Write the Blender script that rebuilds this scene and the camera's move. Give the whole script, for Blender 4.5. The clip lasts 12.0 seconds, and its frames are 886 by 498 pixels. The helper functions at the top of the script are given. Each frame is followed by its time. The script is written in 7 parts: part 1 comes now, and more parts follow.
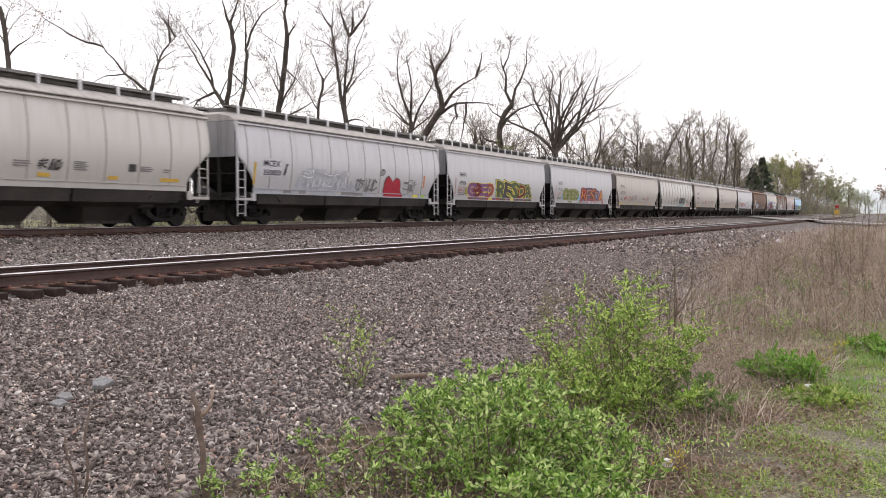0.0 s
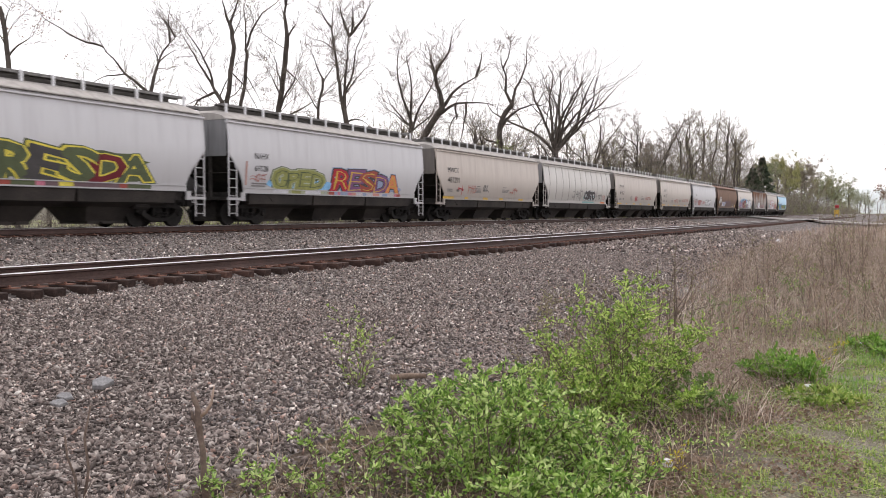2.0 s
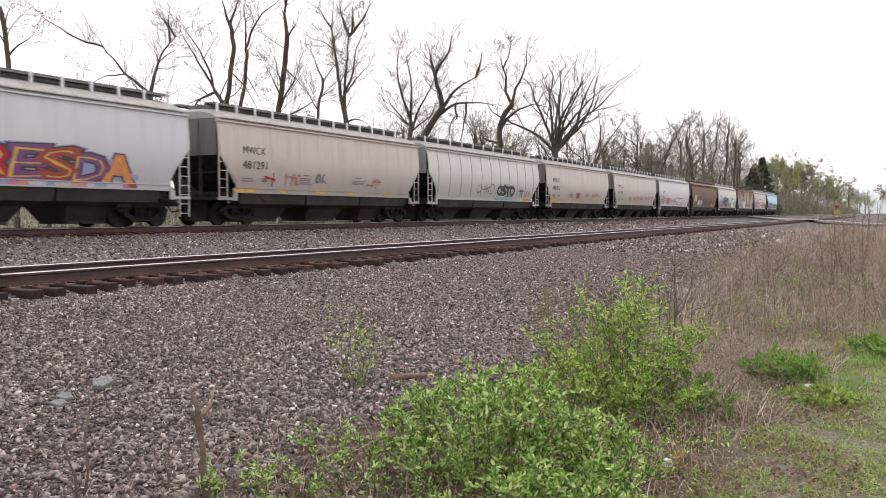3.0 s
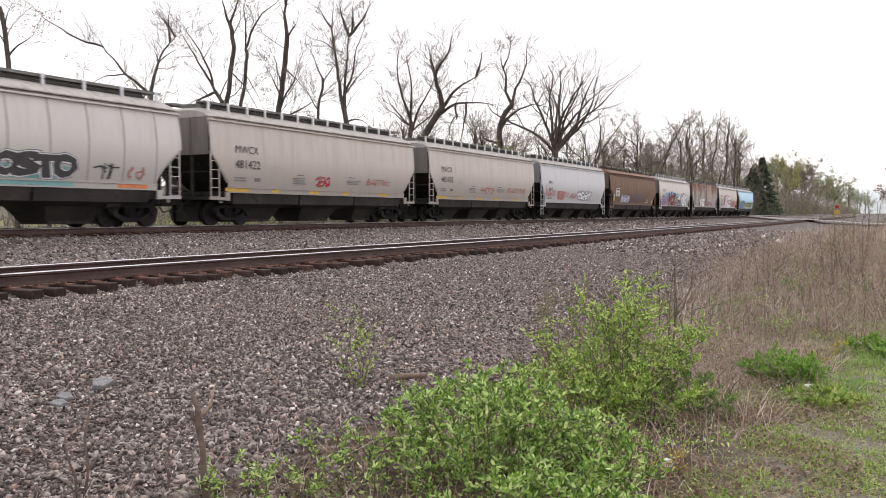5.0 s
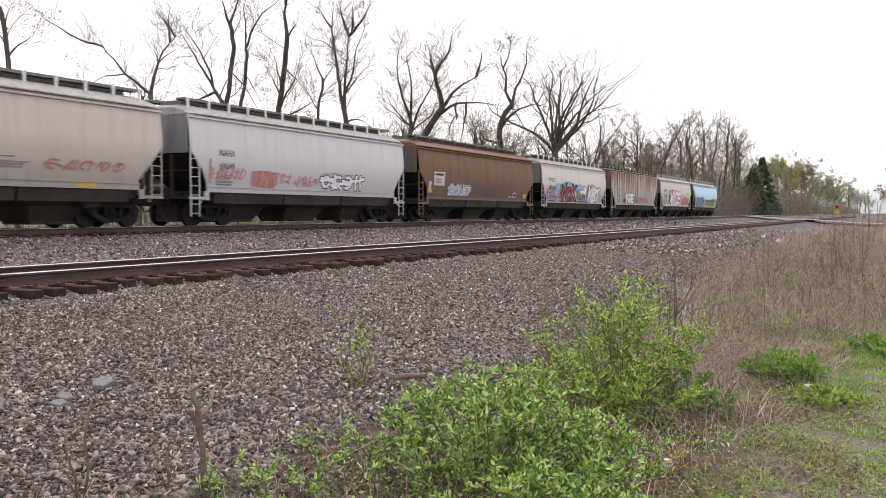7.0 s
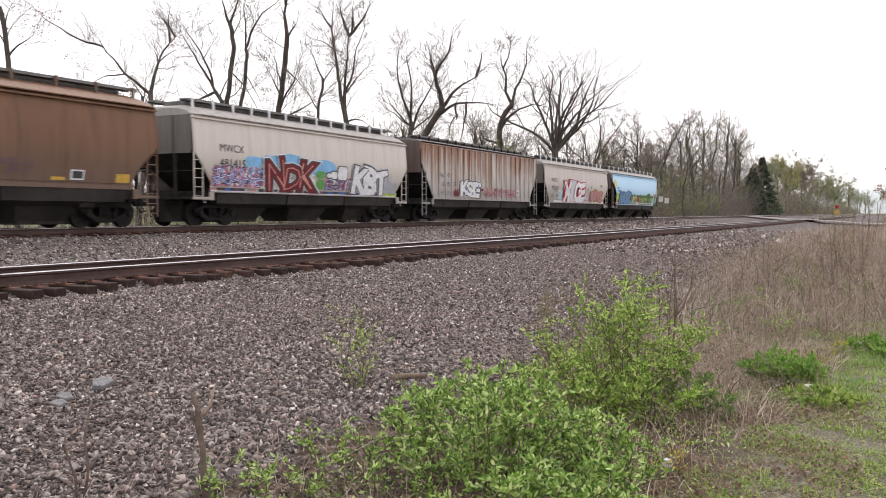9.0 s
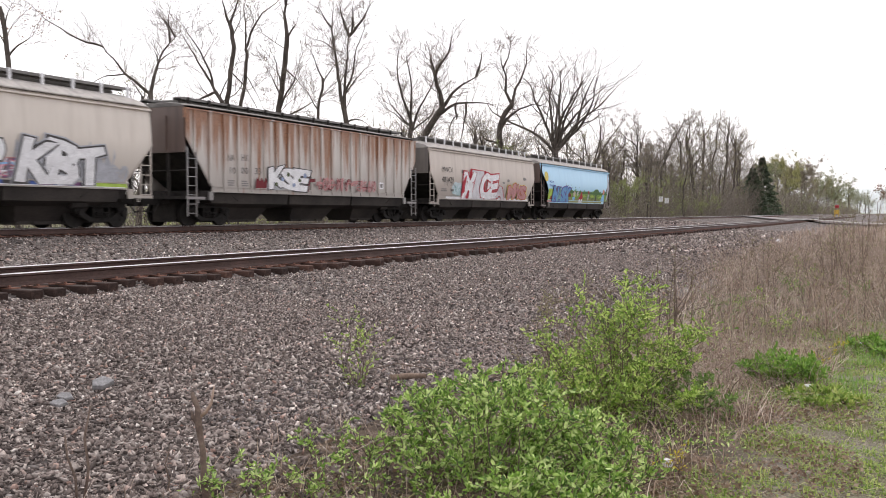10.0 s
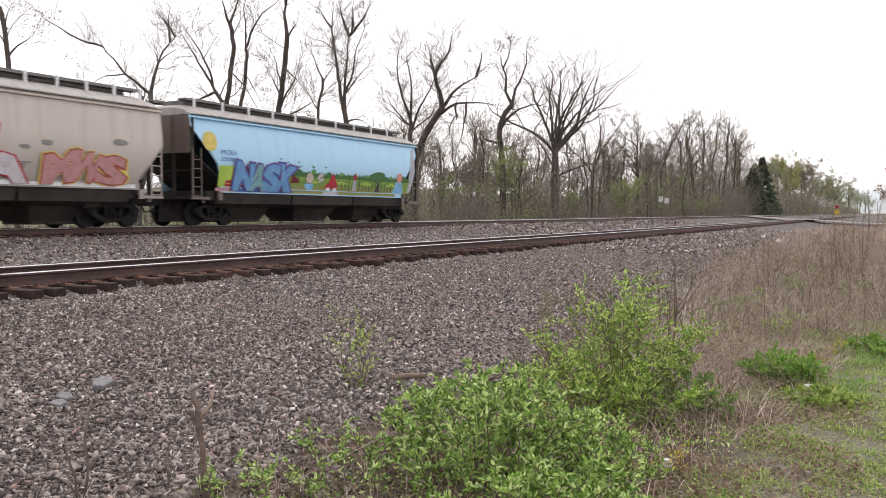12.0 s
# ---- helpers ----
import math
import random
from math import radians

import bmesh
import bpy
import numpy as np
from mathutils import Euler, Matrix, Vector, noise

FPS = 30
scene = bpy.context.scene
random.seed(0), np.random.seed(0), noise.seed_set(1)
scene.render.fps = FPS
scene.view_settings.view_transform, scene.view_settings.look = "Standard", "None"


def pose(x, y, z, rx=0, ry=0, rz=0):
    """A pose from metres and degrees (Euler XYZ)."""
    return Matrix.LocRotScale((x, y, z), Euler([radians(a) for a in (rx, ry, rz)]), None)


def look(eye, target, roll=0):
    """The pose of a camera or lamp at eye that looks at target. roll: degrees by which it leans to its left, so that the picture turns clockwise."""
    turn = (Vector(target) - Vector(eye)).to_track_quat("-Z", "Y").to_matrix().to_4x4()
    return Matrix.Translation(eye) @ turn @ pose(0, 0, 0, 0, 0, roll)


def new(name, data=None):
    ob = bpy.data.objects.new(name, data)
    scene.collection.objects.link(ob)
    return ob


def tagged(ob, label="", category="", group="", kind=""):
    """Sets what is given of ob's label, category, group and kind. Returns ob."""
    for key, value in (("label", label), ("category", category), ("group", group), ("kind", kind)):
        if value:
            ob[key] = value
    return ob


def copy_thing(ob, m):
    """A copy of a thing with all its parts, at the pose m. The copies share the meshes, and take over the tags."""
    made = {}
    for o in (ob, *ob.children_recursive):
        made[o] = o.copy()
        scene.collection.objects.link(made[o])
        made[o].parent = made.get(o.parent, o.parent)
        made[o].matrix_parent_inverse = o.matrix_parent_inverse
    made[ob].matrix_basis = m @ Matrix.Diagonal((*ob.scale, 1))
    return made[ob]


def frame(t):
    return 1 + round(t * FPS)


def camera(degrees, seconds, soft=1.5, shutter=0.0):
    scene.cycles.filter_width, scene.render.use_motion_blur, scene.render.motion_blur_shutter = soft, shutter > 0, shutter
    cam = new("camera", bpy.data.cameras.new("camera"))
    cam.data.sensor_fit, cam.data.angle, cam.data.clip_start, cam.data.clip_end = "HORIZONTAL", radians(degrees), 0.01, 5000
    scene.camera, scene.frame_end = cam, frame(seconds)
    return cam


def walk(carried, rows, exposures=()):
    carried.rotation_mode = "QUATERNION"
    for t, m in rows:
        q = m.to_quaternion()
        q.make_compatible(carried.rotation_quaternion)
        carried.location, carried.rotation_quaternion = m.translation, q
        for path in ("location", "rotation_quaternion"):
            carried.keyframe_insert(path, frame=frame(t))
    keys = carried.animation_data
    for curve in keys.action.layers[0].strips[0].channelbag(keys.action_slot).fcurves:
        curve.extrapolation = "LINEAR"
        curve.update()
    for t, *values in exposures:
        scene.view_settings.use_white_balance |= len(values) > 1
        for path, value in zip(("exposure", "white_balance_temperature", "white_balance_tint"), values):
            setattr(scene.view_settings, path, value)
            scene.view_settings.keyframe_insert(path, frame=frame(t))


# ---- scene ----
# ---------------------------------------------------------------- camera
# x runs along the tracks, y away from the camera across them, z up
EYE = Vector((0.0, 0.0, 1.55))
TURN, TILT = 26.63, 2.27
AHEAD = Vector((math.cos(radians(TURN)), math.sin(radians(TURN)), -math.tan(radians(TILT))))
cam = camera(52.2, 12.0, soft=0.9, shutter=0.2)
walk(cam, [(0.0, look(EYE, EYE + AHEAD * 10)), (12.0, look(EYE, EYE + AHEAD * 10))], [(0.0, 0.24, 6550, 15)])

# ---------------------------------------------------------------- light
world = bpy.data.worlds.new("overcast_sky")
scene.world = world
world.use_nodes = True
wn, wl = world.node_tree.nodes, world.node_tree.links
wn.clear()
sky = wn.new("ShaderNodeTexSky")
sky.sky_type, sky.sun_disc = "NISHITA", False
sky.sun_elevation, sky.sun_rotation = radians(48), radians(60)
sky.dust_density, sky.air_density = 4.0, 1.0
veil = wn.new("ShaderNodeMix")
veil.data_type = "RGBA"
veil.inputs[0].default_value = 0.85
veil.inputs[7].default_value = (10.0, 10.0, 10.1, 1)
back = wn.new("ShaderNodeBackground")
back.inputs[1].default_value = 0.115
wout = wn.new("ShaderNodeOutputWorld")
wl.new(sky.outputs[0], veil.inputs[6])
wl.new(veil.outputs[2], back.inputs[0])
wl.new(back.outputs[0], wout.inputs[0])
sun = new("sun", bpy.data.lights.new("sun", "SUN"))
sun.data.energy, sun.data.angle, sun.data.color = 0.9, radians(20), (1.0, 0.96, 0.9)
sun.matrix_world = look((60, 35, 75), (0, 0, 0))


# ---------------------------------------------------------------- materials
def material(name, rough=0.8, metal=0.0, spec=0.4):
    m = bpy.data.materials.new(name)
    m.use_nodes = True
    b = m.node_tree.nodes["Principled BSDF"]
    b.inputs["Roughness"].default_value = rough
    b.inputs["Metallic"].default_value = metal
    b.inputs["Specular IOR Level"].default_value = spec
    return m, m.node_tree.nodes, m.node_tree.links, b


def noise_tex(n, l, scale, detail=5, coord="Object", stretch=(1, 1, 1), rough=0.55):
    tc = n.new("ShaderNodeTexCoord")
    mp = n.new("ShaderNodeMapping")
    mp.inputs["Scale"].default_value = stretch
    tx = n.new("ShaderNodeTexNoise")
    tx.inputs["Scale"].default_value = scale
    tx.inputs["Detail"].default_value = detail
    tx.inputs["Roughness"].default_value = rough
    l.new(tc.outputs[coord], mp.inputs[0])
    l.new(mp.outputs[0], tx.inputs["Vector"])
    return tx


def ramp(n, l, src, stops):
    r = n.new("ShaderNodeValToRGB")
    r.color_ramp.elements[0].position = stops[0][0]
    r.color_ramp.elements[0].color = (*stops[0][1], 1)
    r.color_ramp.elements[1].position = stops[-1][0]
    r.color_ramp.elements[1].color = (*stops[-1][1], 1)
    for p, c in stops[1:-1]:
        e = r.color_ramp.elements.new(p)
        e.color = (*c, 1)
    l.new(src, r.inputs[0])
    return r.outputs[0]


def mix(n, l, fac, a, b, mode="MIX"):
    m = n.new("ShaderNodeMix")
    m.data_type, m.blend_type = "RGBA", mode
    for sock, v in ((m.inputs[0], fac), (m.inputs[6], a), (m.inputs[7], b)):
        if isinstance(v, (int, float)):
            sock.default_value = v
        elif isinstance(v, tuple):
            sock.default_value = (*v, 1)
        else:
            l.new(v, sock)
    return m.outputs[2]


def bump(n, l, b, height, strength=0.4, dist=0.01):
    bp = n.new("ShaderNodeBump")
    bp.inputs["Strength"].default_value, bp.inputs["Distance"].default_value = strength, dist
    l.new(height, bp.inputs["Height"])
    l.new(bp.outputs[0], b.inputs["Normal"])


def gray(v):
    return (v, v, v)


def surface(name, c1, c2, scale=8, rough=0.8, metal=0.0, grain=60, bumps=0.3, stretch=(1, 1, 1), spec=0.4, coord="Object"):
    """Two tones mixed by a broad noise, with a fine grain on top."""
    m, n, l, b = material(name, rough, metal, spec)
    broad = noise_tex(n, l, scale, 6, coord, stretch)
    fine = noise_tex(n, l, grain, 3, coord, stretch)
    col = ramp(n, l, broad.outputs[0], [(0.32, c1), (0.68, c2)])
    tone = ramp(n, l, fine.outputs[0], [(0.3, gray(0.72)), (0.7, gray(1.18))])
    l.new(mix(n, l, 1.0, col, tone, "MULTIPLY"), b.inputs["Base Color"])
    if bumps:
        bump(n, l, b, fine.outputs[0], bumps, 0.01)
    return m


def car_paint(name, base, streak, rust=0.0, rough=0.40, low=(0.16, 0.14, 0.125), spec=0.55, dirt=0.45):
    """Weathered freight car paint: vertical streaks, road dirt along the foot, patches of rust."""
    m, n, l, b = material(name, rough, 0.0, spec)
    tall = noise_tex(n, l, 2.2, 7, "Object", (1.6, 1.6, 0.10))
    patch = noise_tex(n, l, 0.5, 4)
    fine = noise_tex(n, l, 30, 3)
    col = mix(n, l, ramp(n, l, tall.outputs[0], [(0.45, gray(0)), (0.75, gray(1))]), base, streak)
    col = mix(n, l, ramp(n, l, patch.outputs[0], [(0.4, gray(0)), (0.85, gray(0.55))]), col, streak)
    pos = n.new("ShaderNodeTexCoord")
    sep = n.new("ShaderNodeSeparateXYZ")
    l.new(pos.outputs["Object"], sep.inputs[0])
    drift = n.new("ShaderNodeMath")
    drift.operation = "MULTIPLY_ADD"
    drift.inputs[1].default_value = 1.3
    l.new(tall.outputs[0], drift.inputs[0])
    l.new(sep.outputs[2], drift.inputs[2])
    rng = n.new("ShaderNodeMapRange")
    rng.inputs[1].default_value, rng.inputs[2].default_value = 3.5, 1.75
    rng.inputs[3].default_value, rng.inputs[4].default_value = 0.0, dirt
    l.new(drift.outputs[0], rng.inputs[0])
    col = mix(n, l, rng.outputs[0], col, low)
    if rust:
        rs = noise_tex(n, l, 1.7, 8, "Object", (2.2, 2.2, 0.16))
        up = n.new("ShaderNodeMapRange")
        up.inputs[1].default_value, up.inputs[2].default_value = 1.6, 4.2
        up.inputs[3].default_value, up.inputs[4].default_value = -0.12, 0.16
        l.new(sep.outputs[2], up.inputs[0])
        ad = n.new("ShaderNodeMath")
        ad.operation = "ADD"
        l.new(rs.outputs[0], ad.inputs[0])
        l.new(up.outputs[0], ad.inputs[1])
        f = ramp(n, l, ad.outputs[0], [(0.56 - rust * 0.12, gray(0)), (0.74 - rust * 0.1, gray(0.95))])
        tone = ramp(n, l, fine.outputs[0], [(0.3, (0.16, 0.06, 0.027)), (0.7, (0.40, 0.19, 0.095))])
        col = mix(n, l, f, col, tone)
    l.new(col, b.inputs["Base Color"])
    bump(n, l, b, patch.outputs[0], 0.25, 0.03)
    return m


def leafy(name, c1, c2, c3):
    """Leaf colours that differ leaf by leaf; thin, so that light shines through."""
    m, n, l, b = material(name, 0.38, 0.0, 0.55)
    g = n.new("ShaderNodeNewGeometry")
    col = ramp(n, l, g.outputs["Random Per Island"], [(0.0, c1), (0.5, c2), (1.0, c3)])
    vein = noise_tex(n, l, 40, 2)
    col = mix(n, l, 1.0, col, ramp(n, l, vein.outputs[0], [(0.3, gray(0.8)), (0.7, gray(1.15))]), "MULTIPLY")
    l.new(col, b.inputs["Base Color"])
    tr = n.new("ShaderNodeBsdfTranslucent")
    l.new(col, tr.inputs[0])
    ms = n.new("ShaderNodeMixShader")
    ms.inputs[0].default_value = 0.42
    out = n["Material Output"]
    l.new(b.outputs[0], ms.inputs[1])
    l.new(tr.outputs[0], ms.inputs[2])
    l.new(ms.outputs[0], out.inputs[0])
    return m


def ground_material():
    """Soil with dead litter, mown grass near the path, dark leaf mould under the woods."""
    m, n, l, b = material("soil_and_grass", 0.95, 0.0, 0.15)
    big, mid, fine = noise_tex(n, l, 0.9, 6), noise_tex(n, l, 7, 6), noise_tex(n, l, 70, 4)
    soil = ramp(n, l, mid.outputs[0], [(0.3, (0.06, 0.047, 0.038)), (0.55, (0.15, 0.115, 0.088)), (0.75, (0.26, 0.21, 0.155))])
    turf = ramp(n, l, fine.outputs[0], [(0.3, (0.06, 0.058, 0.03)), (0.5, (0.17, 0.165, 0.08)), (0.75, (0.36, 0.33, 0.20))])
    wood = ramp(n, l, mid.outputs[0], [(0.3, (0.15, 0.145, 0.085)), (0.6, (0.25, 0.26, 0.14)), (0.8, (0.27, 0.31, 0.13))])
    tc = n.new("ShaderNodeTexCoord")
    sp = n.new("ShaderNodeSeparateXYZ")
    l.new(tc.outputs["Object"], sp.inputs[0])

    def band(lo, hi, amount):
        ad = n.new("ShaderNodeMath")
        ad.operation = "MULTIPLY_ADD"
        ad.inputs[1].default_value = amount
        l.new(big.outputs[0], ad.inputs[0])
        l.new(sp.outputs[1], ad.inputs[2])
        r = n.new("ShaderNodeMapRange")
        r.inputs[1].default_value, r.inputs[2].default_value = lo + amount / 2, hi + amount / 2
        l.new(ad.outputs[0], r.inputs[0])
        return r.outputs[0]
    bare = ramp(n, l, fine.outputs[0], [(0.3, (0.15, 0.13, 0.108)), (0.7, (0.44, 0.40, 0.345))])
    turf = mix(n, l, ramp(n, l, big.outputs[0], [(0.40, gray(0.1)), (0.60, gray(0.9))]), turf, bare)
    col = mix(n, l, band(0.75, 1.25, 1.6), turf, soil)
    col = mix(n, l, band(27.5, 30, 2.0), col, wood)
    l.new(col, b.inputs["Base Color"])
    bump(n, l, b, fine.outputs[0], 1.0, 0.03)
    return m


def ballast_material():
    m, n, l, b = material("ballast_bed", 0.9, 0.0, 0.25)
    tc = n.new("ShaderNodeTexCoord")
    v = n.new("ShaderNodeTexVoronoi")
    v.inputs["Scale"].default_value = 17
    l.new(tc.outputs["Object"], v.inputs["Vector"])
    sp = n.new("ShaderNodeSeparateColor")
    l.new(v.outputs["Color"], sp.inputs[0])
    col = ramp(n, l, sp.outputs[0], [(0.0, (0.08, 0.067, 0.061)), (0.5, (0.21, 0.178, 0.164)), (0.85, (0.34, 0.297, 0.276)), (1.0, (0.52, 0.48, 0.455))])
    # cell rims darkened: shade in the gaps between stones, put into the colour
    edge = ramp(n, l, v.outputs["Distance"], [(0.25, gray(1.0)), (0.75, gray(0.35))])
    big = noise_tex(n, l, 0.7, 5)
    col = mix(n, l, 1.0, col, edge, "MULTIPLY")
    col = mix(n, l, 1.0, col, ramp(n, l, big.outputs[0], [(0.3, gray(0.8)), (0.7, gray(1.15))]), "MULTIPLY")
    l.new(col, b.inputs["Base Color"])
    inv = n.new("ShaderNodeMath")
    inv.operation = "SUBTRACT"
    inv.inputs[0].default_value = 1.0
    l.new(v.outputs["Distance"], inv.inputs[1])
    bump(n, l, b, inv.outputs[0], 1.0, 0.04)
    return m


def stone_material(name="ballast_stone", tint=(1.0, 1.0, 1.0)):
    m, n, l, b = material(name, 0.85, 0.0, 0.3)
    g = n.new("ShaderNodeNewGeometry")
    col = ramp(n, l, g.outputs["Random Per Island"], [(0.0, (0.05, 0.04, 0.038)), (0.3, (0.12, 0.10, 0.093)), (0.5, (0.205, 0.168, 0.155)), (0.72, (0.29, 0.252, 0.235)), (0.9, (0.44, 0.40, 0.375)), (0.94, (0.36, 0.23, 0.19)), (1.0, (0.82, 0.79, 0.76))])
    f = noise_tex(n, l, 60, 4)
    col = mix(n, l, 1.0, col, ramp(n, l, f.outputs[0], [(0.3, gray(0.7)), (0.7, gray(1.2))]), "MULTIPLY")
    col = mix(n, l, 1.0, col, tint, "MULTIPLY")
    l.new(col, b.inputs["Base Color"])
    return m


def flat_paint(name, c, rough=0.6, spec=0.3):
    return surface(name, tuple(x * 0.86 for x in c), tuple(min(x * 1.1, 1) for x in c), 3, rough, 0, 40, 0.08, spec=spec)


M = {}
M["ground"] = ground_material()
M["ballast"] = ballast_material()
M["stone"] = stone_material(tint=(1.07, 1.04, 1.01))
M["dark_stone"] = stone_material("dark_gravel", (0.66, 0.70, 0.76))
M["rail_side"] = surface("rusted_rail_steel", (0.050, 0.027, 0.022), (0.098, 0.056, 0.046), 4, 0.7, 0.0, 40, 0.2, stretch=(0.4, 1, 1))
M["rail_top"] = surface("polished_rail_head", (0.74, 0.73, 0.72), (0.86, 0.85, 0.84), 5, 0.36, 0.5, 30, 0.0, stretch=(0.1, 1, 1))
M["tie"] = surface("creosoted_timber", (0.028, 0.016, 0.013), (0.085, 0.050, 0.040), 5, 0.9, 0, 40, 0.6, stretch=(2, 0.25, 2))


def vary(m, stops):
    """Let the tone differ from piece to piece."""
    n, l = m.node_tree.nodes, m.node_tree.links
    b = next(k for k in n if k.type == "BSDF_PRINCIPLED")
    old = b.inputs["Base Color"].links[0].from_socket
    info = n.new("ShaderNodeObjectInfo")
    l.new(mix(n, l, 1.0, old, ramp(n, l, info.outputs["Random"], stops), "MULTIPLY"), b.inputs["Base Color"])


vary(M["tie"], [(0.0, (0.6, 0.6, 0.6)), (0.5, (1.0, 0.92, 0.88)), (0.8, (1.3, 1.2, 1.15)), (1.0, (2.0, 1.75, 1.6))])
M["plate"] = surface("rusty_tie_plate", (0.15, 0.065, 0.045), (0.25, 0.125, 0.09), 12, 0.8, 0, 60, 0.2)
M["cream"] = car_paint("weathered_cream_paint", (0.60, 0.53, 0.47), (0.49, 0.42, 0.37), dirt=0.62)
M["pale_cream"] = car_paint("pale_cream_paint", (0.68, 0.62, 0.555), (0.58, 0.52, 0.46), dirt=0.55)
M["white"] = car_paint("weathered_white_paint", (0.64, 0.635, 0.65), (0.56, 0.55, 0.565), dirt=0.4)
M["offwhite"] = car_paint("weathered_offwhite_paint", (0.66, 0.635, 0.60), (0.58, 0.55, 0.51))
M["roof_grime"] = car_paint("grimy_roof_paint", (0.46, 0.435, 0.41), (0.29, 0.27, 0.255), rough=0.85, spec=0.2)
M["brown"] = car_paint("weathered_brown_paint", (0.21, 0.112, 0.066), (0.135, 0.073, 0.045), rough=0.62, spec=0.3)
M["rusty"] = car_paint("rusting_grey_paint", (0.60, 0.56, 0.525), (0.45, 0.40, 0.365), rust=0.78)
M["blue"] = car_paint("sky_blue_mural_paint", (0.45, 0.74, 0.95), (0.40, 0.68, 0.90), low=(0.3, 0.5, 0.6))
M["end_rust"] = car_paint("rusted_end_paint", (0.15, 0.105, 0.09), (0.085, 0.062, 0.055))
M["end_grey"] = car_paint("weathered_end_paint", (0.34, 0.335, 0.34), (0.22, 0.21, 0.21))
# cream and white end paints darkened to carry the shade between cars
M["end_cream"] = car_paint("shaded_cream_end_paint", (0.20, 0.18, 0.165), (0.115, 0.102, 0.095))
M["end_white"] = car_paint("shaded_white_end_paint", (0.25, 0.25, 0.26), (0.16, 0.16, 0.165))
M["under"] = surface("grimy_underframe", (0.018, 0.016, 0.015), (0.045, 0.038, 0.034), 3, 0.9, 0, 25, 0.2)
# hopper colour set near black to deepen the shade beneath the cars
M["hopper"] = surface("shaded_hopper_steel", (0.014, 0.012, 0.011), (0.050, 0.041, 0.036), 0.8, 0.85, 0, 20, 0.1)
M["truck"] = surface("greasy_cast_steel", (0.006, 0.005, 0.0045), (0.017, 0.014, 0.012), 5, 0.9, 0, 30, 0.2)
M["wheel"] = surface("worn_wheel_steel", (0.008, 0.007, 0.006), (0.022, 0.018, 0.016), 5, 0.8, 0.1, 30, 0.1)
M["hatch"] = surface("grimy_hatch_trough", (0.10, 0.095, 0.09), (0.20, 0.19, 0.18), 2, 0.8, 0, 30, 0.2)
M["grime"] = surface("grimy_weld_seam", (0.26, 0.235, 0.21), (0.40, 0.37, 0.34), 2, 0.8, 0, 30, 0.0)
M["grate"] = surface("galvanized_walkway", (0.16, 0.155, 0.15), (0.27, 0.26, 0.25), 6, 0.6, 0.4, 40, 0.1)
for nm, c in dict(black=(0.03, 0.03, 0.032), ink=(0.07, 0.065, 0.065), lilac=(0.58, 0.545, 0.57), sunny=(0.74, 0.60, 0.16), beige=(0.60, 0.52, 0.42), hedge=(0.07, 0.17, 0.05), red=(0.46, 0.03, 0.05), darkred=(0.17, 0.018, 0.026), yellow=(0.78, 0.66, 0.10),
                  amber=(0.66, 0.42, 0.08), green=(0.13, 0.36, 0.10), olive=(0.30, 0.31, 0.10), pure_white=(0.82, 0.82, 0.84), sky=(0.25, 0.52, 0.80),
                  navy=(0.08, 0.14, 0.42), purple=(0.22, 0.09, 0.22), pink=(0.62, 0.20, 0.28), orange=(0.72, 0.25, 0.10), salmon=(0.66, 0.30, 0.25),
                  teal=(0.22, 0.42, 0.42), lime=(0.42, 0.60, 0.10), silver=(0.45, 0.46, 0.50), grass=(0.22, 0.36, 0.08), rose=(0.52, 0.26, 0.26)).items():
    M[nm] = flat_paint("paint_" + nm, c)
M["bark"] = surface("tree_bark", (0.048, 0.039, 0.034), (0.125, 0.105, 0.09), 5, 0.95, 0, 30, 0.6, stretch=(1, 1, 0.3))
M["twig"] = surface("bare_twigs", (0.16, 0.135, 0.115), (0.27, 0.23, 0.195), 3, 0.95, 0, 30, 0.0)
M["bud"] = leafy("spring_buds", (0.22, 0.21, 0.10), (0.29, 0.285, 0.13), (0.33, 0.28, 0.17))
M["leaf_far"] = leafy("far_spring_leaves", (0.21, 0.25, 0.09), (0.29, 0.335, 0.12), (0.37, 0.40, 0.16))
# greens greyed so that the colour holds some haze of distance
M["leaf_dist"] = leafy("distant_spring_leaves", (0.22, 0.245, 0.14), (0.28, 0.30, 0.165), (0.34, 0.345, 0.20))
M["leaf_pine"] = leafy("pine_needles", (0.05, 0.075, 0.045), (0.075, 0.105, 0.06), (0.10, 0.13, 0.07))
M["leaf_red"] = leafy("reddish_spring_leaves", (0.20, 0.09, 0.06), (0.27, 0.14, 0.09), (0.25, 0.19, 0.09))
M["leaf_spring"] = leafy("yellow_green_spring_leaves", (0.12, 0.24, 0.03), (0.37, 0.55, 0.10), (0.74, 0.84, 0.30))
M["leaf_bush"] = leafy("fresh_bush_leaves", (0.06, 0.15, 0.025), (0.33, 0.52, 0.10), (0.80, 0.91, 0.42))
M["leaf_grass"] = leafy("green_grass_blades", (0.16, 0.28, 0.04), (0.32, 0.45, 0.08), (0.58, 0.60, 0.23))
M["lush_grass"] = leafy("lush_grass_blades", (0.13, 0.27, 0.04), (0.23, 0.42, 0.07), (0.40, 0.56, 0.14))
M["leaf_weed"] = leafy("dark_weed_leaves", (0.12, 0.22, 0.05), (0.20, 0.32, 0.08), (0.32, 0.43, 0.15))
M["dry"] = leafy("dead_grass_stalks", (0.23, 0.14, 0.105), (0.45, 0.325, 0.255), (0.76, 0.65, 0.54))
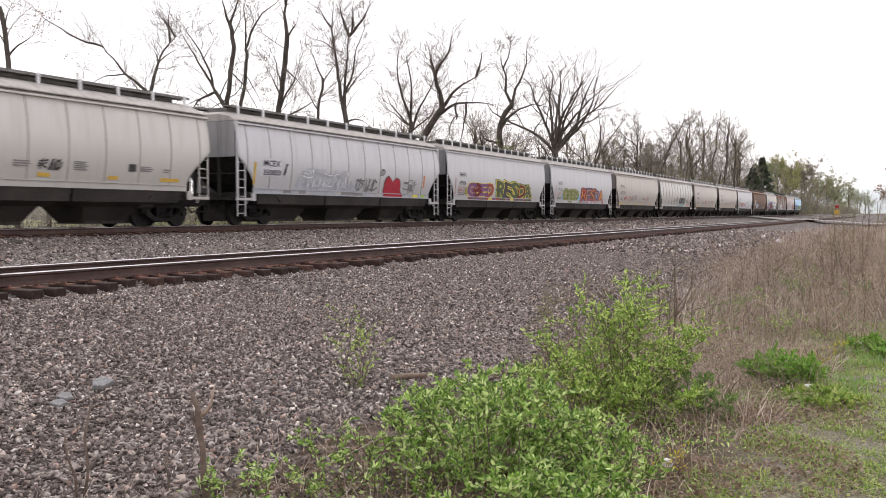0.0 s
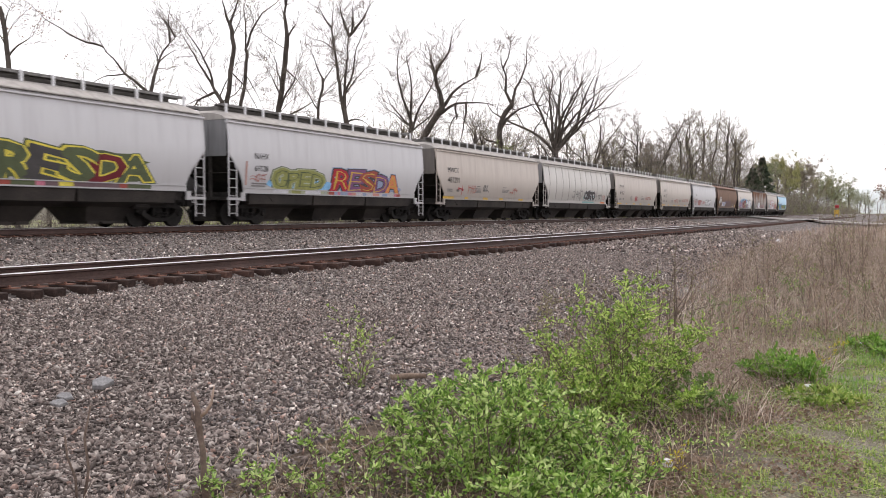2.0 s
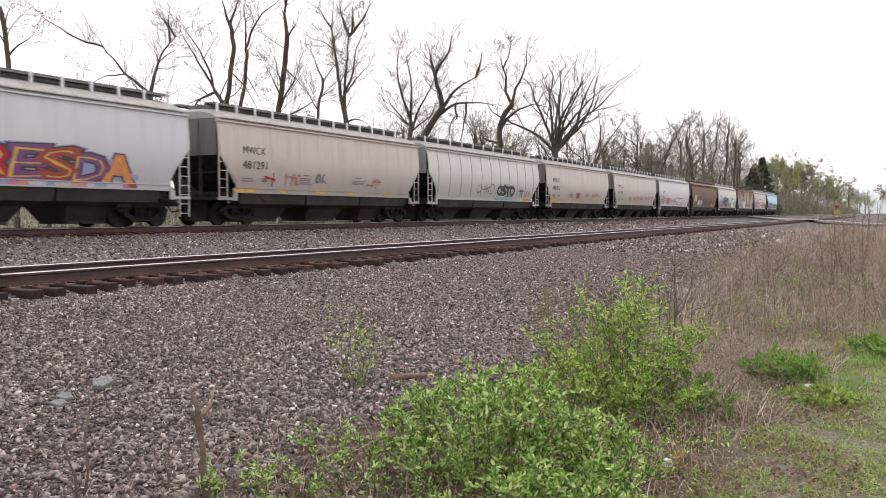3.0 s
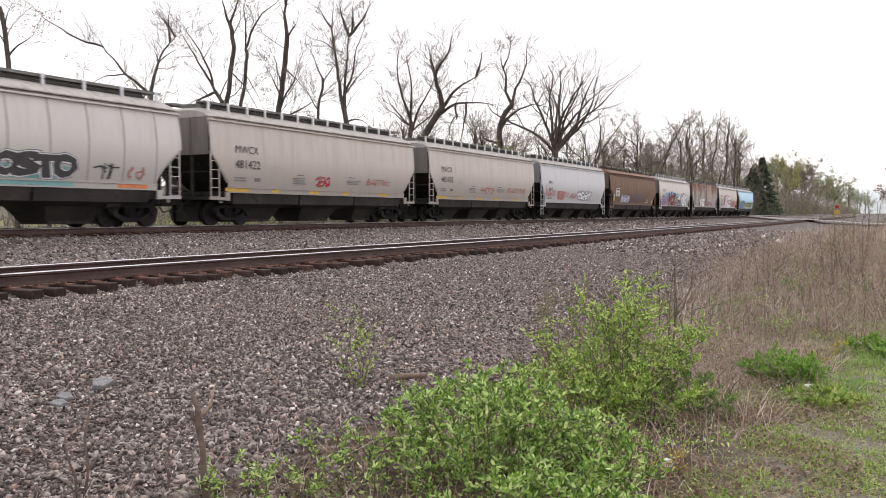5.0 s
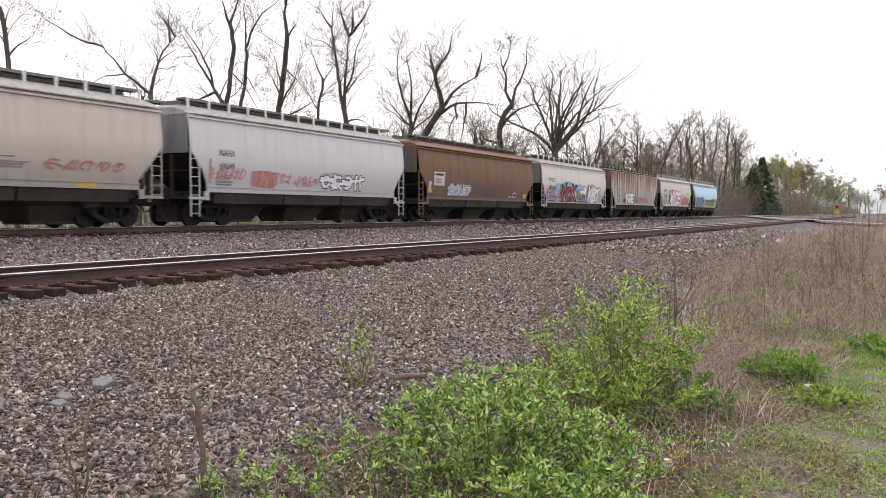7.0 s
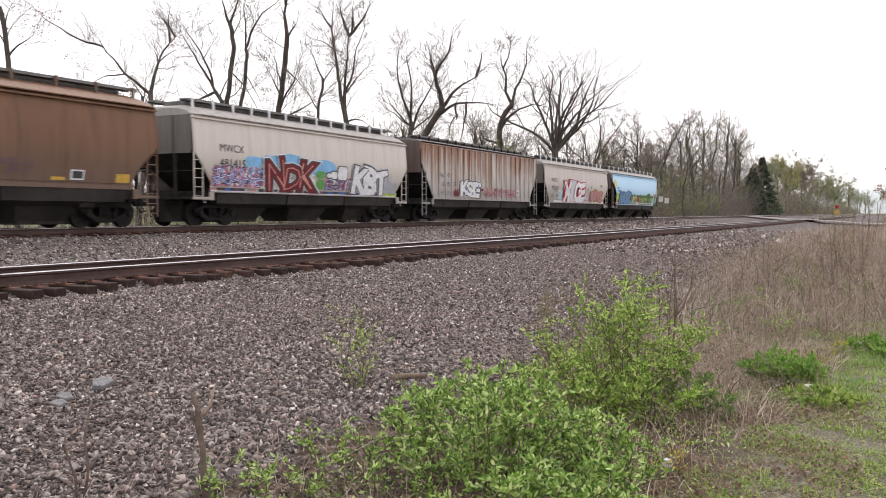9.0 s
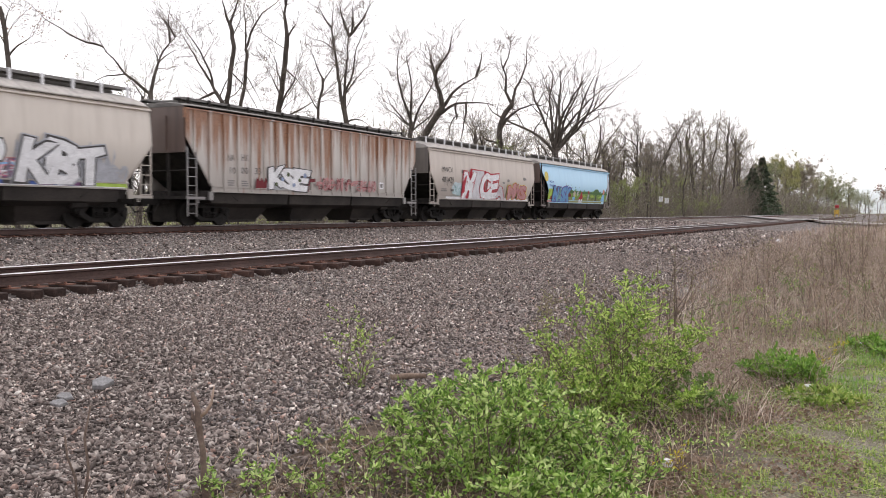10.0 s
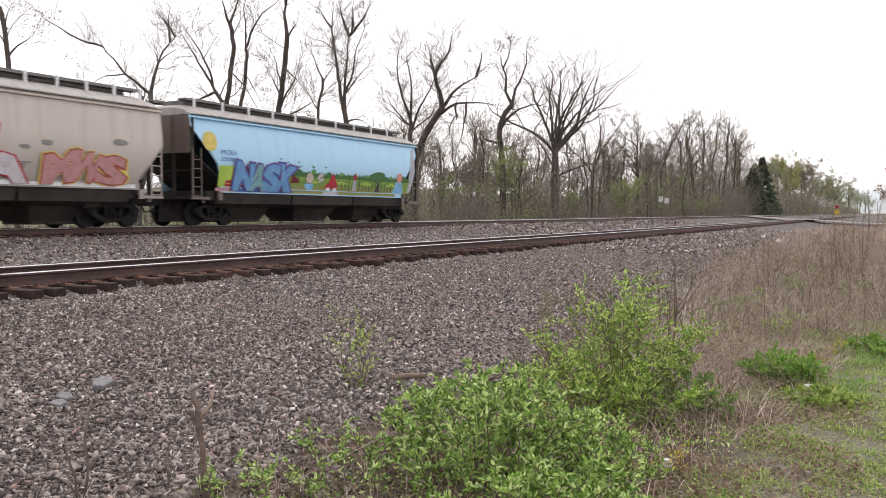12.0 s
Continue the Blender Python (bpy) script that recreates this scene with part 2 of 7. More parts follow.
M["stem"] = surface("woody_stems", (0.12, 0.085, 0.068), (0.24, 0.18, 0.145), 10, 0.9, 0, 60, 0.1)
M["flower"] = flat_paint("yellow_flowers", (0.65, 0.55, 0.05))
M["concrete"] = surface("crossing_concrete", (0.27, 0.255, 0.24), (0.38, 0.36, 0.335), 1.2, 0.9, 0, 20, 0.2)
M["slate"] = surface("grey_slate_rock", (0.20, 0.20, 0.205), (0.34, 0.33, 0.33), 6, 0.8, 0, 50, 0.4)
# aerial haze is mixed into the ridge's base colour
M["haze_hill"] = surface("haze_tinted_hill", (0.58, 0.62, 0.62), (0.66, 0.70, 0.69), 0.02, 1.0, 0, 0.3, 0.0)


# ---------------------------------------------------------------- mesh tools
class Buf:
    """Vertices and faces gathered into one mesh."""

    def __init__(self):
        self.v, self.f, self.mats = [], [], []

    def add(self, verts, faces, mat=0):
        o = len(self.v)
        self.v += [tuple(p) for p in verts]
        self.f += [tuple(i + o for i in f) for f in faces]
        self.mats += [mat] * len(faces)

    def box(self, x0, x1, y0, y1, z0, z1, mat=0):
        self.add([(x, y, z) for x in (x0, x1) for y in (y0, y1) for z in (z0, z1)],
                 [(0, 1, 3, 2), (4, 6, 7, 5), (0, 4, 5, 1), (2, 3, 7, 6), (0, 2, 6, 4), (1, 5, 7, 3)], mat)

    def prism(self, profile, axis, a, b, mat=0):
        """A closed profile of 2D points swept along an axis ('x' or 'y') from a to b."""
        k = len(profile)

        def put(p, s):
            return (s, p[0], p[1]) if axis == "x" else (p[0], s, p[1])
        self.add([put(p, a) for p in profile] + [put(p, b) for p in profile],
                 [(i, (i + 1) % k, k + (i + 1) % k, k + i) for i in range(k)] + [tuple(range(k))[::-1], tuple(range(k, 2 * k))], mat)

    def tube(self, pts, radii, sides=5, mat=0, cap=False):
        pts = [Vector(p) for p in pts]
        o = len(self.v)
        for i, p in enumerate(pts):
            d = (pts[min(i + 1, len(pts) - 1)] - pts[max(i - 1, 0)]).normalized()
            u = d.cross(Vector((0.31, 0.87, 0.38))).normalized()
            w = d.cross(u)
            r = radii[i] if hasattr(radii, "__len__") else radii
            for j in range(sides):
                a = 2 * math.pi * j / sides
                self.v.append(tuple(p + (u * math.cos(a) + w * math.sin(a)) * r))
        for i in range(len(pts) - 1):
            for j in range(sides):
                a, b = o + i * sides + j, o + i * sides + (j + 1) % sides
                self.f.append((a, b, b + sides, a + sides))
                self.mats.append(mat)
        if cap:
            self.f += [tuple(range(o, o + sides))[::-1], tuple(range(len(self.v) - sides, len(self.v)))]
            self.mats += [mat, mat]

    def mesh(self, name, *mats, smooth=False):
        me = bpy.data.meshes.new(name)
        me.from_pydata(self.v, [], self.f)
        for m in mats:
            me.materials.append(m)
        if len(mats) > 1:
            me.polygons.foreach_set("material_index", self.mats)
        if smooth:
            me.polygons.foreach_set("use_smooth", [True] * len(self.f))
        me.update()
        return me


def bevelled(me, width, segments=1):
    bm = bmesh.new()
    bm.from_mesh(me)
    bmesh.ops.bevel(bm, geom=list(bm.edges), offset=width, segments=segments, affect="EDGES", clamp_overlap=True)
    bm.to_mesh(me)
    bm.free()
    return me


def bulk_mesh(name, verts, tris, mat, smooth=False):
    """A large mesh from arrays of points and triangles."""
    me = bpy.data.meshes.new(name)
    me.vertices.add(len(verts))
    me.vertices.foreach_set("co", np.asarray(verts, np.float32).ravel())
    nt, k = tris.shape
    me.loops.add(nt * k)
    me.loops.foreach_set("vertex_index", np.asarray(tris, np.int32).ravel())
    me.polygons.add(nt)
    me.polygons.foreach_set("loop_start", np.arange(0, nt * k, k, dtype=np.int32))
    me.materials.append(mat)
    me.update(calc_edges=True)
    if smooth:
        me.polygons.foreach_set("use_smooth", [True] * nt)
    return me


def part(name, me, parent, label="", at=None):
    ob = new(name, me)
    ob.parent = parent
    if at is not None:
        ob.location = at
    return tagged(ob, label)


rng = np.random.default_rng(7)


def leaves(points, ways, size, width=0.42, jitter=0.35, oval=False):
    """Folded leaves of four corners (six for an oval blade): points, the way each one points, and lengths. Returns points and faces."""
    n = len(points)
    ways = ways / np.maximum(np.linalg.norm(ways, axis=1, keepdims=True), 1e-6)
    side = np.cross(ways, rng.normal(size=(n, 3)))
    side /= np.maximum(np.linalg.norm(side, axis=1, keepdims=True), 1e-6)
    s = (size * (1 + jitter * rng.uniform(-1, 1, n)))[:, None]
    nor = np.cross(ways, side)
    if oval:
        w, lift = side * s * width / 2, nor * s * 0.10
        a, c = points + ways * s * 0.28, points + ways * s * 0.68
        tip = points + ways * s - nor * s * 0.06
        v = np.stack([points, a + w * 0.86 + lift, c + w * 0.92 + lift, tip, c - w * 0.92 + lift, a - w * 0.86 + lift], 1).reshape(-1, 3)
        b = np.arange(n)[:, None] * 6
        return v, np.concatenate([b + np.array([t]) for t in ((0, 1, 2), (0, 2, 3), (0, 3, 4), (0, 4, 5))], 1).reshape(-1, 3)
    mid = points + ways * s * 0.5
    v = np.stack([points, mid + side * s * width / 2 + nor * s * 0.08, points + ways * s, mid - side * s * width / 2 + nor * s * 0.08], 1).reshape(-1, 3)
    b = np.arange(n)[:, None] * 4
    f = np.concatenate([b + np.array([[0, 1, 2]]), b + np.array([[0, 2, 3]])], 1).reshape(-1, 3)
    return v, f


# ---------------------------------------------------------------- ground and tracks
PROFILE = [(-3000, 0.5), (-300, 0.2), (-3, 0.03), (0.8, 0.0), (4.0, 0.0), (6.0, 0.03), (9.2, 0.12), (10.4, 0.25), (10.9, 0.27), (11.15, 0.29), (11.4, 0.36), (13.4, 0.38), (14.2, 0.36), (16.5, 0.42),
           (20.0, 0.60), (22.0, 0.76), (22.7, 0.80), (25.8, 0.80), (26.4, 0.74), (28.6, 0.1), (31, -0.1), (40, 0.2), (80, 1.0), (400, 4.0), (3500, 20.0)]
PY, PZ = np.array([p[0] for p in PROFILE]), np.array([p[1] for p in PROFILE])
NEAR_Y, FAR_Y = 12.36, 24.3
NEAR_TOP, FAR_TOP = 0.668, 1.08


def gz(x, y):
    return float(np.interp(y, PY, PZ)) + 0.03 * noise.noise((x * 0.5, y * 0.5, 1.3)) + 0.012 * noise.noise((x * 2.1, y * 2.1, 4.0))


def sheet(name, xs, ys, mat, lift=0.0, edges=False):
    b = Buf()
    for x in xs:
        for j, y in enumerate(ys):
            z = gz(x, y) + lift
            if edges and j in (0, len(ys) - 1):
                z -= 0.12
            b.v.append((x, y, z))
    k = len(ys)
    b.f = [(i * k + j, (i + 1) * k + j, (i + 1) * k + j + 1, i * k + j + 1) for i in range(len(xs) - 1) for j in range(k - 1)]
    b.mats = [0] * len(b.f)
    return new(name, b.mesh(name, mat, smooth=True))


def spaced(*stretches):
    out = []
    for a, b, step in stretches:
        out += list(np.arange(a, b, step))
    return out + [stretches[-1][1]]


ground = sheet("ground", spaced((-400, -20, 20), (-20, 0, 1), (0, 30, 0.25), (30, 80, 2), (80, 400, 20), (400, 4000, 200)),
               spaced((-3000, -300, 300), (-300, -10, 20), (-10, -1, 0.6), (-1, 10, 0.2), (10, 32, 0.5), (32, 80, 4), (80, 400, 40), (400, 3500, 400)), M["ground"])
tagged(ground, "soil with dead litter and thin green grass beside the tracks", "ground", kind="structure")
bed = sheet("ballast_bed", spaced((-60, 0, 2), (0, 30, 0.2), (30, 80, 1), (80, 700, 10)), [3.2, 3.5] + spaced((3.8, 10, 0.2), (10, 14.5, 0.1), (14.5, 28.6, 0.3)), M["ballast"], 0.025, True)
tagged(bed, "grey-brown crushed stone ballast under two tracks", "ballast", kind="structure")

RAIL = [(-0.076, 0), (0.076, 0), (0.076, 0.011), (0.02, 0.032), (0.0085, 0.05), (0.0085, 0.125), (0.037, 0.143), (0.037, 0.172), (0.03, 0.183), (-0.03, 0.183), (-0.037, 0.172), (-0.037, 0.143), (-0.0085, 0.125), (-0.0085, 0.05), (-0.02, 0.032), (-0.076, 0.011)]


def track(name, yc, top, label, first, last, far):
    base = new(name)
    base.location = (0, yc, top)
    tagged(base, label, "track", kind="structure")
    b = Buf()
    b.prism(RAIL, "x", -60, 700)
    b.mats = [1 if i in (8, 9) else 0 for i in range(len(b.f))]
    me = b.mesh("rail", M["rail_side"], M["rail_top"])
    for s in (-1, 1):
        part("rail", me, base, "rust-brown steel rail with a polished head", (0, s * 0.754, -0.183))
    t = Buf()
    t.box(-0.115, 0.115, -1.3, 1.3, -0.19, 0.0)
    tie_me = bevelled(t.mesh("tie", M["tie"]), 0.012)
    p = Buf()
    for s in (-1, 1):
        p.box(-0.095, 0.095, s * 0.754 - 0.19, s * 0.754 + 0.19, 0.0, 0.018)
        for q in (-0.12, 0.12):
            p.box(-0.05, -0.02, s * 0.754 + q - 0.018, s * 0.754 + q + 0.018, 0.018, 0.05)
    plate_me = p.mesh("tie_plates", M["plate"])
    r = random.Random(len(name))
    rest = Buf()
    i = -40
    while True:
        x = i * 0.4953 + r.uniform(-0.02, 0.02)
        if x > far:
            break
        skew = r.uniform(-0.02, 0.02)
        if first <= x <= last:
            slip = r.gauss(0, 0.09)
            tie = part("tie", tie_me, base, "", (x, slip, -0.207 - r.uniform(0, 0.03)))
            tie.rotation_euler = (0, 0, skew)
            part("tie_plates", plate_me, tie, "", (0, -slip, 0))
        else:
            rest.box(x - 0.115, x + 0.115, -1.3, 1.3, -0.38, -0.205)
        i += 1
    tagged(part("distant_ties", rest.mesh("distant_ties", M["tie"]), base, "dark creosoted timber ties"), kind="stuff")
    return base


near_track = track("track_near", NEAR_Y, NEAR_TOP, "rust-brown steel rails on dark timber ties in ballast", -6, 75, 300)
far_track = track("track_far", FAR_Y, FAR_TOP, "raised second track of rusty rails carrying the train", 0, 60, 300)

# ---------------------------------------------------------------- the freight train
SPEED, OFFSET = 17.95, -11.3
LAP = 0.2  # the painted side starts this far behind the coupler's datum
WHEEL_R = 0.457
Z_SILL, Z_EAVE = 1.28, 4.06
# how the side sheet is cut away over the trucks: metres from the end, lower edge over the rail
CUTS = {"straight": [(0, 2.75), (0.95, 1.62), (1.05, 1.6), (1.06, Z_SILL)],
        "stepped": [(0, 2.75), (0.36, 2.36), (0.42, 2.2), (0.6, 2.12), (0.85, 1.7), (0.95, 1.45), (0.96, Z_SILL)],
        "round": [(0, 2.7), (0.35, 2.4), (0.8, 2.0), (1.0, 1.75), (1.1, 1.5), (1.11, Z_SILL)],
        "steep": [(0, 3.2), (1.25, 1.5), (1.35, 1.45), (1.36, Z_SILL)],
        "raked": [(0, 3.6), (0.4, 3.15), (0.9, 2.7), (1.3, 2.3), (1.5, 1.9), (1.6, 1.5), (1.61, Z_SILL)]}
cars, wheelsets = [], []
kept = {}


def once(key, make):
    if key not in kept:
        kept[key] = make()
    return kept[key]


def side_y(z, bulge):
    return 1.52 - bulge * 0.5 + bulge * math.sin(math.pi * min(max((z - 1.2) / 2.9, 0), 1))


def foot(x, half, cut):
    """Lower edge of the side sheet at x."""
    c = CUTS[cut]
    return float(np.interp(half - abs(x), [p[0] for p in c], [p[1] for p in c]))


def side_sheet(half, bulge, cut, mat, s):
    b = Buf()
    ends = [half - p[0] for p in CUTS[cut]] + [half - 0.2, half - 0.6]
    xs = sorted(set(ends) | {-e for e in ends} | set(np.linspace(-half + 1.6, half - 1.6, 14)))
    rows = 12
    if s:
        o = len(b.v)
        for inner in (0, 1):
            for x in xs:
                z0 = foot(x, half, cut)
                for j in range(rows + 1):
                    z = z0 + (Z_EAVE - z0) * j / rows
                    b.v.append((x, s * (side_y(z, bulge) - 0.03 * inner), z))
        k, n = rows + 1, len(xs)
        for inner in (0, 1):
            for i in range(n - 1):
                for j in range(rows):
                    a = o + inner * n * k + i * k + j
                    q = (a, a + k, a + k + 1, a + 1)
                    b.f.append(q if (s < 0) != bool(inner) else q[::-1])
                    b.mats.append(0)
        for i in range(n - 1):
            a, c = o + i * k, o + n * k + i * k
            b.f.append((a, c, c + k, a + k))
            b.mats.append(0)
        for e in (0, n - 1):
            for j in range(rows):
                a, c = o + e * k + j, o + n * k + e * k + j
                b.f.append((a, a + 1, c + 1, c))
                b.mats.append(0)
    return b.mesh("side_sheet", mat, smooth=True)


def roof_mesh(half, mat, tall=0.0):
    """Arched roof with hipped ends; a taller body has a flatter one."""
    b = Buf()
    flat = 1 - tall * 1.9
    right = [(0, 4.5), (0.6, 4.49), (0.95, 4.42), (1.25, 4.30), (1.45, 4.17), (1.56, 4.10), (1.60, 4.09), (1.60, 4.055), (1.50, 4.05)]
    prof = [(-y, z) for y, z in right[:0:-1]] + right
    k = len(prof)
    stations = [(-half, 0.62, 0.93), (-half + 0.25, 0.86, 0.985), (-half + 0.7, 1, 1), (half - 0.7, 1, 1), (half - 0.25, 0.86, 0.985), (half, 0.62, 0.93)]
    for x, low, narrow in stations:
        b.v += [(x, y * narrow if abs(y) > 1.4 else y * (narrow if z < 4.3 else 1), 4.05 + tall + (z - 4.05) * low * flat) for y, z in prof]
    for i in range(len(stations) - 1):
        b.f += [(i * k + j, i * k + (j + 1) % k, (i + 1) * k + (j + 1) % k, (i + 1) * k + j) for j in range(k)]
    n = (len(stations) - 1) * k
    b.f += [tuple(range(k))[::-1], tuple(range(n, n + k))]
    b.mats = [0] * len(b.f)
    return b.mesh("roof", mat)


def hopper_mesh(x, reach, mat):
    """One discharge bay: sloping sheets down to a flat gate frame."""
    b = Buf()
    f = 0.20
    levels = ((0.98, 1.47, 1.32), (0.97, 1.41, 0.84), (0.64, 0.98, 0.68), (0.52, 0.62, f))
    rings = [[(x - reach * k, -y, z), (x + reach * k, -y, z), (x + reach * k, y, z), (x - reach * k, y, z)] for k, y, z in levels]
    b.add(sum(rings, []), [(4 * j + i, 4 * j + (i + 1) % 4, 4 * j + 4 + (i + 1) % 4, 4 * j + 4 + i) for j in range(3) for i in range(4)] + [(12, 13, 14, 15)])
    b.box(x - reach * 0.5, x + reach * 0.5, -0.66, 0.66, f - 0.08, f + 0.02)
    for k in (-0.25, 0.25):
        b.tube([(x + reach * k, -0.75, f - 0.03), (x + reach * k, 0.75, f - 0.03)], 0.04, 6, cap=True)
    return b.mesh("hopper", mat)


def ladder_mesh(z0, z1, wide, mat):
    b = Buf()
    for x in (0, wide):
        b.box(x - 0.022, x + 0.022, -0.022, 0.022, z0, z1)
    n = int((z1 - z0) / 0.33)
    for i in range(n):
        z = z0 + 0.12 + i * 0.33
        b.box(0.02, wide - 0.02, -0.012, 0.012, z - 0.014, z + 0.014)
    return b.mesh("ladder", mat)


def board_mesh(half, q):
    """Walkway plank with turned-down edges."""
    b = Buf()
    b.prism([(-0.21, -0.05), (-0.18, -0.05), (-0.18, 0.0), (0.18, 0.0), (0.18, -0.05), (0.21, -0.05), (0.21, 0.04), (-0.21, 0.04)], "x", -half + 0.35, half - 0.35)
    return b.mesh("running_board", M["grate"])


def side_frame():
    """Cast side frame: a top beam, a bellied lower chord, two columns, bearing boxes and the spring nest."""
    b = Buf()
    b.prism([(-1.12, 0.50), (-1.12, 0.62), (-0.6, 0.80), (0.6, 0.80), (1.12, 0.62), (1.12, 0.50), (0.62, 0.66), (-0.62, 0.66)], "y", -0.07, 0.07)
    b.prism([(-1.0, 0.44), (-0.75, 0.50), (-0.36, 0.30), (0.36, 0.30), (0.75, 0.50), (1.0, 0.44), (0.5, 0.19), (-0.5, 0.19)], "y", -0.07, 0.07)
    for x in (-0.36, 0.30):
        b.box(x, x + 0.06, -0.06, 0.06, 0.28, 0.68)
    for x in (-0.889, 0.889):
        b.box(x - 0.16, x + 0.16, -0.09, 0.09, 0.44, 0.66)
        b.tube([(x, -0.17, 0.47), (x, 0.1, 0.47)], 0.115, 12, cap=True)
    for x in (-0.18, 0.0, 0.18):
        for k in range(4):
            b.tube([(x, -0.06, 0.31 + k * 0.055), (x, -0.06, 0.345 + k * 0.055)], 0.075, 8, cap=True)
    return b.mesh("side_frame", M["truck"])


def wheel_mesh():
    b = Buf()
    for s in (-1, 1):
        for y0, y1, r in ((0.68, 0.82, WHEEL_R), (0.66, 0.68, WHEEL_R + 0.025)):
            b.tube([(0, s * y0, 0), (0, s * y1, 0)], r, 24, cap=True)
        b.tube([(0, s * 0.8, 0), (0, s * 0.93, 0)], 0.12, 10, cap=True)
        for k in range(3):
            a = 2.1 * k
            b.box(0.25 * math.cos(a) - 0.04, 0.25 * math.cos(a) + 0.04, s * 0.8, s * 0.83, 0.25 * math.sin(a) - 0.04, 0.25 * math.sin(a) + 0.04)
    b.tube([(0, -0.7, 0), (0, 0.7, 0)], 0.08, 10)
    return b.mesh("wheelset", M["wheel"])


def truck_at(car, x):
    tr = part("truck", once("bolster", lambda: bolster_mesh()), car, "dark greasy four-wheel truck", (x, 0, 0))
    for s in (-1, 1):
        f = part("side_frame", once("frame", side_frame), tr, "", (0, s * 1.0, 0))
        if s > 0:
            f.rotation_euler = (0, 0, math.pi)
    for k in (-0.889, 0.889):
        w = part("wheelset", once("wheel", wheel_mesh), tr, "worn steel wheels on an axle", (k, 0, WHEEL_R))
        wheelsets.append(w)


def bolster_mesh():
    b = Buf()
    b.box(-0.2, 0.2, -0.95, 0.95, 0.45, 0.72)
    return b.mesh("bolster", M["truck"])


def letters(text, size, spread=1.0, bold=0.0):
    """Writing as a mesh, from the built-in font, standing upright and facing -y."""
    cu = bpy.data.curves.new("writing", "FONT")
    cu.body, cu.size, cu.offset, cu.resolution_u = text, size, bold, 2
    ob = bpy.data.objects.new("writing", cu)
    me = bpy.data.meshes.new_from_object(ob)
    bpy.data.objects.remove(ob)
    pts = [(v.co.x * spread, 0.0, v.co.y) for v in me.vertices]
    faces = [tuple(p.vertices) for p in me.polygons]
    bpy.data.meshes.remove(me)
    return pts, faces


def onto_side(pts, x0, z0, bulge, proud):
    lift = proud + (0.008 if bulge > 0.1 else 0.0)
    return [(p[0] + x0, -(side_y(p[2] + z0, bulge) + lift), p[2] + z0) for p in pts]


def write(car, text, x, z, height, mat, proud=0.012, bold=0.0, spread=1.0, width=None):
    pts, faces = letters(text, height / 0.72, spread, bold)
    if width:
        w = max(p[0] for p in pts) - min(p[0] for p in pts)
        pts = [(p[0] * width / w, p[1], p[2]) for p in pts]
    b = Buf()
    low, high = side_y(z, car["bulge"]), side_y(z + height, car["bulge"])
    b.add([(p[0] + x - car["datum"], -(low + (high - low) * p[2] / height + proud + car["skin"]), p[2] + z) for p in pts], faces)
    me = b.mesh("lettering", mat)
    part("lettering", me, car["ob"], "")


def patch(car, pts, mat, proud=0.010, name="painted_patch", label=""):
    """A flat painted shape on the side: points as metres from the car's left end and height over the rail."""
    b = Buf()
    n = len(pts)
    cx, cz = sum(p[0] for p in pts) / n, sum(p[1] for p in pts) / n
    ring = []
    for k in (1.0, 0.5):
        ring += [(cx + (p[0] - cx) * k, 0, cz + (p[1] - cz) * k) for p in pts]
    ring.append((cx, 0, cz))
    faces = [(i, (i + 1) % n, n + (i + 1) % n, n + i) for i in range(n)] + [(n + i, n + (i + 1) % n, 2 * n) for i in range(n)]
    b.add(onto_side(ring, -car["datum"], 0, car["bulge"], proud + car["skin"]), faces)
    part(name, b.mesh(name, mat), car["ob"], label)


def blob(r, x0, x1, z0, z1, n=16, rough=0.2):
    """An uneven rounded outline filling a rectangle."""
    out = []
    for i in range(n):
        a = 2 * math.pi * i / n
        c, s = math.cos(a), math.sin(a)
        k = (1 - rough * r.random()) / max(abs(c), abs(s)) ** 0.75
        out.append(((x0 + x1) / 2 + c * k * (x1 - x0) / 2, (z0 + z1) / 2 + s * k * (z1 - z0) / 2))
    return out


def strokes(r, x0, x1, z0, z1, count, lean=0.15):
    """Letter-like strokes, each a chain of points, that fill a rectangle with count figures."""
    out, w, h = [], (x1 - x0) / count, z1 - z0
    for i in range(count):
        a = x0 + i * w
        for _ in range(r.choice((3, 4))):
            kind = r.random()
            if kind < 0.45:
                u = r.uniform(0.15, 0.85)
                ch = [(u + r.uniform(-0.15, 0.15), 0.04), (u, 0.5), (u + r.uniform(-0.2, 0.2), 0.96)]
            elif kind < 0.75:
                v = r.uniform(0.15, 0.9)
                ch = [(0.05, v), (0.5, v + r.uniform(-0.15, 0.15)), (0.98, v + r.uniform(-0.25, 0.25))]
            else:
                c0, rad = r.uniform(0, 6), r.uniform(0.28, 0.42)
                ch = [(0.5 + rad * math.cos(c0 + k * 0.8), 0.5 + 1.15 * rad * math.sin(c0 + k * 0.8)) for k in range(6)]
            out.append([(a + (p + lean * (q - 0.5)) * w * 1.08, z0 + min(max(q, 0), 1) * h) for p, q in ch])
    return out


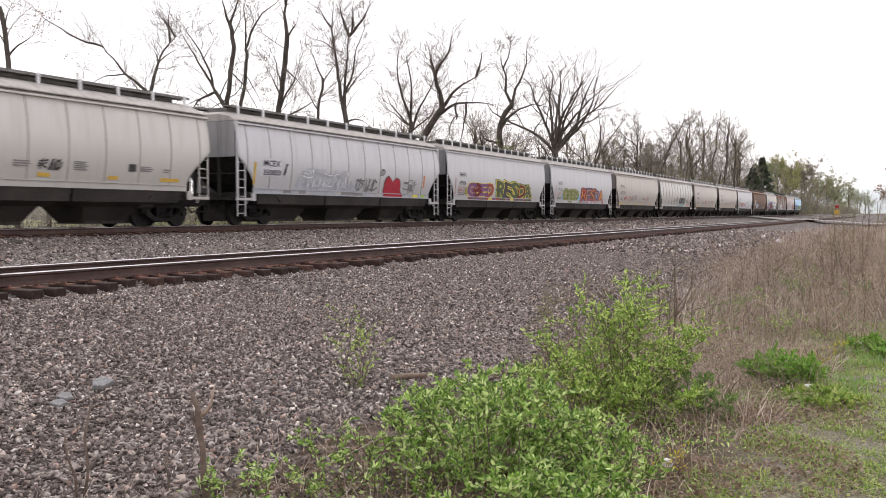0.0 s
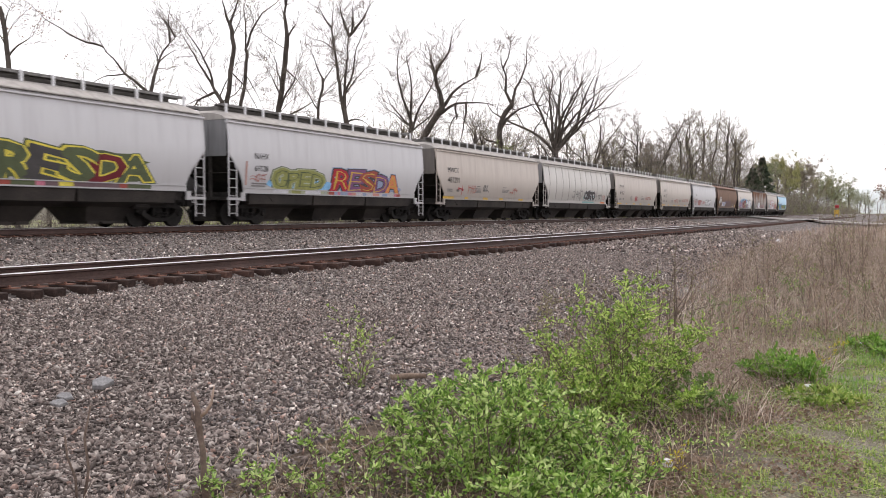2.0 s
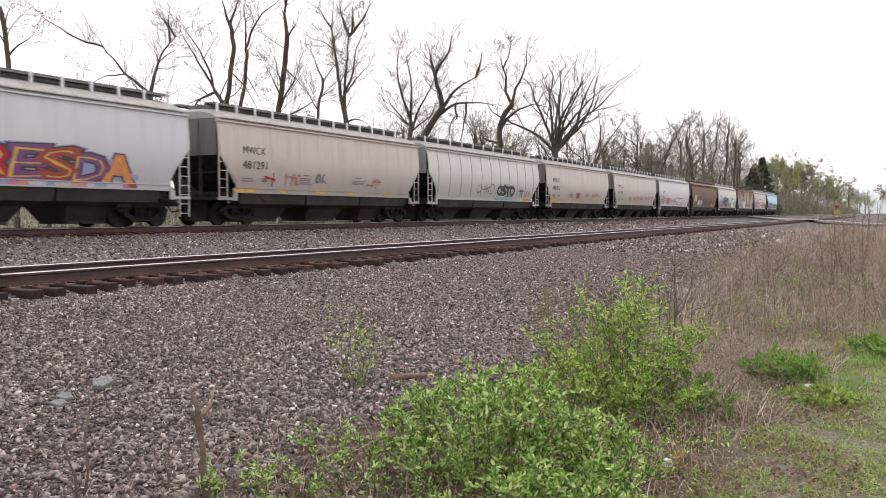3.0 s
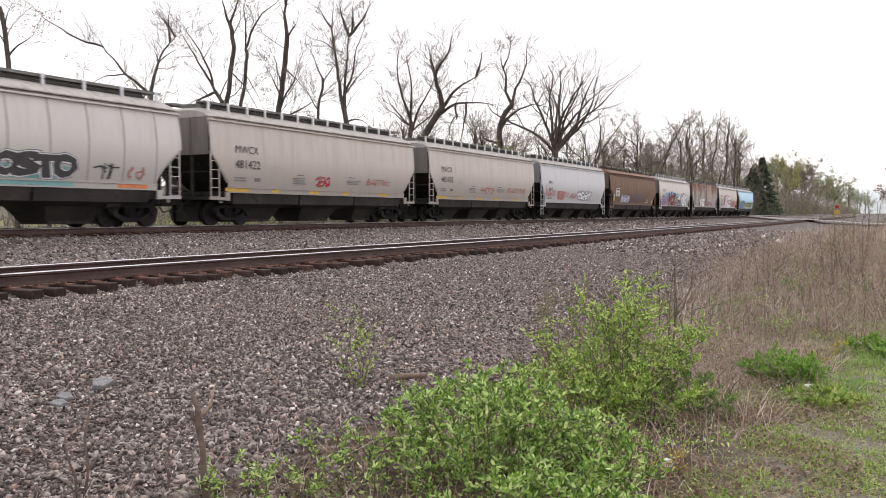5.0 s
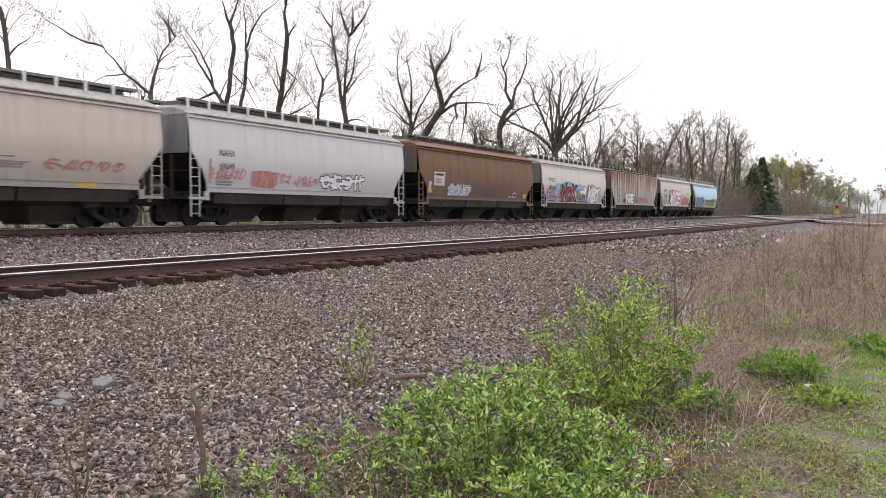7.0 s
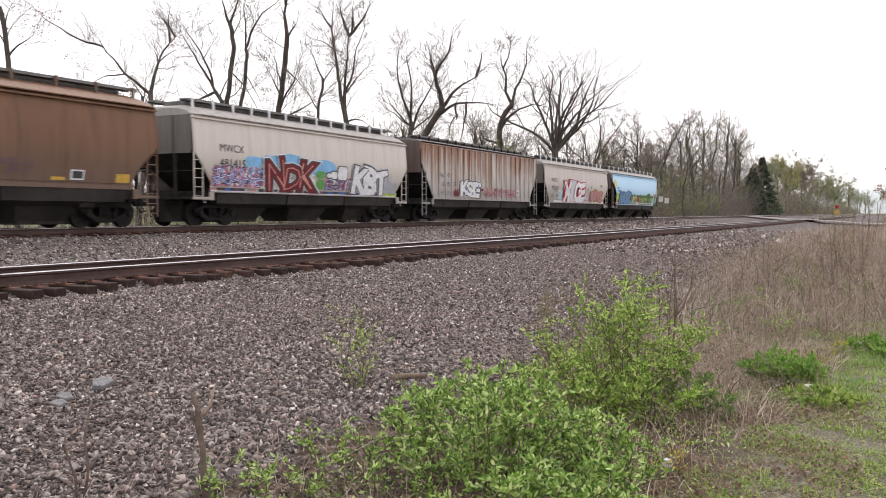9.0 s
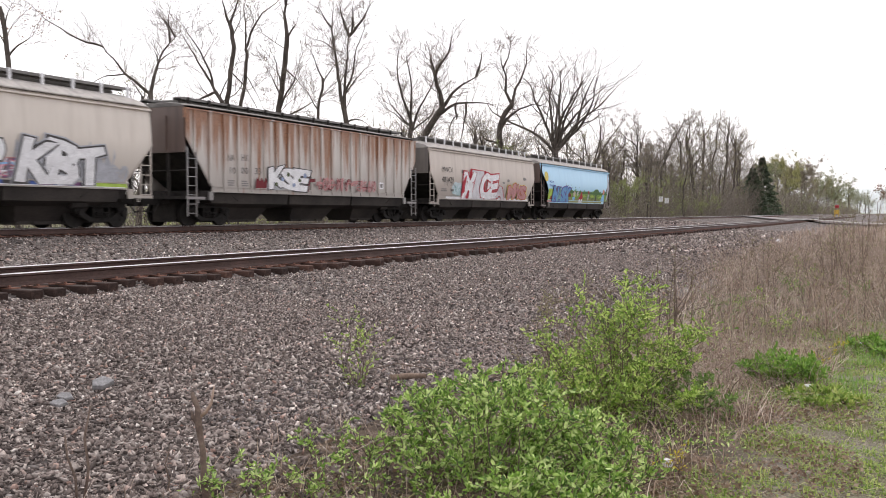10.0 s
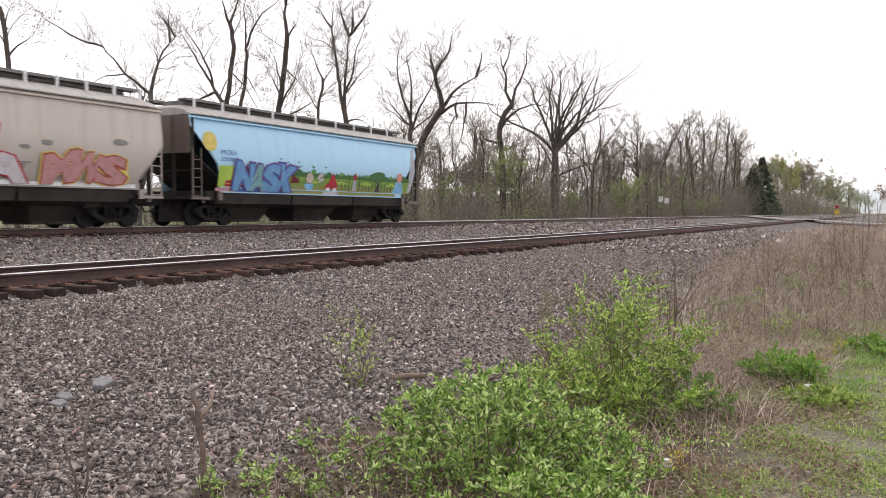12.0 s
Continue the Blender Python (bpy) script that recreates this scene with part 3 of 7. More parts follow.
def ribbon(b, car, chain, wide, proud):
    pts = [Vector((p[0], p[1])) for p in chain]
    line = []
    for i in range(len(pts) - 1):
        line += [pts[i].lerp(pts[i + 1], k / 3) for k in range(3)]
    line.append(pts[-1])
    ring = []
    for i, p in enumerate(line):
        d = (line[min(i + 1, len(line) - 1)] - line[max(i - 1, 0)]).normalized()
        n = Vector((-d.y, d.x)) * wide / 2
        if i == 0:
            p = p - d * wide / 2
        if i == len(line) - 1:
            p = p + d * wide / 2
        ring += [(p.x + n.x, 0, p.y + n.y), (p.x - n.x, 0, p.y - n.y)]
    b.add(onto_side(ring, -car["datum"], 0, car["bulge"], proud + car["skin"]), [(2 * i, 2 * i + 1, 2 * i + 3, 2 * i + 2) for i in range(len(line) - 1)])


def graffiti(car, x0, x1, z0, z1, count, seed, fill, edge=None, backing=None, shine=None, wide=0.17, label="spray-painted graffiti lettering"):
    """Unreadable spray-painted figures: a cloud behind, a dark or bright rim, a coloured fill and thin highlights."""
    r = random.Random(seed)
    h = z1 - z0
    if backing:
        patch(car, blob(r, x0 - 0.15, x1 + 0.15, z0 - 0.03, z1 + 0.12, 30, 0.14), M[backing], 0.008, "graffiti_cloud", label)
    ch = strokes(r, x0, x1, z0 + h * 0.08, z1 - h * 0.08, count)
    layers = ([(edge, wide * 1.7, 0.013)] if edge else []) + [(fill, wide, 0.018)] + ([(shine, wide * 0.28, 0.023)] if shine else [])
    for mat, w, proud in layers:
        for i, c in enumerate(ch):
            b = Buf()
            ribbon(b, car, c, w * h * 0.85, proud + 0.0008 * (i % 5))
            part("graffiti_stroke", b.mesh("graffiti_stroke", M[mat]), car["ob"], label)


def hopper_car(left, right, paint, label, bays=3, cut="straight", bulge=0.12, sill=None, posts=1.14, metal=None, low_ladder=False, end=None, roof=None, seams=0.0, tall=0.0):
    """One covered hopper car; left and right are the times at which its ends pass the reference point of the track."""
    left += LAP / SPEED
    half = (right - left) * SPEED / 2
    ob = new("hopper_car")
    tagged(ob, label, "freight car", "cars of the freight train")
    sill, metal, roof = sill or paint, metal or paint, roof or "roof_grime"
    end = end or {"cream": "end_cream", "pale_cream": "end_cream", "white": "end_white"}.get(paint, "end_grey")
    inset = CUTS[cut][-1][0]
    car = dict(ob=ob, half=half, datum=half + LAP, bulge=bulge, mid=(left + right) / 2, seams=seams, skin=0.0, cut=cut)
    part("roof", roof_mesh(half, M[roof], tall), ob)
    for s in (-1, 1):
        part("side_sheet", side_sheet(half, bulge, cut, M[paint], s), ob)
        b = Buf()
        b.box(-half, half, *sorted((s * 1.40, s * 1.57)), 3.93 + tall, 3.985 + tall)
        if tall:
            b.box(-half, half, *sorted((s * 1.40, s * 1.519)), 3.9, 3.93 + tall)
        part("eave_trim", b.mesh("eave_trim", M[paint]), ob)
        b = Buf()
        y = side_y(Z_SILL, bulge)
        b.box(-half + inset - 0.02, half - inset + 0.02, *sorted((s * (y - 0.02), s * (y + 0.05))), Z_SILL - 0.03, Z_SILL + 0.16)
        b.box(-half + inset - 0.02, half - inset + 0.02, *sorted((s * (y - 0.02), s * (y + 0.09))), Z_SILL + 0.16, Z_SILL + 0.185)
        part("side_sill", b.mesh("side_sill", M[sill]), ob)
        if seams:
            n = int((2 * half - 1.0) / seams)
            for i in range(n + 1):
                x = (i - n / 2) * seams
                if half - abs(x) > 0.25:
                    part("seam", seam_mesh(foot(x, half, cut) + (0.19 if half - abs(x) > inset else 0), bulge, M["grime"], s), ob, "", (x, 0, 0))
    for s in (-1, 1):
        # end sheet, sloping floor sheet, posts and platform
        b = Buf()
        b.box(*sorted((s * (half - 0.07), s * (half - 0.02))), -1.43, 1.43, 2.7, 4.05 + tall)
        b.box(*sorted((s * (half - 0.05), s * (half + 0.01))), -1.43, 1.43, 2.66, 2.74)
        for y in (-0.55, 0.55):
            b.box(*sorted((s * (half - 0.03), s * (half + 0.03))), y - 0.04, y + 0.04, 2.7, 4.0)
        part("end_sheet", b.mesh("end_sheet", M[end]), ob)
        b = Buf()
        x1, x2 = s * (half - 0.1), s * (half - 2.9)
        b.add([(x1, -1.46, 2.75), (x1, 1.46, 2.75), (x2, 1.46, 1.0), (x2, -1.46, 1.0), (x1, -1.46, 2.69), (x1, 1.46, 2.69), (x2, 1.46, 0.94), (x2, -1.46, 0.94)],
              [(0, 1, 2, 3), (7, 6, 5, 4), (0, 4, 5, 1), (0, 3, 7, 4), (1, 5, 6, 2)])
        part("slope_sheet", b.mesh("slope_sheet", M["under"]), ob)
        b = Buf()
        for y in (-0.62, 0.62):
            b.box(*sorted((s * (half - 0.12), s * (half - 0.02))), y - 0.05, y + 0.05, 1.1, 2.7)
        b.box(*sorted((s * (half - 0.05), s * (half - 0.02))), -1.48, 1.48, 2.0, 2.04)
        b.box(*sorted((s * (half - 1.0), s * (half + 0.02))), -1.48, 1.48, 0.98, 1.08)
        b.box(*sorted((s * (half - 2.4), s * (half - 0.95))), -1.35, 1.35, 0.95, 1.3)
        part("end_frame", b.mesh("end_frame", M["under"]), ob)
        for q in (-1, 1):
            b = Buf()
            b.box(*sorted((s * (half - 0.95), s * (half + 0.02))), *sorted((q * 1.56, q * 1.5)), 0.97, 1.07)
            b.box(*sorted((s * (half - inset - 0.02), s * (half - inset + 0.2))), *sorted((q * 1.57, q * 1.5)), 0.95, 1.27)
            b.tube([(s * (half - 0.65), q * 1.53, 0.98), (s * (half - 0.65), q * 1.53, 0.86), (s * (half - 0.55), q * 1.53, 0.86), (s * (half - 0.55), q * 1.53, 0.98)], 0.02, 4)
            part("sill_step", b.mesh("sill_step", M[metal]), ob)
            part("ladder", once(("ladder", metal, low_ladder), lambda: ladder_mesh(0.35 if low_ladder else 0.98, 2.85, 0.46, M[metal])), ob, "", (half - 0.5 if s > 0 else -half + 0.04, q * 1.54, 0))
        b = Buf()
        b.box(*sorted((s * (half - 0.2), s * (half + 0.62))), -0.13, 0.13, 0.78, 1.0)
        b.box(*sorted((s * (half + 0.5), s * (half + 0.78))), -0.17, 0.17, 0.72, 1.06)
        b.tube([(s * (half + 0.1), -0.3, 0.85), (s * (half + 0.4), -0.32, 0.5), (s * (half + 0.75), -0.2, 0.55)], 0.03, 5)
        part("coupler", b.mesh("coupler", M["truck"]), ob)
        # added dark boxes that keep light from showing through the trucks
        b = Buf()
        b.box(*sorted((s * (half - 3.0), s * (half - 0.45))), -0.55, 0.55, 0.15, 0.95)
        b.box(*sorted((s * (half - 1.95), s * (half - 1.55))), -0.9, 0.9, 0.3, 0.9)
        part("brake_rigging", b.mesh("brake_rigging", M["under"]), ob)
        truck_at(ob, s * (half - 1.75))
    # roof walk on its brackets beside the hatch trough, and the brake wheel
    for q in (-1, 1):
        part("running_board", board_mesh(half, q), ob, "dark grated walkway along the roof", (0, q * 0.8, 4.66))
        n = int((2 * half - 0.8) / posts)
        for i in range(n + 1):
            x = (i - n / 2) * posts
            part("bracket", once(("bracket", roof), lambda: bracket_mesh(M[{"brown": "brown", "hatch": "under"}.get(roof, "pure_white")])), ob, "", (x, q * 1.045, 4.4))
    b = Buf()
    b.box(-half + 0.7, half - 0.7, -0.5, 0.5, 4.46, 4.66)
    n = 6
    for i in range(n):
        x = (i - (n - 1) / 2) * (2 * half - 2.4) / n
        b.box(x - 0.04, x + 0.04, -0.52, 0.52, 4.64, 4.72)
    part("hatch_cover", b.mesh("hatch_cover", M["hatch"]), ob, "long dark hatch trough along the roof")
    b = Buf()
    b.tube([(half + 0.02, 0.6, 2.0), (half + 0.1, 0.6, 2.0)], 0.28, 12, cap=True)
    part("brake_wheel", b.mesh("brake_wheel", M["under"]), ob)
    # underframe and hopper bays
    b = Buf()
    b.box(-half + 0.1, half - 0.1, -0.3, 0.3, 0.8, 1.2)
    b.box(-half + 2.2, half - 2.2, -1.38, 1.38, 1.1, 1.3)
    part("center_sill", b.mesh("center_sill", M["under"]), ob)
    for y in (-0.5, 0.5):
        b = Buf()
        b.tube([(-half + 2.6, y, 0.95), (half - 2.6, y, 0.95)], 0.025, 6)
        part("brake_pipe", b.mesh("brake_pipe", M["under"]), ob)
    b = Buf()
    b.tube([(half - 3.1, -1.1, 0.78), (half - 2.5, -1.1, 0.78)], 0.16, 10, cap=True)
    part("air_reservoir", b.mesh("air_reservoir", M["under"]), ob)
    span = (2 * half - 2 * 1.35) / bays
    for i in range(bays):
        x = -half + 1.35 + span * (i + 0.5)
        part("hopper", hopper_mesh(x, span / 2, M["hopper"]), ob, "hopper outlet in steel darkened for shade")
    cars.append(car)
    return car


def seam_mesh(z0, bulge, mat, s):
    b = Buf()
    zs = np.linspace(z0, 3.92, 9)
    for z in zs:
        y = side_y(z, bulge)
        b.v += [(-0.022, s * (y - 0.01), z), (-0.012, s * (y + 0.016), z), (0.012, s * (y + 0.016), z), (0.022, s * (y - 0.01), z)]
    b.f = [(4 * i + j, 4 * i + j + 1, 4 * i + j + 5, 4 * i + j + 4) for i in range(8) for j in range(3)]
    b.mats = [0] * len(b.f)
    return b.mesh("seam", mat)


def bracket_mesh(mat):
    b = Buf()
    b.box(-0.045, 0.045, -0.03, 0.03, -0.07, 0.32)
    return b.mesh("bracket", mat)


C = {}
C[0] = hopper_car(1.12, 2.081, "offwhite", "off-white covered hopper car with yellow stripes along the sill", cut="round", bulge=0.20, posts=1.57, seams=1.455)
C[1] = hopper_car(2.159, 3.126, "white", "dirty white covered hopper car with a red graffiti block", end="end_grey", cut="round", bulge=0.20, posts=1.57, seams=1.455, low_ladder=True, sill="silver")
C[2] = hopper_car(3.176, 4.070, "white", "pale grey covered hopper car with yellow and purple graffiti", cut="stepped", low_ladder=True)
C[3] = hopper_car(4.131, 5.025, "white", "pale grey covered hopper car with olive and red graffiti", cut="stepped", low_ladder=True)
C[4] = hopper_car(5.100, 5.998, "cream", "cream covered hopper car with faint red tags")
C[5] = hopper_car(6.044, 6.999, "offwhite", "off-white covered hopper car with black bubble graffiti", cut="round", bulge=0.20, posts=1.57, seams=1.455)
C[6] = hopper_car(7.075, 7.968, "cream", "cream covered hopper car with small red tags")
C[7] = hopper_car(8.053, 8.950, "cream", "cream covered hopper car with faded red tags")
C[8] = hopper_car(9.015, 9.905, "white", "pale grey covered hopper car with red and white tags", cut="stepped", low_ladder=True)
C[9] = hopper_car(9.985, 10.938, "brown", "rust-brown covered hopper car with faded graffiti", cut="round", bulge=0.20, posts=1.57, low_ladder=True, roof="brown", end="end_rust")
C[10] = hopper_car(11.025, 11.922, "pale_cream", "cream covered hopper car with a long colourful mural")
C[11] = hopper_car(12.006, 12.980, "rusty", "rust-streaked grey ribbed hopper car with white graffiti", bulge=0.0, low_ladder=True, roof="hatch", metal="end_grey", cut="steep", end="end_rust", tall=0.27)
C[12] = hopper_car(13.057, 13.950, "cream", "cream covered hopper car with red and white graffiti")
C[13] = hopper_car(14.021, 14.985, "blue", "sky-blue covered hopper car with a painted meadow mural", cut="raked", bulge=0.20, posts=1.57, metal="end_rust", end="end_rust")


def ribs(car, count, paint):
    half = car["half"]
    for i in range(count):
        x = -car["datum"] + 0.60 + 0.81 * i
        for s in (-1, 1):
            r = Buf()
            r.box(x - 0.05, x + 0.05, *sorted((s * 1.5, s * 1.60)), foot(x, half, car["cut"]) + 0.02, 4.19)
            part("rib", r.mesh("rib", M[paint]), car["ob"])


ribs(C[11], int((2 * C[11]["half"] - 1.0) / 0.81) + 1, "rusty")

for k in (1, 13):
    for s in (-1, 1):
        b = Buf()
        b.box(*sorted((s * (C[k]["half"] - 0.1), s * (C[k]["half"] - 0.02))), -1.56, -1.49, 1.05, 4.04)
        part("corner_post", b.mesh("corner_post", M["white" if k == 1 else "under"]), C[k]["ob"])


# ---------------------------------------------------------------- lettering and graffiti on the cars
def bars(car, x0, x1, z0, z1, rows=3, mat="silver_ink"):
    """Small data stencils that cannot be read, as plain bars."""
    r = random.Random(int(x0 * 100))
    for k in range(rows):
        z = z1 - (z1 - z0) * (k + 0.5) / rows
        h = (z1 - z0) / rows * 0.3
        e = x1 - (x1 - x0) * r.uniform(0, 0.3)
        patch(car, [(x0, z - h), (e, z - h), (e, z + h), (x0, z + h)], M[mat], 0.012, "stencil_bar")


def box_patch(car, x0, x1, z0, z1, mat, proud=0.012, name="painted_panel", label=""):
    patch(car, [(x0, z0), (x1, z0), (x1, z1), (x0, z1)], M[mat], proud, name, label)


def sill_bar(car, x0, x1, mat="amber"):
    b = Buf()
    y = -(side_y(Z_SILL, car["bulge"]) + 0.05)
    b.box(x0 - car["datum"], x1 - car["datum"], y - 0.008, y + 0.002, Z_SILL + 0.02, Z_SILL + 0.15)
    part("reflector_strip", b.mesh("reflector_strip", M[mat]), car["ob"], "faded yellow reflective strip")


def oval(r, x0, x1, z0, z1, n=16, rough=0.06):
    """An uneven ellipse."""
    out = []
    for i in range(n):
        a, k = 2 * math.pi * i / n, 1 - rough * r.random()
        out.append(((x0 + x1) / 2 + math.cos(a) * k * (x1 - x0) / 2, (z0 + z1) / 2 + math.sin(a) * k * (z1 - z0) / 2))
    return out


def sill_smear(car, x0, x1, mats, seed):
    """Spray paint that ran on over the sill, in short stretches."""
    r = random.Random(seed)
    while x0 < x1:
        e = x0 + r.uniform(0.2, 0.7)
        sill_bar(car, x0, e, r.choice(mats))
        x0 = e


def wild(car, text, x0, x1, z0, z1, seed, fills, rim=None, halo=None, inline=None, fat=0.085, squeeze=1.2, label="spray-painted block letters with outlines"):
    """Fat, tilted, overlapping sprayed letters: a halo, a rim, a fill that changes from letter to letter, and thin lines inside."""
    r = random.Random(seed)
    h, w = z1 - z0, (x1 - x0) / len(text)
    layers = ([(halo, fat + 0.085, 0.008)] if halo else []) + ([(rim, fat + 0.05, 0.014)] if rim else []) + [(None, fat, 0.020)] + ([(inline, -0.038, 0.027)] if inline else [])
    for i, ch in enumerate(text):
        tilt, grow, drop, shear = radians(r.uniform(-10, 10)), r.uniform(0.9, 1.14), r.uniform(-0.05, 0.06) * h, r.uniform(-0.05, 0.25)
        flare, bow = r.uniform(-0.25, 0.35), r.uniform(-0.08, 0.08) * h
        core, _ = letters(ch, h / 0.72, 1.0, 0.0)
        lo, hi = min(p[0] for p in core), max(p[0] for p in core)
        wide = w * squeeze / max(hi - lo + 1.2 * fat * h, 0.2 * h)
        for mat, bold, proud in layers:
            pts, faces = letters(ch, h / 0.72, 1.0, bold * h)
            b = Buf()
            out = []
            for p in pts:
                u, v = (p[0] - (lo + hi) / 2) * wide, (p[2] - h / 2) * grow * 0.94
                u += u * flare * v / h + bow * math.cos(4 * v / h)
                v += 0.06 * h * noise.noise((3 * u / h, 3 * v / h, seed + i))
                u, v = u * math.cos(tilt) - v * math.sin(tilt) + shear * v, u * math.sin(tilt) + v * math.cos(tilt)
                out.append((x0 + (i + 0.5) * w + u, 0, max((z0 + z1) / 2 + v + drop, 1.335)))
            b.add(onto_side(out, -car["datum"], 0, car["bulge"], proud + 0.0012 * (i % 3) + car["skin"] + (0.062 if z0 < 1.45 else 0.0)), faces)
            part("graffiti_letter", b.mesh("graffiti_letter", M[mat or fills[i % len(fills)]]), car["ob"], label)


def wisps(car, x0, x1, z0, z1, n, seed, mat, wide=0.035, name="spray_tag"):
    """A thin scrawled tag."""
    r = random.Random(seed)
    for c in strokes(r, x0, x1, z0, z1, n, 0.3):
        b = Buf()
        ribbon(b, car, c, wide, 0.013 + 0.003 * r.random())
        part(name, b.mesh(name, M[mat]), car["ob"], "thin spray-painted tag")


def spikes(car, x0, x1, z0, z1, n, seed, mat, proud=0.012):
    """An irregular spiky cloud of paint behind lettering."""
    r = random.Random(seed)
    pts = [(x0, z0)]
    for i in range(n):
        x = x0 + (x1 - x0) * (i + 0.5) / n
        pts += [(x - (x1 - x0) / n * 0.3, z0 + (z1 - z0) * r.uniform(0.35, 0.6)), (x, z0 + (z1 - z0) * r.uniform(0.75, 1.0))]
    pts.append((x1, z0))
    b = Buf()
    m = len(pts)
    b.add(onto_side([(p[0], 0, p[1]) for p in pts] + [(p[0], 0, z0) for p in pts], -car["datum"], 0, car["bulge"], proud + car["skin"]), [(i, i + 1, m + i + 1, m + i) for i in range(m - 1)])
    part("paint_cloud", b.mesh("paint_cloud", M[mat]), car["ob"])


def mark(car, code, number, x, w1, w2, z1, z2, h1, h2, mat="ink", bold=0.0):
    write(car, code, x, z1, h1, M[mat], width=w1, proud=0.028, bold=bold)
    write(car, number, x, z2, h2, M[mat], width=w2, proud=0.028, bold=bold)


M["brick"] = flat_paint("brick_red_spray", (0.36, 0.08, 0.06))
M["mossy"] = flat_paint("dark_moss_spray", (0.10, 0.12, 0.06))
M["pale_moss"] = flat_paint("pale_moss_spray", (0.42, 0.44, 0.30))
M["dusk"] = flat_paint("dusky_blue_spray", (0.30, 0.36, 0.52))
M["ice"] = flat_paint("pale_ice_blue_spray", (0.55, 0.66, 0.70))
M["pale_ink"] = flat_paint("pale_silver_spray", (0.66, 0.65, 0.68))
M["blue_mid"] = flat_paint("mid_blue_spray", (0.16, 0.36, 0.62))
M["silver_ink"] = flat_paint("grey_stencil_ink", (0.26, 0.245, 0.24))
M["faint_red"] = flat_paint("faded_red_spray", (0.46, 0.20, 0.17))
M["faint_pink"] = flat_paint("faded_pink_spray", (0.52, 0.32, 0.28))
M["faint_ink"] = flat_paint("faded_black_spray", (0.20, 0.19, 0.185))
M["faint_purple"] = flat_paint("faded_purple_spray", (0.17, 0.11, 0.12))

for k, number in ((4, "481291"), (6, "481422"), (7, "481455"), (10, "481415"), (12, "481429")):
    c = C[k]
    mark(c, "MWCX", number, 1.57, 1.38, 1.52, 2.79, 2.21, 0.30, 0.33)
    bars(c, 1.55, 2.4, 1.68, 1.88, 2)
    box_patch(c, 2.78, 3.16, 1.72, 1.86, "faint_ink")
    bars(c, 5.34, 6.3, 1.68, 1.98, 4)
    bars(c, 5.6, 6.2, 2.05, 2.11, 1, "faint_ink")
    bars(c, 9.5, 10.8, 1.78, 2.0, 3)
    bars(c, 9.6, 10.3, 2.08, 2.14, 1, "faint_ink")
    box_patch(c, 4.05, 4.3, 2.2, 2.45, "cream", 0.012)
    if k not in (10, 12):
        for a, e in ((1.07, 2.46), (3.93, 4.39), (6.57, 7.29), (9.1, 9.69), (12.4, 13.2)):
            sill_bar(c, a, e)
for k, number in ((2, "69064"), (3, "69328"), (8, "69048")):
    mark(C[k], "NAHX", number, 1.74, 0.88, 0.86, 2.62, 2.14, 0.25, 0.23)
    wisps(C[k], 1.5, 2.45, 1.72, 2.04, 3, k, "faint_red", 0.03)
    box_patch(C[k], 1.2, 1.32, 1.57, 2.5, "faint_pink")
    bars(C[k], 1.6, 2.6, 1.5, 1.7, 2)

c = C[0]
bars(c, 8.94, 9.6, 1.82, 2.03, 3)
wisps(c, 9.8, 10.65, 1.78, 2.1, 3, 40, "ink", 0.05)
bars(c, 11.1, 11.69, 1.79, 2.09, 5)
box_patch(c, 13.34, 13.66, 1.85, 2.09, "ink")
bars(c, 13.84, 14.5, 1.86, 2.05, 3)
bars(c, 14.9, 15.3, 1.84, 2.0, 2)
for a, e in ((9.8, 10.26), (12.49, 12.92), (14.81, 15.72), (6.2, 6.8)):
    box_patch(c, a, e, 1.56, 1.68, "amber", name="reflector_strip")

c = C[1]
mark(c, "MCEX", "350850", 1.75, 1.08, 1.16, 2.37, 2.01, 0.24, 0.22, "black", 0.006)
box_patch(c, 1.62, 2.98, 1.96, 2.68, "pale_ink", 0.010)
box_patch(c, 1.18, 1.32, 1.6, 2.5, "amber")
wisps(c, 2.94, 3.41, 2.04, 2.5, 1, 4, "ink", 0.05)
graffiti(c, 4.4, 8.2, 1.5, 2.45, 5, 11, "silver", None, None, "pure_white", 0.16)
spikes(c, 3.9, 9.2, 1.47, 2.1, 9, 8, "silver", 0.008)
wisps(c, 8.7, 10.7, 1.5, 2.12, 3, 12, "faint_ink", 0.07)
hump = [(11.4, 1.47), (11.36, 1.62), (11.4, 1.95), (11.55, 2.2), (11.78, 2.3), (12.05, 2.12), (12.2, 2.02), (12.35, 2.15), (12.6, 2.22), (12.9, 2.12), (12.98, 1.9), (13.0, 1.6), (13.2, 1.47)]
patch(c, [(12.2 + (p[0] - 12.2) * 1.05, 1.47 + (p[1] - 1.47) * 1.06) for p in hump], M["ink"], 0.012, "graffiti_rim")
patch(c, hump, M["red"], 0.018, "graffiti_block", "solid red two-humped graffiti block")
sill_bar(c, 11.4, 13.3, "red")
r = random.Random(23)
x = 3.2
while x < 11.0:
    e = x + r.uniform(0.15, 0.6)
    sill_bar(c, x, e, r.choice(("silver", "offwhite", "silver_ink", "silver")))
    x = e
wisps(c, 10.9, 11.4, 2.3, 2.65, 1, 17, "ink", 0.035)
wisps(c, 13.3, 14.6, 1.5, 2.2, 2, 14, "faint_ink", 0.05)
box_patch(c, 13.9, 14.33, 1.6, 1.9, "silver_ink")
box_patch(c, 15.47, 15.61, 1.82, 2.46, "orange")
sill_bar(c, 14.4, 15.0, "yellow")
sill_bar(c, 15.4, 15.78, "lime")

c = C[2]
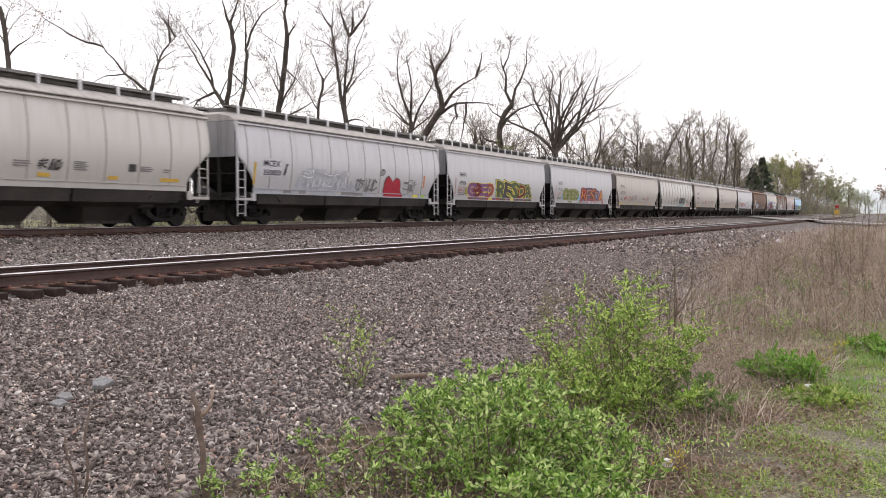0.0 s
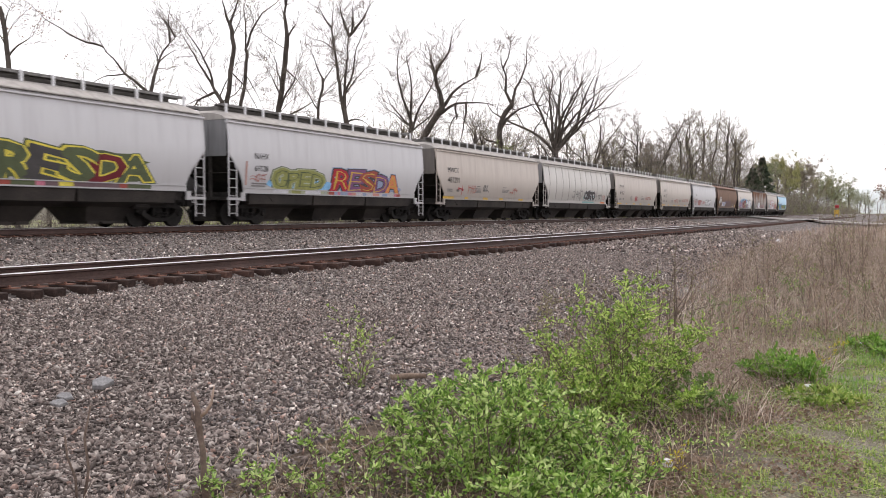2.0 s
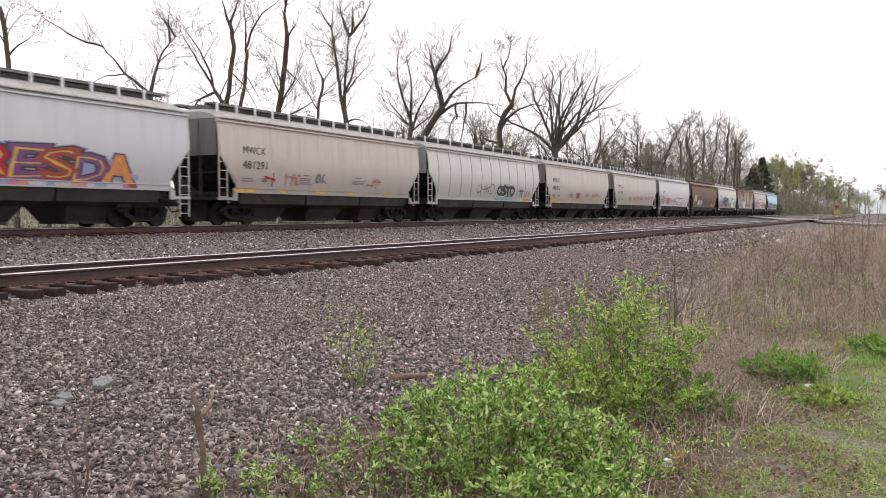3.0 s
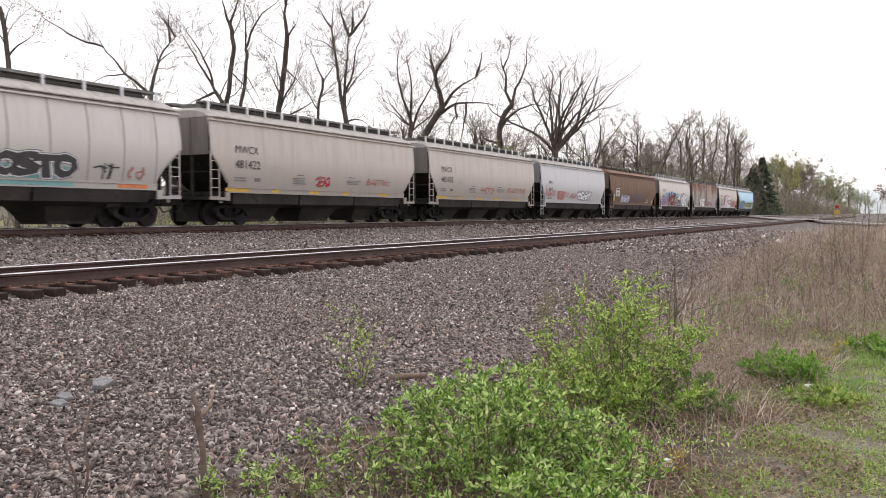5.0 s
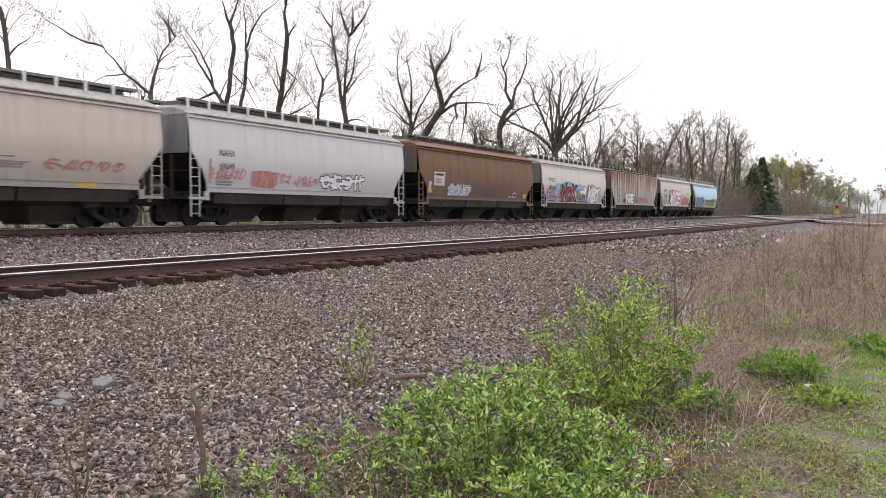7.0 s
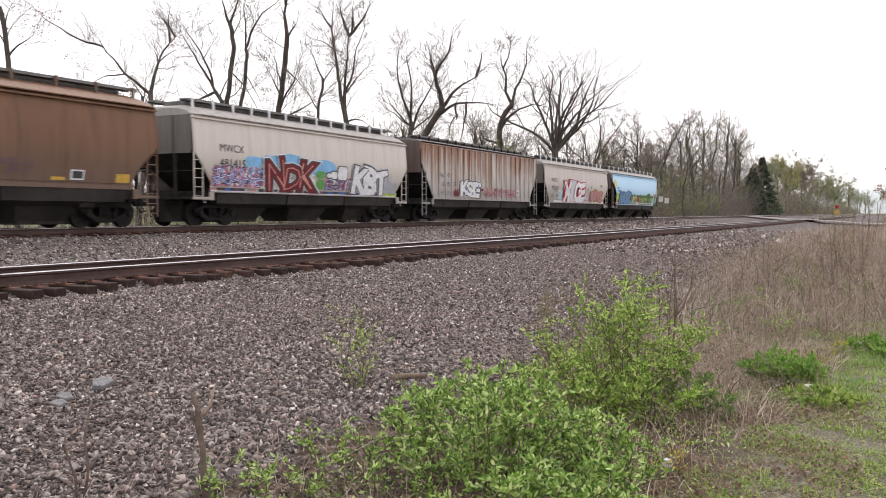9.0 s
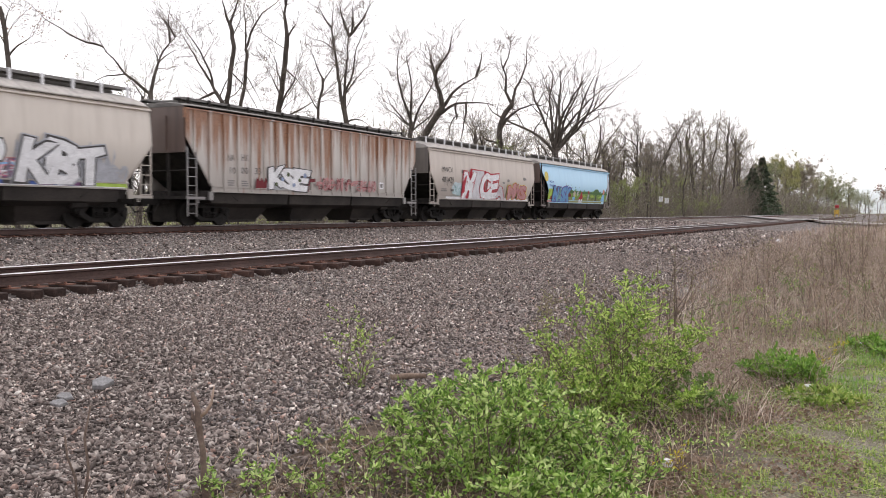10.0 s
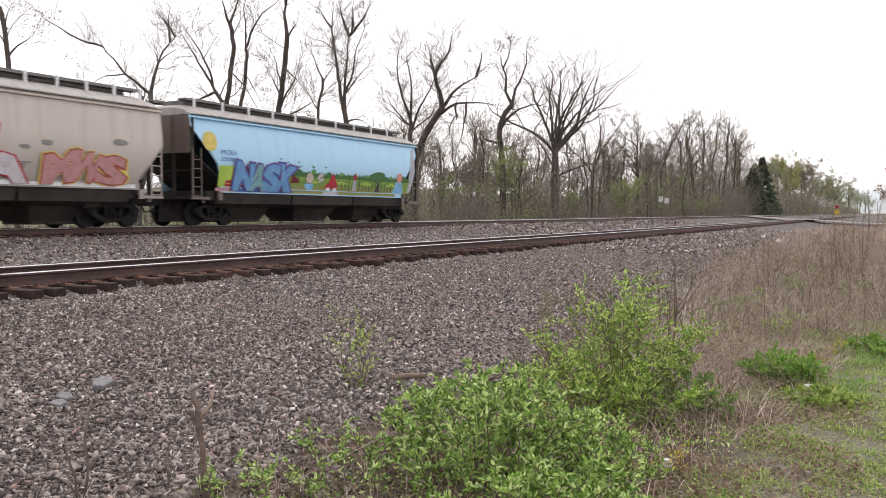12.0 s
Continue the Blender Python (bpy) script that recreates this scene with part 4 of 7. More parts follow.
patch(c, blob(random.Random(9), 2.5, 3.2, 1.5, 2.05, 12, 0.2), M["olive"], 0.008, "paint_cloud")
patch(c, blob(random.Random(21), 2.9, 6.7, 1.46, 2.34, 26, 0.12), M["purple"], 0.007, "paint_cloud", "purple spray cloud")
for k, (a, z, mat) in enumerate(((3.5, 2.05, "orange"), (4.9, 2.0, "brick"), (5.7, 2.02, "orange"), (3.9, 1.6, "brick"), (5.2, 1.55, "darkred"))):
    patch(c, oval(random.Random(500 + k), a, a + 0.8, z, z + 0.24, 12, 0.25), M[mat], 0.009 + 0.0006 * k, "paint_cloud", "orange and red spray shading")
wild(c, "CBED", 3.0, 6.6, 1.5, 2.28, 21, ("purple", "darkred", "purple", "brick"), "yellow", None, None, 0.09, 1.35)
patch(c, blob(random.Random(24), 6.9, 13.5, 1.46, 2.5, 30, 0.2), M["mossy"], 0.006, "paint_cloud", "dark green spray cloud")
wild(c, "RESDA", 7.4, 13.2, 1.48, 2.44, 25, ("mossy", "ink", "mossy", "darkred", "mossy"), "yellow", "mossy", None, 0.05)
sill_smear(c, 3.0, 6.6, ("brick", "purple", "yellow", "faint_purple"), 1)
sill_smear(c, 7.2, 13.2, ("brick", "pink", "mossy", "yellow", "faint_purple"), 2)

c = C[3]
patch(c, blob(random.Random(19), 2.4, 7.8, 1.48, 1.9, 22, 0.25), M["sky"], 0.007, "paint_cloud")
wild(c, "GPED", 3.0, 6.5, 1.48, 2.26, 33, ("olive",), "pale_moss", "mossy", "mossy", 0.105, 1.3)
patch(c, blob(random.Random(20), 7.0, 13.9, 1.47, 2.3, 30, 0.35), M["dusk"], 0.007, "paint_cloud", "blue spray haze")
wild(c, "RESDA", 7.5, 13.3, 1.48, 2.42, 35, ("red", "purple", "brick", "purple", "orange"), "ink", "dusk", "amber", 0.075, 1.25)
sill_smear(c, 3.0, 6.6, ("pale_moss", "olive", "pale_ink"), 3)
sill_smear(c, 6.6, 13.4, ("dusk", "salmon", "lilac", "brick", "pink", "dusk"), 4)

c = C[4]
for x0, x1, z0, z1, n, mat in ((2.88, 3.62, 1.55, 2.1, 1, "red"), (4.27, 5.47, 1.64, 2.12, 3, "faint_red"), (6.44, 7.41, 1.79, 2.19, 2, "faint_ink"), (10.8, 12.0, 1.7, 2.1, 2, "faint_red")):
    wisps(c, x0, x1, z0, z1, n, int(x0 * 10), mat, 0.05)
for k in (6, 7):
    c = C[k]
    wisps(c, 6.9, 8.1 if k == 6 else 9.0, 1.62, 2.08, 3, 60 + k, "red" if k == 6 else "faint_red", 0.06)
    wisps(c, 11.2, 13.4 if k == 6 else 14.4, 1.8, 2.12, 5, 70 + k, "faint_red", 0.045)

c = C[5]
wisps(c, 6.4, 9.2, 1.62, 2.3, 3, 51, "faint_ink", 0.045)
patch(c, blob(random.Random(6), 9.3, 12.6, 1.48, 1.95, 20, 0.2), M["teal"], 0.008, "paint_cloud")
wild(c, "OSTO", 9.75, 12.45, 1.55, 2.25, 52, ("ink",), "pure_white", "ink", None, 0.10, 1.3)
wisps(c, 13.2, 14.2, 1.57, 2.07, 2, 53, "ink", 0.05)
wisps(c, 14.6, 15.4, 1.6, 2.0, 2, 54, "faint_red", 0.05)
sill_bar(c, 14.3, 15.6, "orange")
sill_bar(c, 9.4, 12.5, "teal")

c = C[8]
wisps(c, 1.1, 3.3, 1.75, 2.2, 5, 81, "rose", 0.045)
patch(c, blob(random.Random(41), 3.55, 5.4, 1.46, 2.2, 18, 0.16), M["faint_red"], 0.008, "paint_cloud", "faded pink graffiti letters")
wisps(c, 3.6, 5.4, 1.5, 2.15, 4, 82, "rose", 0.06)
wisps(c, 5.4, 6.2, 1.7, 2.1, 2, 85, "rose", 0.05)
wisps(c, 6.5, 8.2, 1.6, 2.05, 5, 83, "rose", 0.05)
patch(c, blob(random.Random(42), 8.3, 12.0, 1.46, 2.3, 26, 0.12), M["silver"], 0.007, "paint_cloud", "silver graffiti letters with dark rims")
graffiti(c, 8.4, 11.9, 1.48, 2.25, 4, 84, "pure_white", "ink", None, None, 0.2)

c = C[9]
graffiti(c, 6.6, 10.9, 1.48, 2.36, 5, 91, "faint_purple", None, None, None, 0.22)
wisps(c, 11.0, 12.0, 1.6, 2.1, 2, 92, "faint_purple", 0.05)
spikes(c, 3.8, 6.5, 1.48, 2.1, 7, 95, "silver", 0.006)
graffiti(c, 3.7, 6.6, 1.48, 2.15, 4, 93, "pure_white", "silver", None, "navy", 0.2)
box_patch(c, 1.9, 3.2, 2.0, 2.75, "offwhite", name="painted_panel", label="cream stencil panel")
bars(c, 2.0, 3.05, 2.5, 2.72, 1, "ink")
bars(c, 2.1, 2.9, 2.1, 2.4, 3)
box_patch(c, 1.3, 1.6, 1.78, 2.2, "offwhite", name="placard")
box_patch(c, 1.25, 1.75, 1.6, 1.8, "amber", 0.014, name="placard")
for a, e, z0, z1, mat in ((13.43, 13.96, 1.5, 1.82, "pure_white"), (13.5, 13.9, 1.55, 1.77, "ink"), (12.73, 13.24, 1.48, 1.58, "amber"), (15.25, 15.84, 1.47, 1.75, "amber")):
    box_patch(c, a, e, z0, z1, mat, 0.018 if mat == "ink" else 0.012, "placard")

c = C[10]
for k in range(5):
    patch(c, blob(random.Random(300 + k), 3.0 + k * 1.15, 4.9 + k * 1.15, 2.1, 2.75 + 0.1 * (k % 3), 16, 0.25), M["sky"], 0.004 + 0.0006 * k, "paint_cloud", "sky-blue spray cloud")
spikes(c, 1.1, 4.6, 1.48, 2.35, 10, 102, "rose", 0.007)
graffiti(c, 1.2, 4.2, 1.48, 2.25, 5, 103, "navy", "pink", None, "pure_white", 0.13)
spikes(c, 4.25, 7.95, 1.46, 2.72, 7, 104, "pure_white", 0.009)
wild(c, "NDK", 4.45, 7.75, 1.40, 2.62, 104, ("darkred",), "ink", "pure_white", "salmon", 0.085, 1.15)
for k, mat in enumerate(("sky", "pure_white", "purple", "pink", "ink")):
    wisps(c, 1.2, 4.3, 1.48, 2.3, 4, 140 + k, mat, 0.05)
    wisps(c, 8.6, 10.9, 1.48, 2.05, 3, 150 + k, mat, 0.045)
patch(c, blob(random.Random(5), 7.9, 8.6, 1.48, 2.0, 12, 0.15), M["green"], 0.016, "graffiti_figure", "green rounded graffiti shape")
patch(c, blob(random.Random(6), 7.85, 8.65, 2.0, 2.32, 12, 0.1), M["green"], 0.017, "graffiti_figure", "green rounded graffiti shape")
graffiti(c, 8.6, 10.9, 1.48, 2.0, 4, 105, "purple", "silver", "rose", "ink", 0.15)
for a, e, z0, z1 in ((8.7, 9.1, 2.05, 2.25), (9.05, 9.55, 2.0, 2.35), (9.55, 10.4, 1.95, 2.6)):
    patch(c, blob(random.Random(int(a * 9)), a - 0.05, e + 0.05, z0 - 0.05, z1 + 0.05, 14, 0.1), M["ink"], 0.024, "graffiti_figure")
    patch(c, blob(random.Random(int(a * 9)), a, e, z0, z1, 14, 0.1), M["pure_white"], 0.028, "graffiti_figure", "white rounded graffiti shape")
spikes(c, 10.6, 14.6, 1.48, 2.75, 12, 107, "silver", 0.007)
wild(c, "KBT", 10.95, 13.85, 1.36, 2.56, 107, ("pure_white",), "ink", "silver", None, 0.075, 1.2)
wisps(c, 13.7, 15.0, 1.5, 2.0, 3, 108, "silver", 0.07)
sill_bar(c, 13.6, 15.0, "lime")
r = random.Random(19)
x = 1.1
while x < 13.4:
    e = x + r.uniform(0.12, 0.5)
    sill_bar(c, x, e, r.choice(("ink", "purple", "silver", "navy", "ink", "purple", "rose") if x < 4.4 or x > 7.9 else ("darkred", "ink", "salmon", "darkred")))
    x = e
for z in (0.013, 0.158):
    b = Buf()
    y = -(side_y(Z_SILL, c["bulge"]) + 0.05)
    b.box(1.1 - c["datum"], 14.9 - c["datum"], y - 0.014, y - 0.002, Z_SILL + z, Z_SILL + z + 0.026)
    part("paint_line", b.mesh("paint_line", M["pure_white"]), c["ob"], "white painted line along the sill")

c = C[11]
for text, x, z, w in (("NA", 2.44, 2.46, 0.38), ("HX", 3.24, 2.5, 0.4), ("10", 2.5, 1.98, 0.33), ("00", 3.24, 2.0, 0.4), ("33", 4.07, 2.01, 0.38)):
    write(c, text, x, z, 0.26, M["ink"], width=w, proud=0.006)
for x in (2.45, 3.25):
    bars(c, x, x + 0.4, 1.5, 1.75, 3)
box_patch(c, 1.38, 1.52, 1.7, 2.75, "amber")
c["skin"] = 0.085
spikes(c, 4.0, 5.3, 1.42, 2.0, 5, 110, "darkred", 0.003)
spikes(c, 4.7, 7.6, 1.42, 2.35, 9, 109, "silver", 0.005)
wild(c, "KSE", 4.95, 7.5, 1.46, 2.34, 111, ("pure_white",), "ink", None, None, 0.085, 1.2)
for k in range(6):
    patch(c, oval(random.Random(600 + k), 5.2 + 0.4 * k, 5.45 + 0.4 * k, 1.55 + 0.2 * (k % 3), 1.75 + 0.22 * (k % 3), 9, 0.3), M["dusk" if k % 2 else "mossy"], 0.034, "graffiti_shade", "blue and green smudges")
wisps(c, 7.3, 7.95, 1.45, 2.05, 1, 113, "darkred", 0.15)
wisps(c, 8.2, 10.6, 1.48, 2.05, 5, 114, "rose", 0.07)
wisps(c, 10.6, 13.3, 1.48, 2.0, 6, 115, "rose", 0.06)
wisps(c, 8.2, 13.3, 1.48, 2.05, 7, 116, "darkred", 0.03)
c["skin"] = 0.0
box_patch(c, 13.7, 14.1, 1.66, 1.98, "pure_white", name="placard")
box_patch(c, 13.78, 14.02, 1.72, 1.92, "silver_ink", 0.018, name="placard")

c = C[12]
r = random.Random(8)
for k in range(9):
    x = 4.3 + k * 1.15 + r.uniform(-0.3, 0.3)
    z = 2.25 + r.uniform(0, 0.55)
    patch(c, blob(r, x, x + r.uniform(0.25, 0.7), z, z + r.uniform(0.12, 0.3), 10, 0.3), M["silver_ink"], 0.006, "paint_blotch")
patch(c, blob(random.Random(120), 2.9, 4.7, 1.46, 2.3, 18, 0.2), M["ice"], 0.006, "paint_cloud", "pale blue spray panel")
for k in range(9):
    box_patch(c, 3.0 + k * 0.18, 3.05 + k * 0.18, 1.48, 1.95 + 0.05 * (k % 4), "teal", 0.010, "graffiti_stripe")
wild(c, "MICE", 4.5, 9.2, 1.40, 2.90, 122, ("pure_white", "pale_ink", "pure_white"), "red", None, None, 0.085, 1.25, "silver block letters with red rims")
patch(c, [(4.35, 1.34), (4.62, 1.34), (4.5, 1.7), (4.42, 2.1), (4.66, 2.5), (5.1, 2.95), (4.5, 2.6), (4.14, 2.15), (4.16, 1.75)], M["red"], 0.075, "graffiti_sweep", "red sweep beside silver letters")
wild(c, "A", 9.1, 10.5, 1.40, 2.18, 123, ("lilac",), "red", None, None, 0.12, 1.1, "silver block letters with red rims")
for k in range(7):
    box_patch(c, 1.9 + k * 0.22, 1.94 + k * 0.22, 2.0 + 0.05 * (k % 2), 2.12 + 0.08 * (k % 3), "ink", 0.012, "graffiti_stripe")
wild(c, "MWS", 11.2, 14.2, 1.44, 2.36, 124, ("rose",), "brick", "sunny", None, 0.075, 1.15, "rose letters with orange rims")
for a, e in ((2.2, 5.0), (5.1, 9.4), (9.5, 14.8)):
    sill_bar(c, a, e, "pure_white")

c = C[13]
mark(c, "MCEX", "350871", 1.65, 0.95, 1.1, 2.69, 2.44, 0.17, 0.15, "navy")


patch(c, oval(random.Random(2), 0.7, 1.5, 2.75, 3.5, 20, 0.04), M["sunny"], 0.012, "mural_sun", "round yellow painted sun")
r = random.Random(12)
hill = [(5.4, 1.47)] + [(5.4 + 11.2 * k / 24, 2.12 + 0.09 * math.sin(k * 0.5) + r.uniform(-0.03, 0.06)) for k in range(25)] + [(16.6, 1.47)]
b = Buf()
n = len(hill)
b.add(onto_side([(p[0], 0, p[1]) for p in hill] + [(p[0], 0, 1.47) for p in hill], -c["datum"], 0, c["bulge"], 0.006), [(i, i + 1, n + i + 1, n + i) for i in range(n - 1)])
part("mural_meadow", b.mesh("mural_meadow", M["grass"]), c["ob"], "green painted meadow")
spikes(c, 5.3, 16.4, 2.02, 2.32, 46, 129, "hedge", 0.008)
spikes(c, 5.2, 16.4, 1.47, 1.72, 34, 130, "olive", 0.010)
box_patch(c, 1.62, 2.5, 1.47, 2.27, "lime", 0.008)
spikes(c, 2.5, 6.2, 1.45, 2.45, 8, 132, "purple", 0.009)
wild(c, "NASK", 2.65, 6.1, 1.36, 2.42, 131, ("blue_mid", "teal", "blue_mid"), "navy", "purple", None, 0.085, 1.2, "tall blue letters with dark rims")
r = random.Random(44)
for k in range(9):
    x = 6.0 + k * 1.12
    patch(c, oval(r, x, x + r.uniform(0.9, 1.6), 1.74, 1.84 + r.uniform(0, 0.12), 12, 0.3), M["lime" if k % 2 else "grass"], 0.0115 + 0.0002 * k, "mural_field", "light green painted field")
    x += 0.4
    patch(c, oval(r, x, x + r.uniform(0.3, 0.7), 2.12, 2.3 + r.uniform(0, 0.12), 11, 0.35), M["green" if k % 2 else "hedge"], 0.0125 + 0.0002 * k, "mural_tree", "painted dark green tree")
patch(c, [(6.1, 1.72), (6.75, 1.76), (6.7, 1.92), (6.45, 1.98), (6.25, 2.08), (6.15, 1.9)], M["darkred"], 0.016, "mural_shape")
patch(c, oval(r, 7.1, 7.85, 1.47, 1.82, 12, 0.2), M["sky"], 0.016, "mural_shape")
patch(c, oval(r, 7.14, 7.8, 1.72, 2.24, 16), M["ink"], 0.017, "mural_shape")
patch(c, oval(r, 7.18, 7.76, 1.75, 2.21, 16), M["beige"], 0.020, "mural_shape")
for dx, dz in ((0, 0.1), (0.16, 0.12), (0.2, -0.06), (0.04, -0.12), (-0.1, 0)):
    patch(c, oval(r, 8.12 + dx, 8.36 + dx, 1.92 + dz, 2.1 + dz, 9, 0.15), M["lilac"], 0.016 + 0.01 * abs(dx), "mural_petal", "pale painted flower")
patch(c, [(8.62, 1.56), (9.72, 1.55), (9.64, 1.8), (9.46, 1.98), (9.38, 2.16), (9.2, 2.22), (9.08, 2.08), (8.98, 1.86), (8.74, 1.72)], M["red"], 0.018, "mural_shape", "bell-shaped red mural figure")
for x in (8.75, 9.3):
    patch(c, [(x, 1.46), (x + 0.36, 1.46), (x + 0.28, 1.62), (x + 0.05, 1.6)], M["pure_white"], 0.021, "mural_shape")
patch(c, [(10.92, 1.5), (11.3, 1.5), (11.24, 1.95), (11.1, 2.1), (10.98, 1.95)], M["silver"], 0.016, "mural_shape")
patch(c, oval(r, 10.95, 11.28, 2.0, 2.3, 10, 0.15), M["red"], 0.018, "mural_shape")
patch(c, oval(r, 12.3, 14.1, 1.9, 2.5, 18, 0.22), M["hedge"], 0.017, "mural_tree", "painted dark green tree")
patch(c, [(13.05, 1.5), (13.45, 1.5), (13.36, 2.0), (13.16, 2.0)], M["ink"], 0.016, "mural_shape")
patch(c, [(14.75, 1.48), (15.8, 1.48), (15.6, 2.0), (15.3, 2.12), (14.95, 2.0)], M["sky"], 0.016, "mural_shape")
patch(c, oval(r, 15.0, 15.6, 2.0, 2.5, 13, 0.12), M["salmon"], 0.019, "mural_shape")
for k in range(16):
    box_patch(c, 10.0 + k * 0.3, 10.07 + k * 0.3, 1.52, 1.86 + 0.06 * (k % 3), "ink", 0.014, "mural_fence_picket")
for k in range(7):
    x = 5.2 + r.random() * 3.5
    z = 2.4 + r.random() * 0.35
    patch(c, oval(r, x, x + 0.16, z, z + 0.07, 7, 0.3), M["hedge"], 0.012, "mural_fleck")
wisps(c, 2.0, 2.4, 1.5, 1.7, 1, 134, "red", 0.06)
for a, e, mat in ((1.5, 2.6, "rose"), (2.6, 6.0, "navy"), (6.1, 8.6, "olive"), (8.65, 9.7, "lilac"), (9.75, 15.0, "olive")):
    sill_bar(c, a, e, mat)
patch(c, [(16.2, 1.5), (16.6, 1.62), (16.95, 2.7), (16.95, 3.85), (16.7, 3.7), (16.45, 2.9)], M["silver"], 0.013, "bare_paint_patch", "unpainted grey end of the side sheet")

# ---------------------------------------------------------------- trees
VIEW_RIGHT = Vector((0.447, -0.894, 0))
VIEW_DEEP = Vector((0.894, 0.447, 0))
UP = Vector((0, 0, 1))


def branch(limb, twig, buds, r, p, way, length, radius, level, droop=0.0, finest=0.007):
    """A tapered, crooked limb that sends out smaller ones. level counts down to twigs."""
    steps = max(3, min(8, int(length / 0.7)))
    pts, radii, d = [p.copy()], [radius], way.normalized()
    for i in range(steps):
        d = (d + Vector((r.gauss(0, 0.21), r.gauss(0, 0.21), r.gauss(0.03 - droop, 0.13)))).normalized()
        p = p + d * length / steps
        pts.append(p.copy())
        radii.append(max(radius * (1 - 0.8 * (i + 1) / steps), finest))
    (limb if radius > 0.035 else twig).tube(pts, radii, 6 if radius > 0.1 else (4 if radius > 0.035 else 3))
    if level == 0:
        if buds is not None:
            for q in pts[1:]:
                if r.random() < 0.5:
                    buds.append((*q, d.x, d.y, d.z))
        return
    kids = {3: 5, 2: 5, 1: 5}[min(level, 3)]
    for k in range(kids):
        t = 0.25 + 0.75 * (k + r.random()) / kids
        i = min(int(t * steps), steps - 1)
        q = pts[i].lerp(pts[i + 1], t * steps - i) if t < 1 else pts[-1]
        base = (pts[i + 1] - pts[i]).normalized()
        side = base.cross(Vector((r.gauss(0, 1), r.gauss(0, 1), r.gauss(0, 1)))).normalized()
        ang = radians(r.uniform(25, 60))
        w = base * math.cos(ang) + side * math.sin(ang) + UP * 0.18
        branch(limb, twig, buds, r, q, w, length * r.uniform(0.35, 0.6), max(radii[i] * 0.55, finest), level - 1, droop, finest)


def bare_tree(x, y, trunk_r, trunk_h, lean, limbs, seed, label="tall bare tree with fine twigs beside the track", budding=0.0, level=2, leaf="bud", name="bare_tree", finest=0.007):
    """lean: degrees to the right as seen from the path; limbs: (start height, lean, length, share of the trunk's girth, depth angle)."""
    r = random.Random(seed)
    base = new(name)
    z = gz(x, y) - 0.1
    base.location = (x, y, z)
    tagged(base, label, "tree", "trees behind the far track")
    twig, buds = Buf(), []
    top = UP * math.cos(radians(lean)) + VIEW_RIGHT * math.sin(radians(lean))
    pts = [Vector((0, 0, 0))]
    n = 7
    for i in range(n):
        pts.append(pts[-1] + (top + Vector((r.gauss(0, 0.11), r.gauss(0, 0.11), 0))) * trunk_h / n)
    rad = [trunk_r * (1.35 if i == 0 else 1 - 0.35 * i / n) for i in range(n + 1)]
    tb = Buf()
    tb.tube(pts, rad, 9)
    part("trunk", tb.mesh("trunk", M["bark"], smooth=True), base, "dark grey-brown bark")
    for h, ln, length, girth, deep in limbs:
        t = min(max(h / trunk_h, 0), 1) * n
        i = min(int(t), n - 1)
        q = pts[i].lerp(pts[i + 1], t - i)
        a, dp = radians(ln), radians(deep)
        w = UP * math.cos(a) + (VIEW_RIGHT * math.cos(dp) + VIEW_DEEP * math.sin(dp)) * math.sin(a)
        limb = Buf()
        branch(limb, twig, buds if budding else None, r, q, w, length, trunk_r * girth, level, 0.0, finest)
        part("limb", limb.mesh("limb", M["bark"], smooth=True), base)
    tagged(part("branchwork", twig.mesh("branchwork", M["twig"]), base), kind="stuff")
    if budding and buds:
        pick = np.array([b for b in buds if r.random() < budding] or buds[:3])
        many = np.repeat(pick, 4, 0)
        v, f = leaves(many[:, :3] + rng.normal(0, 0.12, (len(many), 3)), many[:, 3:] + rng.normal(0, 0.6, (len(many), 3)), 0.13, 0.6)
        tagged(part("leaves", bulk_mesh("leaves", v, f, M[leaf]), base, "sparse young spring leaves"), kind="stuff")
    return base


def bough(wood, twig, buds, r, start, path, radius, bushy, finest, end=0.18):
    """A limb that follows a few stretches (lean to the right as seen from the path, length), with crooked side twigs. Returns its line."""
    line, radii, drift = [start.copy()], [radius], r.gauss(0, 0.25)
    total = sum(p[1] for p in path)
    run, lean = 0.0, path[0][0]
    for a, length in path:
        n = max(2, int(length / 0.35))
        for i in range(n):
            lean += (a - lean) * (0.75 if i else 0.45)
            w = radians(lean + r.gauss(0, 5))
            line.append(line[-1] + (UP * math.cos(w) + VIEW_RIGHT * math.sin(w) + VIEW_DEEP * (drift + r.gauss(0, 0.12))) * length / n)
            run += length / n
            radii.append(max(radius * (1 - (1 - end) * run / total), finest))
    wood.tube(line, radii, 7 if radius > 0.08 else 5)
    for _ in range(int(total * bushy)):
        i = r.randrange(len(line) // 4, len(line) - 1)
        base = (line[i + 1] - line[i]).normalized()
        side = base.cross(Vector((r.gauss(0, 1), r.gauss(0, 1), r.gauss(0, 1)))).normalized()
        branch(wood, twig, buds, r, line[i], base * r.uniform(0.3, 0.9) + side + UP * 0.3, r.uniform(0.5, 1.5) + 0.12 * total, max(radii[i] * r.uniform(0.18, 0.36), finest), 2 if r.random() < 0.25 else 1, 0.0, finest)
    if end < 0.5:
        for _ in range(3):
            branch(wood, twig, buds, r, line[-1], (line[-1] - line[-3]).normalized() + Vector((r.gauss(0, 0.35), r.gauss(0, 0.35), r.gauss(0.1, 0.2))), r.uniform(0.8, 1.8), max(radii[-1] * 0.8, finest), 1, 0.0, finest)
    return line


